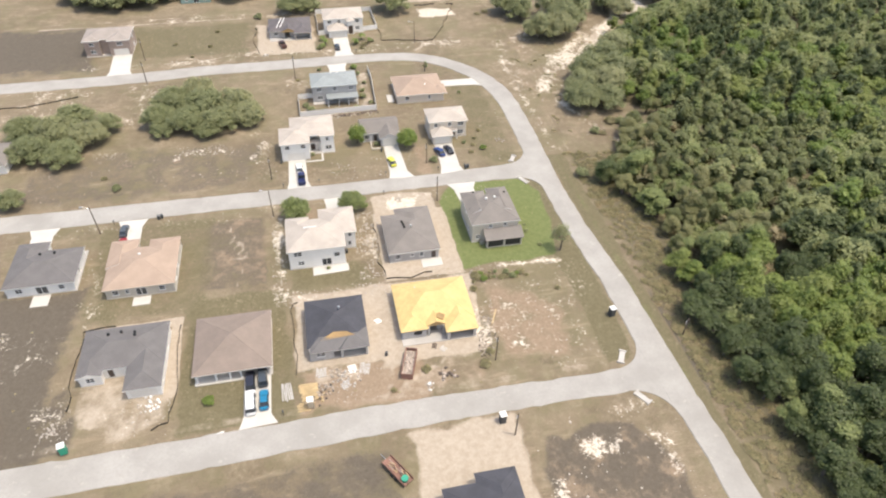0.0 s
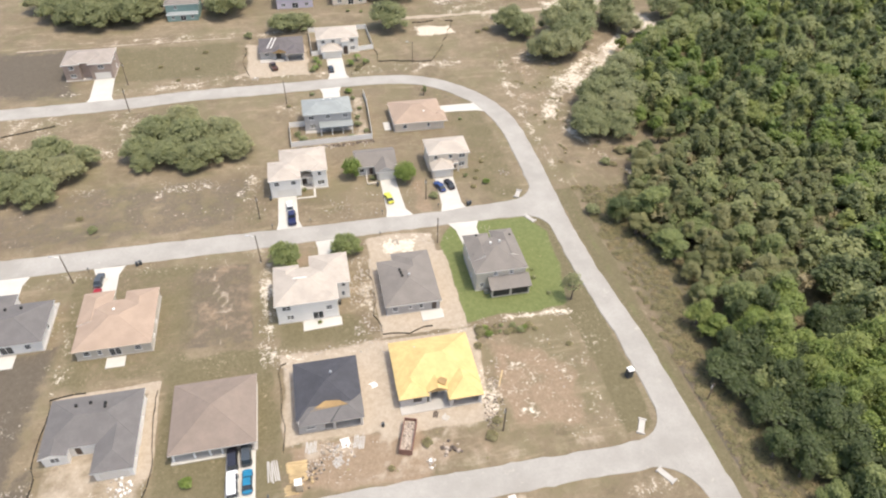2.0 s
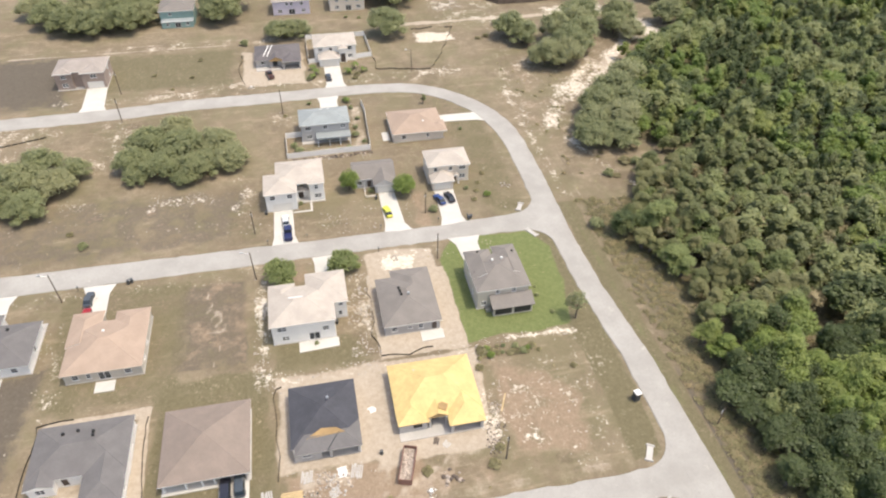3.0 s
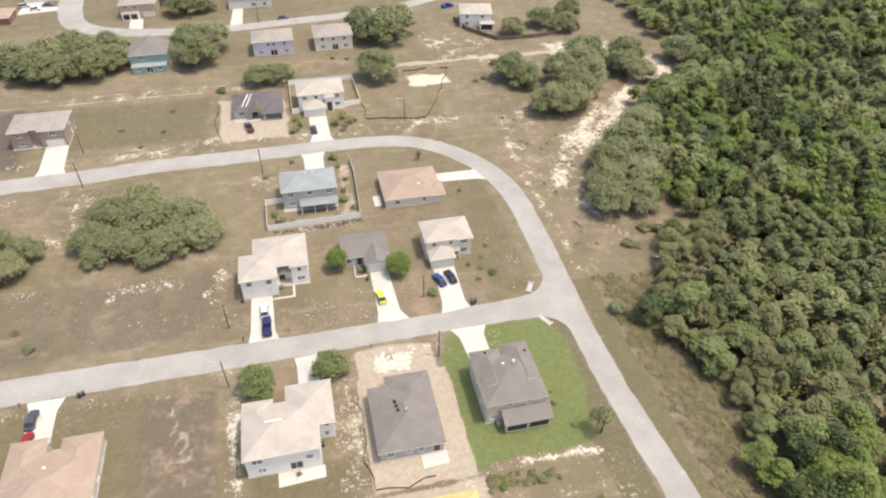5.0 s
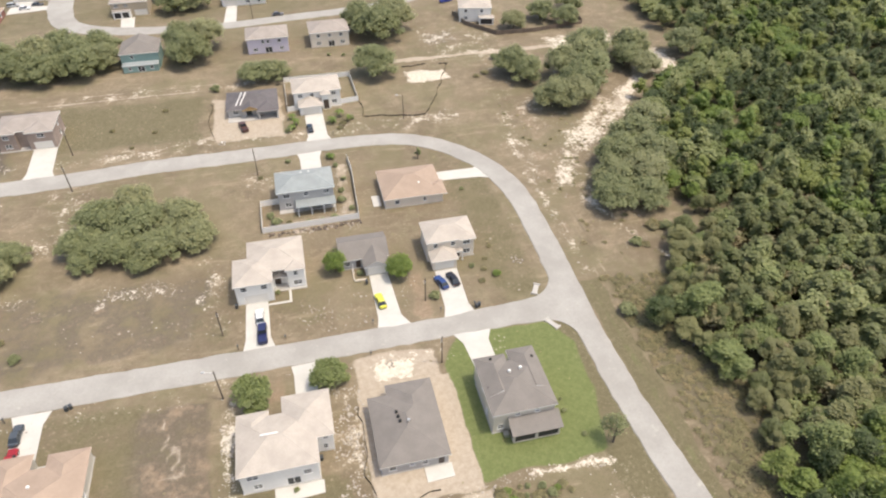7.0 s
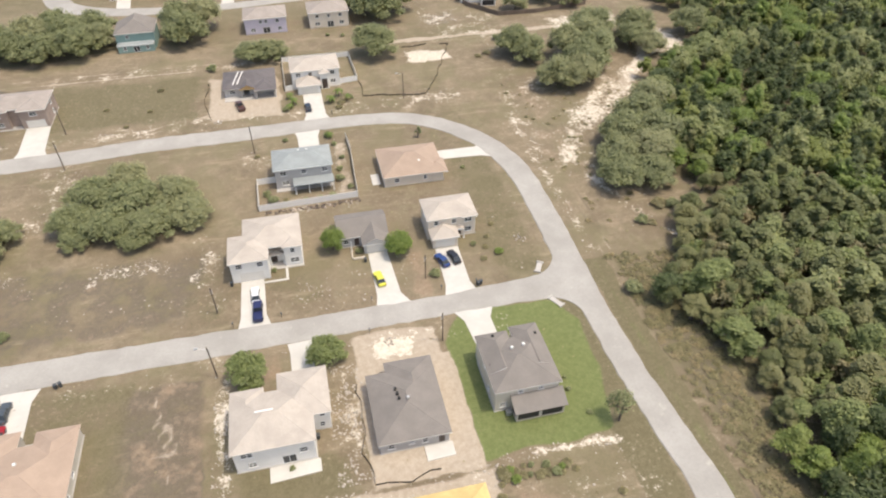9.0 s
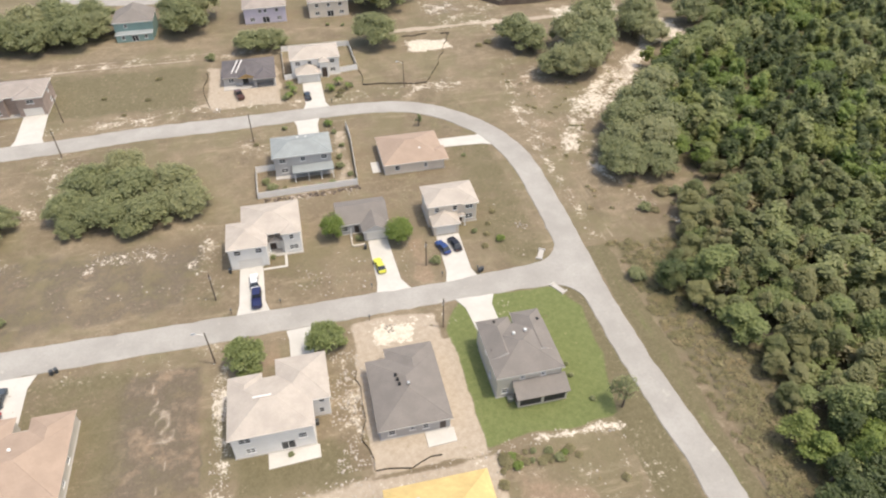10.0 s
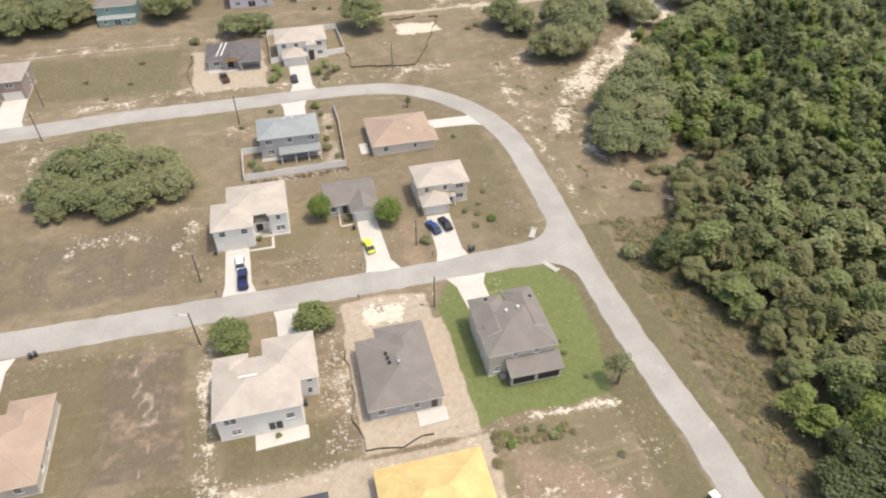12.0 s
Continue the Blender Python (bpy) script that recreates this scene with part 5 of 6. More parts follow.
# oaks along the edge of the woods and the sandy path
for k, (x, y, r, h) in enumerate([(87, 174, 6, 7.5), (95, 173, 5.4, 7), (90, 181, 6, 8), (98, 180, 6.6, 9), (95, 190, 6.6, 9), (104, 188, 7, 9.5), (103, 198, 6.6, 9), (110, 205, 6.6, 9)]):
    oak(x, y, r * 1.05, h * 1.12, k, "dark green oak at the edge of the woods", "oaks along the woods")
for k, (x, y, r, h) in enumerate([(84.5, 250, 5, 7), (88, 244.5, 4.6, 6), (90, 225.5, 5, 7), (97, 224.5, 5, 7), (101, 231.5, 5.6, 8), (107, 238, 6, 8), (108, 247.5, 6.4, 8.4), (100, 243, 5.6, 8), (114, 256, 6, 8), (124, 246, 4.6, 6.4), (129, 254, 5, 7.5), (128, 240, 4.4, 5.5), (148, 252, 5, 7)]):
    oak(x, y, r * 1.36, h * 1.42, k, "round green oak on sandy ground", "oaks by the sandy path")
for k, (x, y, r, h) in enumerate([(-73, 280, 8, 10), (-64, 278, 7.5, 9.5), (-54, 279, 7.5, 10), (-68, 288, 8, 11), (-58, 288, 8, 11), (-80, 288, 8, 10), (-48, 285, 6.4, 8.5), (-88, 296, 7, 8), (-50, 295, 7, 9), (-62, 297, 7, 10), (-20, 282, 8, 11.5), (-15, 291, 8, 12), (-22, 292, 7.5, 11), (39.8, 259.5, 7.8, 10.5), (46, 288, 9.2, 12.5), (52, 296, 9, 12), (41, 297, 8, 11),
                                  (1, 263.5, 6.4, 6.4), (7, 264.5, 6.0, 6.4), (97, 286, 5.4, 7), (110, 292, 6, 8), (118, 286, 5.6, 7.5), (-28, 331, 7, 9), (-20, 333, 7, 9), (-24, 342, 7, 9), (-33, 345, 6, 8), (38, 306, 3.6, 4.5), (62, 352, 6, 8), (30, 350, 6, 8), (125, 300, 6, 8)]):
    oak(x, y, r, h, k, "broad green oak by the far houses", "oaks among the far houses")
oak(-71, 150.5, 3.6, 5, 2, "round green tree beside the middle street", "garden trees")
for x, y, k, s, zs, lab in ((-2.4, 133.6, 1, 1.38, 1.3, "round leafy garden tree behind the white house"), (11.4, 134.8, 1, 1.28, 1.15, "dark round garden tree beside the drive"), (16.2, 165.2, 0, 1.0, 1.42, "fresh green round tree beside the small grey house"),
                       (29.7, 160.8, 0, 1.16, 1.32, "fresh green round tree beside the pale drive")):
    plant_tree(ROUND[k], x, y, rnd.uniform(0, 360), s, zs, lab, "garden trees")
SPARSE = tree_kind(91, "pine", 2.9, 6.0, 13, 0.19, 760, L_OAK, 0.1, False)
plant_tree(SPARSE, 58.2, 110.6, 20, 1.0, 1.25, "thin grey-green young tree at the lawn's corner", "garden trees")
CONE = tree_kind(93, "pine", 1.1, 3.6, 9, 0.16, 800, L_OAK, 0.3)
plant_tree(CONE, 43.4, 206.2, 0, 1.0, 1.0, "small dark conifer beside the terracotta-roofed house", "garden trees")

def palm(x, y, hgt, spread, yaw):
    root = thing("palm", x, y, 0, yaw, "young yellow-green palm in front of the white house", "palm", "young palms")
    bm = bmesh.new()
    cyl(bm, (0, 0, -0.1), (0.05, 0, hgt), 0.13, 0.10, 7)
    part("trunk", bm, M_BARK, root)
    for k in range(11):
        a, lift = k * 2.4, 0.5 - 0.06 * k
        bm = bmesh.new()
        rows = []
        for q in range(5):
            f = q / 4
            r = spread * f
            z = hgt + lift * spread * f - 0.75 * spread * f * f
            w = 0.04 + 0.26 * math.sin(math.pi * min(1, f * 0.9 + 0.08)) * spread / 1.6
            mid = Vector((r * math.cos(a), r * math.sin(a), z))
            side = Vector((-math.sin(a), math.cos(a), 0)) * w
            rows.append([bm.verts.new(mid + side + Vector((0, 0, -w * 0.5))), bm.verts.new(mid), bm.verts.new(mid - side + Vector((0, 0, -w * 0.5)))])
        for u, v in zip(rows, rows[1:]):
            bm.faces.new((u[0], v[0], v[1], u[1]))
            bm.faces.new((u[1], v[1], v[2], u[2]))
        part("frond", bm, L_BRIGHT if k % 3 else L_OLIVE, root)


for x, y, hgt, spread, yaw in ((12.0, 232, 2.2, 1.7, 10), (11.2, 235.5, 1.8, 1.5, 50), (10.6, 229.4, 1.6, 1.5, 90), (22.6, 230.6, 2.2, 1.7, 20), (25.2, 234, 2.4, 1.8, 70), (27.2, 230.8, 2.0, 1.6, 140), (20.2, 211.6, 1.6, 1.4, 0)):
    palm(x, y, hgt, spread, yaw)

# shrubs: low round bushes and weeds that can be told apart
SHRUB = {"dark": tree_kind(95, "oak", 1.0, 1.3, 7, 0.13, 520, L_OAK, 0.2), "bright": tree_kind(96, "oak", 1.0, 1.3, 7, 0.13, 520, L_BRIGHT, 0.2), "dry": tree_kind(98, "oak", 1.0, 1.2, 7, 0.13, 420, L_OLIVE, 0.2, False)}


def shrub(x, y, r, tone="dark", label="low round green shrub on dry grass", group="shrubs"):
    return plant_tree(SHRUB[tone], x, y, rnd.uniform(0, 360), r, r * (0.6 if tone == "dry" else 0.95), label, group, "shrub", "shrub")


for x, y, r, tone in [(-11.3, 259, 1.8, "dark"), (74, 138.8, 2.1, "dark"), (-20.4, 81.6, 1.2, "bright"), (51, 156.2, 1.1, "bright"), (47.2, 155, 0.9, "dry"), (48.6, 158.5, 0.8, "dry"), (46.3, 160, 0.8, "dark"), (49.8, 162, 0.7, "dry"), (52, 166, 0.8, "dry"), (51.5, 189.4, 0.7, "dark"),
                      (36, 152.4, 1.3, "dark"), (4.1, 114.0, 0.55, "dark"), (93, 164, 2.2, "dry"), (95.5, 163, 1.8, "dark"), (86, 159, 1.6, "dark"), (21.4, 163.2, 0.9, "dark"), (3.4, 161.2, 0.7, "dark"), (52.2, 118.6, 0.6, "dark"), (54, 113.2, 0.6, "dark"), (52.5, 121.2, 0.4, "dark"), (-47, 153.6, 1.3, "dark"), (-51, 159, 1.0, "dry"), (24.6, 227, 1.2, "dry"), (9.8, 228.4, 1.3, "dark"), (11, 231, 1.2, "dry"), (25.6, 229.5, 1.3, "dry"), (28.5, 232, 1.1, "dark"),
                      (23, 231.5, 1.0, "dark"), (8.5, 212, 0.9, "dark"), (19.6, 212, 1.1, "dark"), (21, 207.5, 0.9, "dark"), (22.3, 200.6, 0.9, "dark"), (21.2, 195.5, 1.0, "dark"), (20.6, 191.2, 1.3, "dark"), (18.2, 184.6, 1.1, "dark"), (15.2, 184.2, 0.9, "dark"), (11.8, 184.4, 0.8, "dark"), (7.2, 185.2, 0.9, "dry"), (4.2, 185.4, 1.5, "dark"), (3, 188.4, 1.2, "dark"), (22.8, 187.4, 0.9, "dark"),
                      (36.4, 105.6, 1.4, "dry"), (34.8, 101.5, 1.0, "dry"), (53.4, 98.6, 0.8, "dry"), (1.0, 206, 0.9, "dry"), (13.6, 77.8, 0.7, "dry"), (32.3, 80.6, 1.3, "dry"), (34, 83.6, 1.0, "dry"), (20.5, 81.6, 1.1, "dry"), (82, 262, 1.6, "dark"), (76, 252, 1.6, "dry"), (72.5, 250.5, 1.3, "dry"), (96, 154, 2.4, "dark"), (88, 158, 1.2, "dry"),
                      (92.5, 150, 2.0, "dark"), (-58, 252, 1.2, "dry"), (-26, 249, 1.1, "dry"), (-40, 240, 1.0, "dry"), (-28, 236.5, 1.0, "dry"), (-33.5, 229, 0.9, "dry"), (31.5, 276, 0.9, "dark"), (26.5, 277.5, 0.9, "dark"), (-78, 95, 1.6, "dark"), (-61, 74.5, 2.6, "dark"), (-60.5, 79, 2.2, "dark"), (-58, 83, 1.4, "dark")]:
    shrub(x, y, r, tone, {"dark": "low round green shrub on dry grass", "bright": "fresh yellow-green round shrub", "dry": "dry olive-brown weedy shrub"}[tone])
for k in range(26):
    x = 35.5 + k * 0.62 + rnd.uniform(-0.3, 0.3)
    if x < 48:
        shrub(x, 105.2 + rnd.uniform(-1.7, 1.2), rnd.uniform(0.45, 1.0), rnd.choice(["dark", "bright", "dry"]), "tall green weeds along the lawn's edge", "weeds behind the lawn")

# ---- the woods ----
WOODS = []
for k in range(12):
    mat = (L_DEEP, L_WOOD, L_BRIGHT, L_PINE)[k // 3]
    form = "dome" if k < 9 and k % 3 == 1 else "pine"
    WOODS.append(tree_kind(110 + k, form, (3.3 if k < 9 else 2.6) + 0.25 * (k % 3), 8.6 if form == "dome" else 10.2, 15 if form == "dome" else 20, 0.22, 1900 if k < 9 else 2300, mat, 0.08 * k, k < 9))
FAR_WOODS = []
for k, kd in enumerate(WOODS):
    rng = np.random.default_rng(210 + k)
    FAR_WOODS.append(crown_arrays(rng, FORMS["dome" if k < 9 and k % 3 == 1 else "pine"](rng, kd["r"], kd["h"], 11 if k % 3 == 1 else 14), 0.35, 640 if k < 9 else 900, k < 9))
THIN_WOODS = [(75, 119), (82, 103), (100, 99), (118, 109), (140, 134), (130, 172), (96, 163), (84, 150)]
HOLLOWS = [(108.5, 97, 4.0), (119, 104, 3.4), (131, 121, 3.0), (146, 158, 3.2), (152, 186, 4.0), (139, 203, 3.0)]


def woods_spots():
    rw = random.Random(21)
    out, y = [], 36.0
    while y < 356:
        step = 3.7 if y < 156 else 4.4 if y < 200 else 5.1 if y < 270 else 6.2
        x0 = float(lerp_line(WOODS_EDGE, y))
        x = x0 + 0.6
        while x < min(66 + 0.80 * y + 8, 320):
            px, py = x + rw.uniform(-1.8, 1.8), y + rw.uniform(-1.8, 1.8)
            thin = float(sdist(np.array([px]), np.array([py]), THIN_WOODS)[0]) + 8 * (float(vnoise(px, py, 11, 71)) - 0.5)
            open_spot = any(math.hypot(px - hx, py - hy) < hr for hx, hy, hr in HOLLOWS)
            if not open_spot and rw.random() > (0.04 if thin > 0 else 0.03):
                out.append((px, py, 0.6 * float(vnoise(px, py, 26, 77)) + 0.4 * float(vnoise(px, py, 9, 78)), thin > 0, px - x0, rw.random(), rw.random(), rw.random()))
            x += step
        y += step
    return out


SPOTS = woods_spots()
chosen = set(sorted(SPOTS, key=lambda s: s[4] + 0.35 * max(0, s[1] - 60))[:240])
far_by_mat = {}
for s in SPOTS:
    x, y, reg, thin, depth, a, b, c = s
    if thin:
        stand = 3 if c < 0.82 else 1
    elif y < 112:
        stand = 2 if reg + 0.35 * (c - 0.5) > 0.62 else 0 if c < 0.75 else 1
    else:
        stand = 2 if reg + 0.5 * (c - 0.5) > 0.66 else 0 if c < 0.35 else 1 if c < 0.85 else 3
    k = 3 * stand + int(a * 2.999)
    kd = WOODS[k]
    sc = (0.72 + 0.62 * b * b + 0.15 * c) * (1.12 if y > 240 else 1.0)
    hz = (0.62 + 0.30 * sc * (0.7 + 0.6 * a)) * (0.68 if depth < 6 else 1.0) * (0.82 if thin else 1.0)
    if s in chosen:
        plant_tree(kd, x, y, a * 360, sc, hz, ("dense dark green woodland tree", "green woodland tree of the mixed stand", "fresh bright green woodland tree", "thin olive-green pine of the dry open woods")[stand], "trees at the near edge of the woods")
    else:
        far_by_mat.setdefault(kd["mat"].name, []).append((FAR_WOODS[k], x, y, a * 6.283, sc, hz, (0.08 * k + 0.5 * b) % 1.0))
# low growth that fills the ground between the trunks
UNDER = [crown_arrays(np.random.default_rng(300 + k), dome_lobes(np.random.default_rng(310 + k), 2.3, 5.4, 5), 0.33, 170) for k in range(3)]
ru = random.Random(23)
for n, s in enumerate(SPOTS):
    if s[1] < (190 if n % 2 else 260) and s[4] > 3:
        far_by_mat.setdefault((L_OLIVE if s[3] and ru.random() < 0.5 else L_WOOD).name, []).append((UNDER[ru.randrange(3)], s[0] + ru.uniform(1.2, 2.6), s[1] + ru.uniform(-2.4, 2.4), ru.uniform(0, 6.28), ru.uniform(0.7, 1.3), ru.uniform(0.6, 1.4), ru.random()))


def scatter(name, items, mat, label, category):
    """Many copies of leaf masses, turned and scaled, in one mesh."""
    vs, fs, ts, base = [], [], [], 0
    for (v, f), x, y, turn, sc, hz, tint in items:
        ct, st = math.cos(turn) * sc, math.sin(turn) * sc
        vs.append(np.stack([v[:, 0] * ct - v[:, 1] * st + x, v[:, 0] * st + v[:, 1] * ct + y, v[:, 2] * hz], 1))
        fs.append(f + base)
        ts.append(np.full(len(v), tint))
        base += len(v)
    tagged(new(name, mesh_from(name, np.concatenate(vs), np.concatenate(fs), np.concatenate(ts), mat)), label, category, kind="stuff")


for mname, items in far_by_mat.items():
    scatter("woodland", items, bpy.data.materials[mname], "dense green woodland canopy stretching away from the road", "woods")

# brush along the road's verge and under the thin woods
rb = random.Random(33)
rng = np.random.default_rng(34)
WEED = crown_arrays(rng, [(0, 0, 0.45, 0.7, 0.7, 0.5), (0.5, 0.2, 0.35, 0.5, 0.5, 0.4), (-0.4, 0.35, 0.3, 0.5, 0.5, 0.4), (0.1, -0.55, 0.3, 0.5, 0.5, 0.4)], 0.19, 84, False)
spots = []
for k in range(1500):
    y = rb.uniform(30, 150)
    xe = float(lerp_line(WOODS_EDGE, y))
    spots.append((rb.uniform(73.2, xe + 2) if rb.random() < 0.8 else rb.uniform(xe, xe + 45), y, rb.uniform(0.3, 1.15)))
for k in range(110):
    spots.append((rb.uniform(74, 112), rb.uniform(148, 232), rb.uniform(0.3, 0.9)))
for k in range(240):
    spots.append((rb.uniform(-70, 60), rb.uniform(76, 300), rb.uniform(0.12, 0.3)))
weeds = []
for x, y, r in spots:
    if r < 0.31 and (any(abs(y - yy) < 4.5 for yy in (72, 143.5, 218)) or x > 60):
        continue
    if x < 74 and y > 150 and r > 0.3:
        continue
    weeds.append((WEED, x, y, rb.uniform(0, 6.283), r, r * 0.45, rb.random()))
scatter("brush", weeds, L_OLIVE, "low olive-brown scrub and weeds on sandy ground", "scrub")

# loose pale stones strewn along the lot lines, the sandy path and the bare yards
rs = random.Random(44)
STONES = [(10.8, 17, 109, 133, 620), (-8.4, -5.0, 104, 136, 260), (13, 36, 103, 107.6, 260), (-5, 13, 103, 108, 130), (33, 38, 83, 104, 240), (36, 58, 78, 106, 130), (-34, -18, 164, 171, 150), (-58, -40, 165, 172, 70), (-70, -10, 149, 174, 160),
          (19.8, 24.2, 184, 208, 170), (2, 24, 179.6, 182.2, 200), (8, 22, 147.5, 160, 110), (29, 36, 150, 160, 60), (44, 60, 150, 178, 120), (70, 74, 150, 214, 170), (74, 112, 172, 262, 520), (78, 92, 158, 184, 140), (-12, 10, 150, 178, 120), (-16, 60, 222, 233, 200),
          (-40, -24, 222, 228, 90), (36, 62, 42, 66, 160), (-50, -44, 76, 90, 70), (-36, -27, 76, 86, 90), (-6, 12, 77, 86, 150), (-58, -42, 184, 212, 190), (-4, 22, 200, 213, 110), (36, 58, 106.6, 109, 110), (-70, 50, 134.6, 139, 170), (60, 90, 262, 290, 120), (-50, -45, 104, 130, 90)]
sv, sf, base = [], [], 0
OCTA = ((0, 2, 4), (2, 1, 4), (1, 3, 4), (3, 0, 4), (2, 0, 5), (1, 2, 5), (3, 1, 5), (0, 3, 5))
for x0, x1, y0, y1, n in STONES:
    for k in range(n):
        x, y = rs.uniform(x0, x1), rs.uniform(y0, y1)
        if float(vnoise(x, y, 2.2, 88)) * 0.6 + float(vnoise(x, y, 6, 89)) * 0.4 < 0.52:
            continue
        r = rs.uniform(0.07, 0.18) * (1.7 if rs.random() < 0.12 else 1.0)
        a, e = rs.uniform(0, 3.14), rs.uniform(0.7, 1.5)
        ca, sa = math.cos(a) * r, math.sin(a) * r
        sv += [(x + ca * e, y + sa * e, 0), (x - ca * e, y - sa * e, 0.02), (x - sa, y + ca, 0.01), (x + sa, y - ca, 0), (x, y, r * rs.uniform(0.35, 0.7)), (x, y, -r * 0.6)]
        sf += [tuple(base + q for q in f) for f in OCTA]
        base += 6
tagged(mesh_ob("loose_stones", sv, sf, M_ROCK), "small pale limestone pieces strewn over dry ground", "stones", kind="stuff")

# ---- vehicles ----
def car(x, y, yaw, color, kind="sedan", label="", group="parked cars"):
    L, Wd, body_h, roof_h = {"sedan": (4.6, 1.8, 0.78, 1.42), "suv": (4.7, 1.9, 0.95, 1.72), "van": (5.4, 2.0, 1.05, 2.0), "pickup": (5.6, 1.95, 0.98, 1.85), "coupe": (4.4, 1.8, 0.72, 1.28)}[kind]
    root = thing("truck" if kind == "pickup" else "car", x, y, 0.04 if y < 230 or 0 < x < 20 and y > 300 else -0.03, yaw, label, "truck" if kind == "pickup" else "car", group)
    mat = paint("car_paint", color)
    bm = bmesh.new()
    box(bm, -L / 2, L / 2, -Wd / 2, Wd / 2, 0.25, body_h)
    for v in bm.verts:
        if v.co.z > 0.5:
            v.co.y *= 0.94
            v.co.x *= 0.975
        if abs(v.co.x) > L / 2 - 0.2:
            v.co.y *= 0.93
    bmesh.ops.bevel(bm, geom=list(bm.edges), offset=0.14, segments=2, affect="EDGES")
    if kind == "pickup":
        box(bm, -L / 2 + 0.1, -0.55, -Wd / 2 + 0.05, -Wd / 2 + 0.15, body_h - 0.06, body_h + 0.22)
        box(bm, -L / 2 + 0.1, -0.55, Wd / 2 - 0.15, Wd / 2 - 0.05, body_h - 0.06, body_h + 0.22)
        box(bm, -L / 2 + 0.02, -L / 2 + 0.1, -Wd / 2 + 0.1, Wd / 2 - 0.1, body_h - 0.06, body_h + 0.22)
    part("body", bm, mat, root)
    f0, f1, r0, r1 = {"sedan": (0.9, 0.25, -1.75, -1.15), "coupe": (0.7, 0.05, -1.75, -0.9), "suv": (1.1, 0.55, -2.2, -1.95), "van": (1.9, 1.2, -2.55, -2.4), "pickup": (1.35, 0.8, -0.5, -0.35)}[kind]
    w0, w1 = Wd / 2 - 0.1, Wd / 2 - 0.28
    bm = bmesh.new()
    lo = [bm.verts.new(p) for p in ((f0, -w0, body_h - 0.03), (f0, w0, body_h - 0.03), (r0, w0, body_h - 0.03), (r0, -w0, body_h - 0.03))]
    hi = [bm.verts.new(p) for p in ((f1, -w1, roof_h - 0.04), (f1, w1, roof_h - 0.04), (r1, w1, roof_h - 0.04), (r1, -w1, roof_h - 0.04))]
    bm.faces.new(hi)
    bm.faces.new(lo[::-1])
    for i in range(4):
        bm.faces.new((lo[i], lo[(i + 1) % 4], hi[(i + 1) % 4], hi[i]))
    part("cabin_glass", bm, M_GLASS, root, "dark glazed cabin windows")
    bm = boxes((r1 + 0.0, f1, -w1 - 0.02, w1 + 0.02, roof_h - 0.06, roof_h), bevel=0.025)
    for k in (0.48, -0.02):
        xm = r1 + (f1 - r1) * (k + 0.25)
        for sgn in (1, -1):
            cyl(bm, (xm, sgn * w0, body_h - 0.02), (xm, sgn * (w1 + 0.01), roof_h - 0.03), 0.05, 0.04, 5)
    part("roof_panel", bm, mat, root)
    for sx in (1, -1):
        for sy in (1, -1):
            bm = bmesh.new()
            cyl(bm, (sx * L * 0.31, sy * (Wd / 2 - 0.22), 0.32), (sx * L * 0.31, sy * (Wd / 2 - 0.01), 0.32), 0.32, 0.32, 14)
            wh = part("wheel", bm, M_BLACK, root, "black tyre")
            bm = bmesh.new()
            cyl(bm, (sx * L * 0.31, sy * (Wd / 2 - 0.02), 0.32), (sx * L * 0.31, sy * (Wd / 2 + 0.005), 0.32), 0.19, 0.17, 10)
            part("rim", bm, M_STEEL, wh)
        for sy in (1, -1):
            part("headlight" if sx > 0 else "tail_light", boxes((min(sx * L / 2 * 0.985, sx * L / 2 * 0.955), max(sx * L / 2 * 0.985, sx * L / 2 * 0.955), sy * Wd * 0.33 - 0.16, sy * Wd * 0.33 + 0.16, 0.56, 0.68), bevel=0.02), M_TRIM if sx > 0 else M_RED, root)
    return root


car(-12.9, 84.6, 92, (0.02, 0.02, 0.03), "suv", "black suv parked on a pale drive by the garage")
car(-10.6, 85.2, 92, (0.05, 0.06, 0.07), "suv", "dark grey suv parked on a pale drive by the garage")
car(-12.8, 79.6, 92, (0.75, 0.75, 0.74), "van", "white van parked on a pale concrete drive")
car(-10.4, 79.9, 90, (0.01, 0.17, 0.30), "sedan", "bright blue car parked on a pale drive")
car(-42.6, 135.2, 88, (0.07, 0.08, 0.09), "sedan", "dark grey car parked on a drive")
car(-42.4, 130.2, 88, (0.32, 0.015, 0.02), "sedan", "red car parked on a drive near the garage")
car(-0.6, 154.3, 92, (0.72, 0.72, 0.71), "sedan", "white car parked on a drive")
car(-0.2, 149.6, 90, (0.02, 0.025, 0.085), "pickup", "dark blue truck parked behind the white car")
car(24.4, 153.4, 98, (0.62, 0.60, 0.07), "sedan", "bright yellow car parked on a pale drive")
car(38.3, 156.0, 108, (0.02, 0.05, 0.17), "sedan", "blue car parked at an angle on a drive")
car(41.0, 156.5, 102, (0.015, 0.015, 0.02), "sedan", "black car parked beside the blue car")
car(15.9, 228.2, 92, (0.02, 0.03, 0.045), "sedan", "dark car parked on a drive near the loop road")
car(-3.0, 233.2, 105, (0.09, 0.04, 0.03), "pickup", "dark brown truck with a loaded bed at the building site")
car(11, 318.2, 5, (0.12, 0.1, 0.1), "sedan", "dark car standing on the back street")
car(-86, 346, 0, (0.7, 0.7, 0.7), "sedan", "white car by the far houses")
car(-82, 349.5, 0, (0.08, 0.08, 0.09), "sedan", "dark car by the far houses")
car(-91, 350, 10, (0.5, 0.5, 0.5), "suv", "silver car by the far houses")
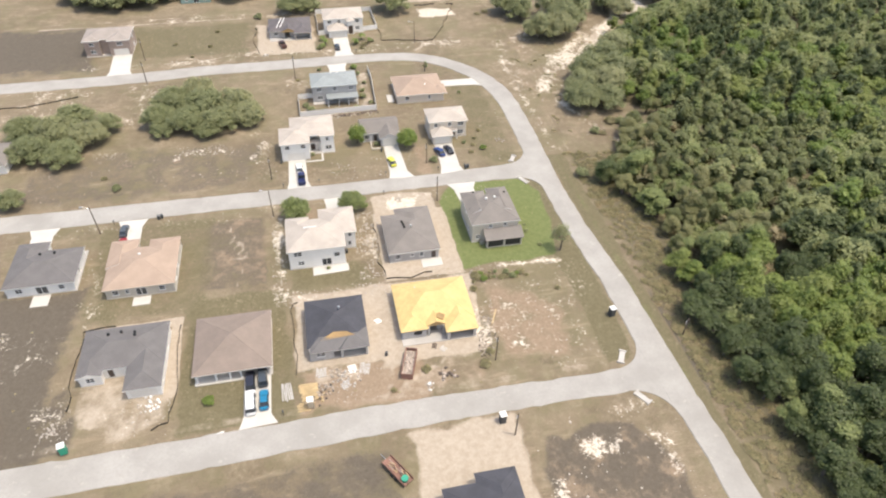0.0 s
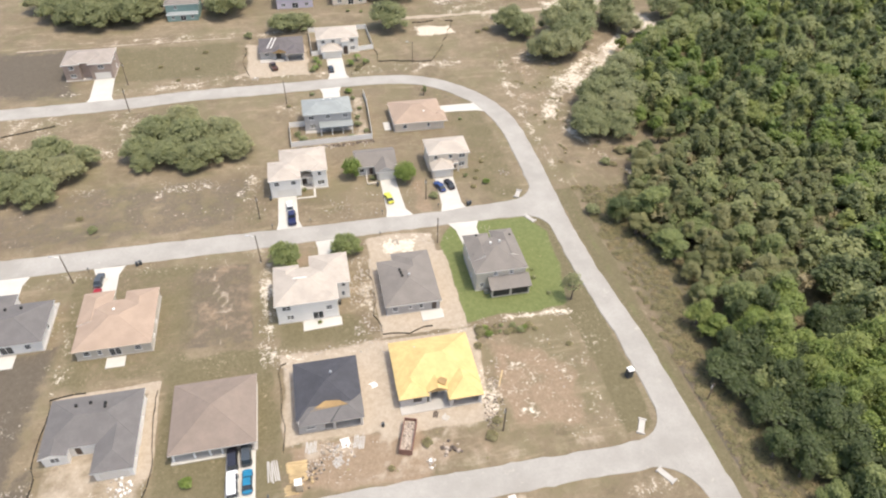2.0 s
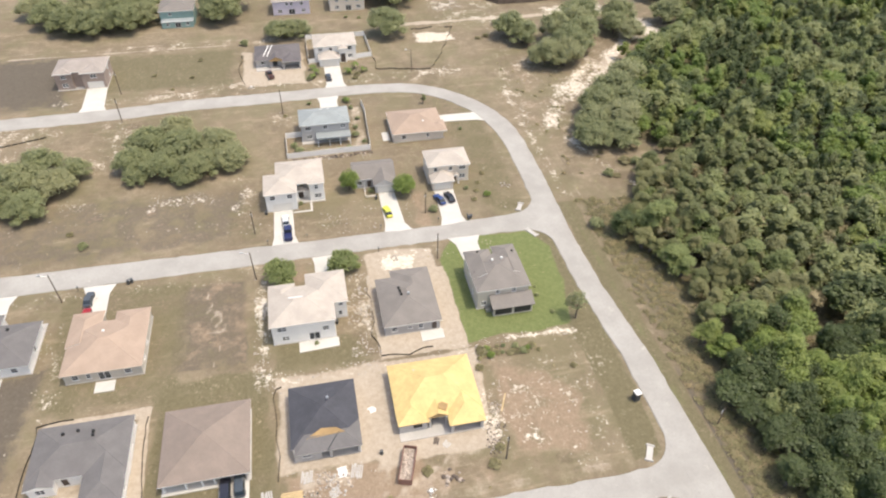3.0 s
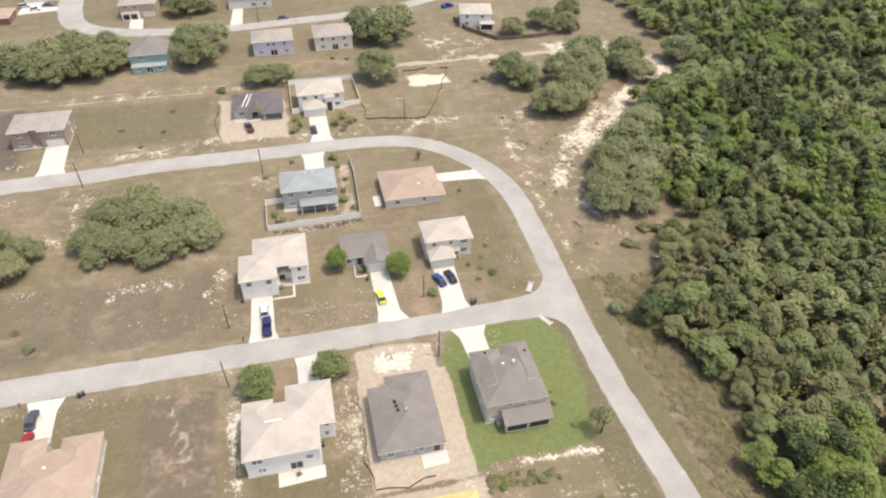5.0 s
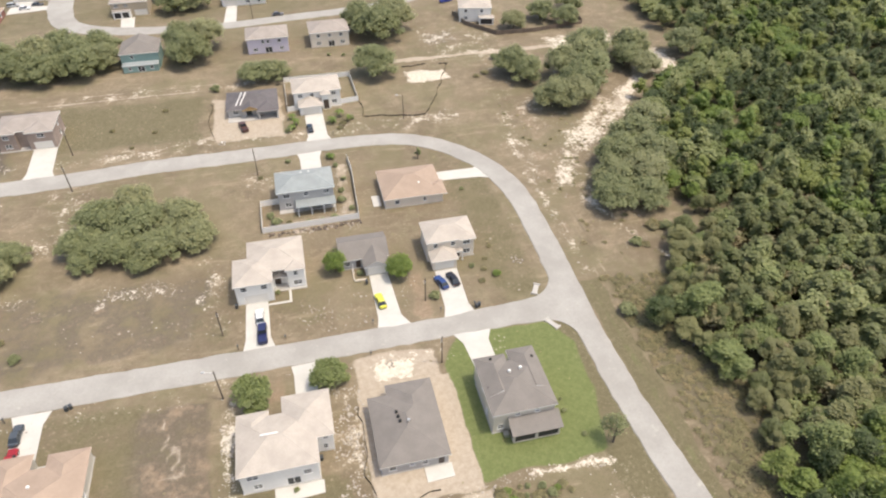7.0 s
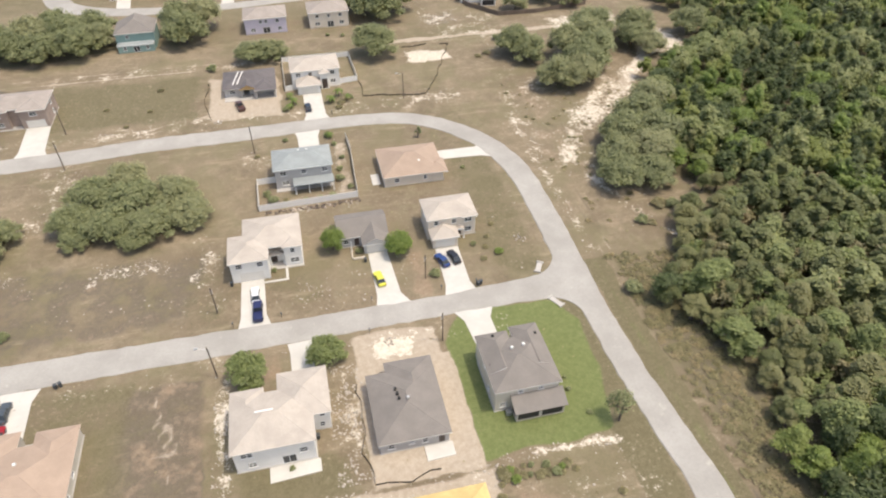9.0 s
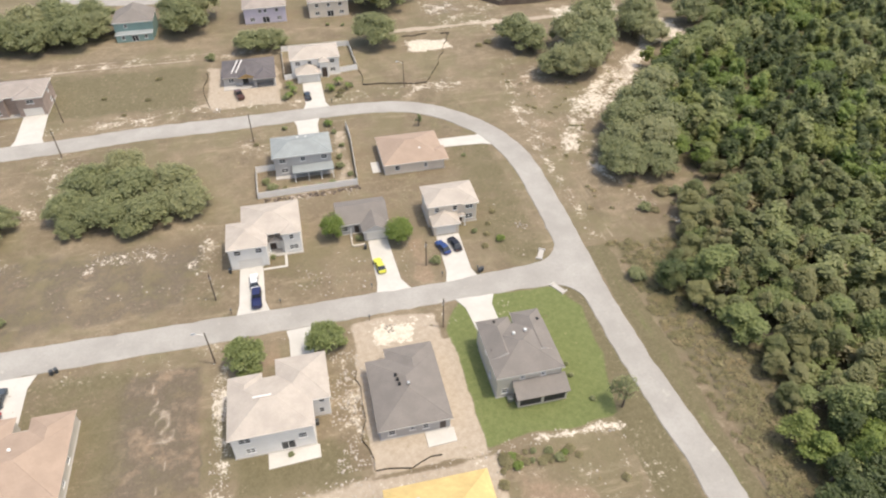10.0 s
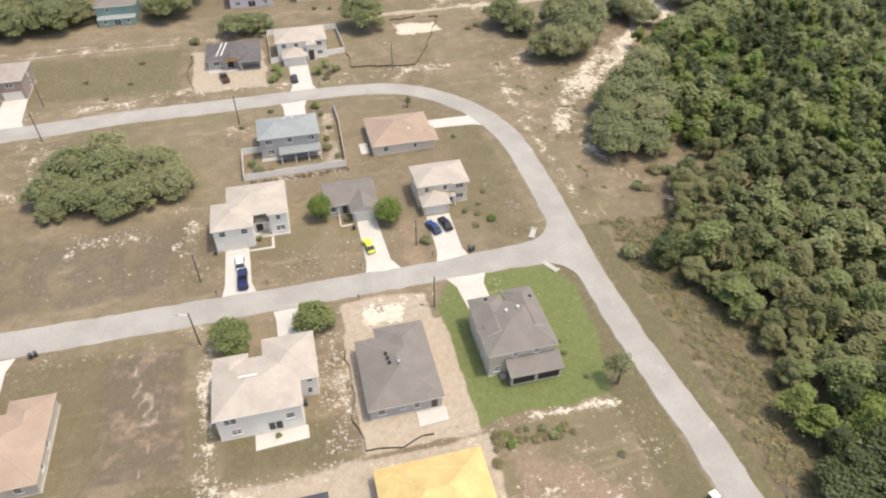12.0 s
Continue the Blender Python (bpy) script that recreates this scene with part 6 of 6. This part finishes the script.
car(78.5, 318, 20, (0.02, 0.05, 0.3), "pickup", "blue truck standing beside the far white house")

# roll-off waste container
root = thing("waste_container", 17.4, 83.1, 0, 72, "rusty brown open roll-off waste container with rubble", "container")
for a in ((-3.3, 3.3, -1.15, -1.05, 0.2, 1.6), (-3.3, 3.3, 1.05, 1.15, 0.2, 1.6), (-3.3, -3.2, -1.05, 1.05, 0.2, 1.6), (3.2, 3.3, -1.05, 1.05, 0.2, 1.6)):
    part("side_panel", boxes(a), M_RUST, root)
part("floor_plate", boxes((-3.3, 3.3, -1.15, 1.15, 0.1, 0.2)), M_RUST, root)
for k in range(7):
    for sgn in (1, -1):
        part("rib", boxes((-3.1 + k, -3.0 + k, sgn * 1.15 - 0.05, sgn * 1.15 + 0.05, 0.15, 1.55)), M_RUST, root)
for sgn in (1, -1):
    part("rail", boxes((-3.4, 3.4, sgn * 0.5 - 0.08, sgn * 0.5 + 0.08, 0.0, 0.1)), M_RUST, root)
rg = random.Random(8)
part("load", boxes((-3.18, 3.18, -1.03, 1.03, 0.2, 0.8)), M_DEBRIS, root, "dusty tan rubble load")
for k in range(34):
    bm = bmesh.new()
    bmesh.ops.create_icosphere(bm, subdivisions=1, radius=rg.uniform(0.15, 0.36))
    for v in bm.verts:
        v.co *= rg.uniform(0.7, 1.15)
    o = part("rubble", bm, M_DEBRIS, root)
    o.location = (rg.uniform(-2.8, 2.8), rg.uniform(-0.75, 0.75), rg.uniform(0.72, 0.9))

# flat trailer with cut brush and a green bin
root = thing("trailer", 11.6, 60.8, 0, 122, "dark flat trailer loaded with scrap wood and a green tub", "trailer")
part("deck", boxes((-3, 3, -1.0, 1.0, 0.6, 0.72)), M_RUST, root)
for sgn in (1, -1):
    part("side_rail", boxes((-3, 3, sgn * 1.0 - 0.04, sgn * 1.0 + 0.04, 0.72, 1.2)), M_RUST, root)
    for k in (-0.9, 0.1):
        bm = bmesh.new()
        cyl(bm, (k, sgn * 1.05, 0.35), (k, sgn * 1.25, 0.35), 0.35, 0.35, 12)
        part("wheel", bm, M_BLACK, root)
bm = bmesh.new()
cyl(bm, (3, 0, 0.62), (4.4, 0, 0.45), 0.06, 0.06, 6)
part("drawbar", bm, M_STEEL, root)
for k in range(16):
    bm = bmesh.new()
    p = Vector((rg.uniform(-2.6, 1.0), rg.uniform(-0.7, 0.7), 0.85 + 0.04 * k))
    q = p + Vector((rg.uniform(0.8, 1.6), rg.uniform(-0.6, 0.6), rg.uniform(-0.15, 0.3)))
    cyl(bm, p, q, 0.08, 0.05, 5)
    part("scrap_wood", bm, rg.choice([M_LUMBER, M_DEBRIS, M_BARK]), root)
bm = bmesh.new()
cyl(bm, (-2.2, 0.2, 0.72), (-2.2, 0.2, 1.45), 0.5, 0.62, 14)
part("tub", bm, M_PLASTIC_G, root, "bright green plastic tub")


def portable_toilet(x, y, yaw, mat, label):
    root = thing("portable_toilet", x, y, 0, yaw, label, "portable toilet", "portable toilets on the sites")
    part("base", boxes((-0.6, 0.6, -0.6, 0.6, 0.0, 0.15), bevel=0.02), M_PLASTIC_D, root)
    part("cabin", boxes((-0.55, 0.55, -0.55, 0.55, 0.15, 2.1), bevel=0.03), mat, root)
    part("door", boxes((-0.38, 0.38, -0.6, -0.551, 0.2, 1.95), bevel=0.01), mat, root)
    bm = boxes((-0.62, 0.62, -0.62, 0.62, 2.1, 2.2), bevel=0.02)
    box(bm, -0.45, 0.45, -0.45, 0.45, 2.19, 2.34, bevel=0.06)
    part("roof", bm, M_VINYL, root, "white moulded roof")


portable_toilet(62.0, 88.6, 10, M_PLASTIC_D, "dark portable toilet with white roof beside the road")
portable_toilet(32.0, 67.4, 5, M_PLASTIC_D, "dark portable toilet with white roof beside the street")
portable_toilet(-44.2, 75.6, 15, M_PLASTIC_G, "green portable toilet with white roof beside the street")
portable_toilet(-2.0, 77.2, 0, M_TAN, "tan portable toilet with white roof beside the street")


def utility_pole(x, y, hgt, lamp=0, lean=0.0):
    root = thing("utility_pole", x, y, 0, 0, "weathered brown wooden utility pole beside the street" + (" with a lamp" if lamp else ""), "utility pole", "utility poles")
    bm = bmesh.new()
    cyl(bm, (0, 0, -0.3), (lean, 0, hgt), 0.16, 0.11, 9)
    part("pole", bm, M_WOOD, root)
    bm = bmesh.new()
    cyl(bm, (lean - 0.02, 0.12, hgt - 0.9), (lean - 0.02, 0.12, hgt - 1.7), 0.2, 0.2, 9)
    if lamp:
        bm.free()
        bm = bmesh.new()
        cyl(bm, (lean, 0, hgt - 0.5), (lean + lamp * 1.5, 0, hgt + 0.1), 0.04, 0.035, 6)
        part("lamp_arm", bm, M_STEEL, root)
        part("lamp_head", boxes((lean + lamp * 1.75 - 0.35, lean + lamp * 1.75 + 0.35, -0.16, 0.16, hgt + 0.03, hgt + 0.2), bevel=0.05), M_STEEL, root)
    else:
        part("transformer", bm, M_STEEL, root)


for x, y, hgt, lamp in ((-7.8, 135.4, 8, -1), (33.3, 134.6, 7.5, 0), (0.4, 208, 8, 0), (-46.2, 211, 8, 0), (-8.0, 151.4, 7, 0), (33.8, 151.9, 6.5, 0), (43.8, 228.4, 8, -1), (-48.2, 136, 8, -1), (34.5, 81.4, 7, 0), (33.5, 64.2, 6.5, 0), (74.4, 80.4, 5, 0), (-49, 229, 8, 0), (1.5, 316, 7, 0)):
    utility_pole(x, y, hgt, lamp, -0.15 if lamp else 0.0)


# ---- fences ----
def fence_run(root, pts, hgt, pname, pmat, spacing, post_mat, post=0.06, thick=0.03, sway=0.0):
    for (xa, ya), (xb, yb) in zip(pts, pts[1:]):
        d = math.hypot(xb - xa, yb - ya)
        n = max(1, round(d / spacing))
        for k in range(n):
            nx, ny = -(yb - ya) / d, (xb - xa) / d
            ka, kb = (sway * (float(vnoise(xa + (xb - xa) * (k + e) / n, ya + (yb - ya) * (k + e) / n, 3.1, 19)) - 0.5) * (0 < k + e < n) for e in (0, 1))
            p, q = (xa + nx * ka + (xb - xa) * k / n, ya + ny * ka + (yb - ya) * k / n), (xa + nx * kb + (xb - xa) * (k + 1) / n, ya + ny * kb + (yb - ya) * (k + 1) / n)
            L2 = math.hypot(q[0] - p[0], q[1] - p[1])
            o = part(pname, boxes((post / 2, L2 - post / 2, -thick / 2, thick / 2, 0.0, hgt)), pmat, root)
            o.matrix_basis = pose(p[0], p[1], 0, 0, 0, math.degrees(math.atan2(q[1] - p[1], q[0] - p[0])))
            part("post", boxes((p[0] - post / 2, p[0] + post / 2, p[1] - post / 2, p[1] + post / 2, -0.2, hgt + 0.1)), post_mat, root)


for pts in ([(-45.6, 84), (-46.2, 103.8), (-40, 104.3)], [(-27, 102.4), (-26.6, 84), (-27.3, 78.4), (-30.2, 77.2)], [(-4.4, 84.5), (-4.2, 104), (-3.2, 104.3)], [(32.4, 243), (32.2, 232.2), (50.7, 229.6), (57, 241), (65.4, 262), (62.4, 262.3)], [(49.4, 262.6), (58, 263.4)],
            [(16.2, 128), (15.6, 116), (16.4, 108.2), (22, 107.4), (27, 108.6)], [(-12.6, 250), (-13, 238), (-11, 228)], [(-90, 201), (-78, 202.5), (-66, 206)]):
    root = thing("silt_fence", 0, 0, 0, 0, "low black fabric silt fence on wooden stakes", "silt fence", "silt fences")
    fence_run(root, pts, 0.36, "fabric", M_SILT, 1.8, M_LUMBER, 0.05, sway=1.5)
root = thing("vinyl_fence", 0, 0, 0, 0, "white vinyl privacy fence round a back garden", "fence")
fence_run(root, [(5.3, 193.6), (0.8, 193.4), (0.9, 182.6), (24, 183.2), (24.8, 203.6), (24.4, 210)], 1.7, "panel", M_VINYL, 2.4, M_VINYL, 0.12, 0.05)
root = thing("vinyl_fence", 0, 0, 0, 0, "cream privacy fence round the yard of the white house", "fence")
fence_run(root, [(12.4, 240.6), (10.2, 240.2), (10.1, 260)], 1.7, "panel", M_VINYL, 2.4, M_VINYL, 0.12, 0.05)
fence_run(root, [(26.7, 241.8), (32, 242.6), (31.4, 260), (10.1, 260.2)], 1.7, "panel", M_VINYL, 2.4, M_VINYL, 0.12, 0.05)
root = thing("wooden_fence", 0, 0, 0, 0, "dark weathered wooden fence round a sandy yard", "fence")
fence_run(root, [(77.6, 304), (80, 293), (89, 281.4), (104, 281), (124, 284.5), (126, 300)], 1.6, "board_panel", M_FENCEW, 2.4, M_FENCEW, 0.12, 0.05)

# ---- site clutter ----
def pile(name, x, y, r, hgt, mat, label, n=18, seed=1, category="pile", size=0.24):
    """Loose lumps heaped on the ground."""
    rp = random.Random(seed)
    root = thing(name, x, y, 0, 0, label, category)
    for k in range(n):
        a, q = rp.uniform(0, 6.283), r * math.sqrt(rp.random())
        bm = bmesh.new()
        s = size * rp.uniform(0.5, 1.3)
        bmesh.ops.create_icosphere(bm, subdivisions=1, radius=s)
        for v in bm.verts:
            v.co = Vector((v.co.x * rp.uniform(0.7, 1.4), v.co.y * rp.uniform(0.7, 1.4), v.co.z * rp.uniform(0.5, 1)))
        o = part("lump", bm, rp.choice(mat) if isinstance(mat, list) else mat, root)
        o.location = (q * math.cos(a), q * math.sin(a), max(s * 0.15, hgt * (1 - q / r) * rp.uniform(0.2, 1)))


def boards(name, x, y, yaw, n, length, label, mat, seed=2, spread=0.6, stack=6):
    rp = random.Random(seed)
    root = thing(name, x, y, 0, yaw, label, "lumber")
    for k in range(n):
        o = part("board", boxes((-length / 2, length / 2, -0.12, 0.12, 0, 0.05)), mat, root)
        o.matrix_basis = pose(rp.uniform(-0.2, 0.2), (k % stack - stack / 2) * 0.28 * spread * 2, 0.05 * (k // stack), 0, 0, rp.uniform(-4, 4))


pile("rubble_pile", 3.2, 83.4, 1.8, 0.5, [M_ROCK, M_DEBRIS, M_SLAB], "pale broken block and wrapping beside the new house", 60, 3, "pile", 0.16)
pile("rubble_pile", 1.0, 80.6, 1.6, 0.4, [M_ROCK, M_DEBRIS, M_PLASTIC_D], "grey rubble and waste in front of the new house", 44, 4, "pile", 0.16)
pile("rubble_pile", 34.2, 87.6, 2.2, 0.5, [M_ROCK, M_DEBRIS, M_BARK], "pale rock and brush pile beside the yellow-roofed house", 90, 5, "pile", 0.14)
pile("rubble_pile", 33.2, 84.2, 1.8, 0.6, [M_BARK, M_DEBRIS], "dark brush pile beside the utility pole", 60, 6, "pile", 0.15)
pile("rubble_pile", 35.3, 92, 1.4, 0.3, [M_ROCK, M_DEBRIS], "loose pale rocks along the lot's edge", 50, 16, "pile", 0.14)
pile("rubble_pile", 20.5, 77.6, 1.0, 0.35, [M_ROCK, M_SLAB, M_TRIM], "white bags and rubble beside the street", 14, 7)
pile("rubble_pile", -31.2, 83.2, 2.0, 0.25, [M_ROCK, M_SLAB, M_TRIM], "white broken board scraps before the garage", 46, 9)
pile("rubble_pile", -47.6, 80.5, 1.6, 0.5, [M_ROCK], "pale limestone rubble on dark soil", 20, 10)
pile("rubble_pile", -8.8, 226.3, 1.2, 0.35, [M_TRIM, M_ROCK], "white scrap pile beside the loop road", 12, 11)
pile("rubble_pile", 23.8, 136.6, 1.2, 0.35, M_ROCK, "heap of white sand and rock", 14, 12)
pile("rock_row", 15.0, 121, 1.6, 0.2, M_ROCK, "scattered pale rocks along a lot line", 24, 13, "rocks", 0.22)
pile("rock_row", 14.4, 127, 1.8, 0.2, M_ROCK, "scattered pale rocks along a lot line", 24, 14, "rocks", 0.22)
pile("rock_row", -6.6, 124, 1.4, 0.2, M_ROCK, "scattered pale rocks along a lot line", 20, 15, "rocks", 0.2)
boards("lumber_stack", -2.2, 81.6, 2, 18, 3.4, "stack of fresh yellow lumber on pallets", M_LUMBER, 2)
boards("lumber_stack", -2.0, 79.6, 2, 12, 3.0, "loose stack of yellow boards on bare soil", M_LUMBER, 3)
boards("lumber_stack", 8.6, 84.2, 80, 6, 2.6, "grey boards lying on sandy ground", M_SLAB, 4)
boards("lumber_stack", -6.4, 81.2, 95, 6, 4.0, "long grey boards lying on dry grass", M_SLAB, 5)
boards("plank", 36.3, 93.2, 62, 1, 4.2, "single pale plank lying on reddish soil", M_LUMBER, 6)
boards("plank", 12.8, 96.5, 20, 4, 1.2, "white board scraps on sandy ground", M_TRIM, 7)
bm = bmesh.new()
cyl(bm, (0, 0, 0), (0, 0, 0.9), 0.3, 0.3, 12)
d = tagged(part("barrel", bm, M_PLASTIC_D, None), "dark barrel standing on sandy soil", "barrel")
d.matrix_world = pose(13.4, 86.6, 0)

# street furniture
def mailbox(x, y):
    root = thing("mailbox", x, y, 0, 0, "small dark mailbox on a post beside a drive", "mailbox", "mailboxes")
    part("post", boxes((-0.05, 0.05, -0.05, 0.05, -0.1, 1.05)), M_WOOD, root)
    part("box", boxes((-0.13, 0.13, -0.28, 0.28, 1.05, 1.32), bevel=0.06), M_PLASTIC_D, root)


for x, y in ((4.2, 147.4), (21.9, 147.6), (36.2, 147.8), (43.6, 148), (-45.4, 138.9), (20.2, 139.4), (-5, 146.9), (22.2, 223.4), (-7, 76.2)):
    mailbox(x, y)


def wheelie_bin(x, y, yaw, mat):
    root = thing("wheeled_bin", x, y, 0, yaw, "dark wheeled rubbish bin beside a drive", "bin", "wheeled bins")
    bm = boxes((-0.28, 0.28, -0.33, 0.33, 0.05, 1.0))
    for v in bm.verts:
        if v.co.z < 0.5:
            v.co.x *= 0.8
            v.co.y *= 0.8
    part("bin_body", bm, mat, root)
    part("lid", boxes((-0.3, 0.3, -0.36, 0.36, 1.0, 1.07), bevel=0.02), mat, root)


for x, y, yaw in ((43.9, 147.4, 20), (44.5, 147.7, 60), (-35.2, 139.2, 10), (-34.5, 139.5, 30), (8.6, 118.7, 0), (-5.2, 158.6, 0), (22.4, 159.8, 0)):
    wheelie_bin(x, y, yaw, M_PLASTIC_D)

for k in range(12):
    pile("brush_heap", 3 + k * 1.85, 181.2 + 0.05 * k, 0.9, 0.3, [M_BARK, M_BARK, M_FENCEW, M_DEBRIS], "low heap of dead branches and rubble along the fence", 9, 40 + k, "brush heap", 0.3)
for k, (x, y, yaw, n, L2, m, lab) in enumerate(((4.6, 81.2, 30, 5, 1.8, M_SLAB, "grey board scraps on dusty soil"), (6.4, 84.6, 5, 8, 1.6, M_TRIM, "white wrapped bundles by the new house"), (0.2, 84.6, 85, 6, 2.2, M_SLAB, "grey block pallets by the new house"),
                                               (-3.2, 77.4, 0, 8, 2.2, M_LUMBER, "pallet stack of pale wood"), (24.6, 86.6, 40, 4, 1.2, M_SLAB, "loose boards before the entrance"), (22.6, 87.4, 70, 3, 1.4, M_DOOR, "dark boards before the entrance"), (-18.6, 74.8, 8, 3, 2.4, M_TRIM, "white boards lying by the street"))):
    boards("lumber_stack", x, y, yaw, n, L2, lab, m, 60 + k)
pile("rubble_pile", 5.6, 82.2, 2.2, 0.3, [M_DEBRIS, M_SLAB], "dusty grey building waste before the new house", 26, 51, "pile", 0.25)
pile("rubble_pile", -0.6, 78.6, 1.6, 0.3, [M_DEBRIS, M_BARK, M_LUMBER], "brown timber scraps beside the street", 20, 52, "pile", 0.25)
pile("rubble_pile", 24.5, 79.6, 1.8, 0.3, [M_DEBRIS, M_BARK], "low dusty soil heap before the yellow-roofed house", 18, 53, "pile", 0.35)
pile("rubble_pile", 57, 160, 1.4, 0.15, [M_ROCK, M_DEBRIS], "scattered pale stones on dry grass", 16, 54, "rocks", 0.18)
pile("rubble_pile", 12, 152.5, 2.4, 0.1, [M_ROCK, M_DEBRIS], "scattered pale stones on the front yard", 22, 55, "rocks", 0.14)
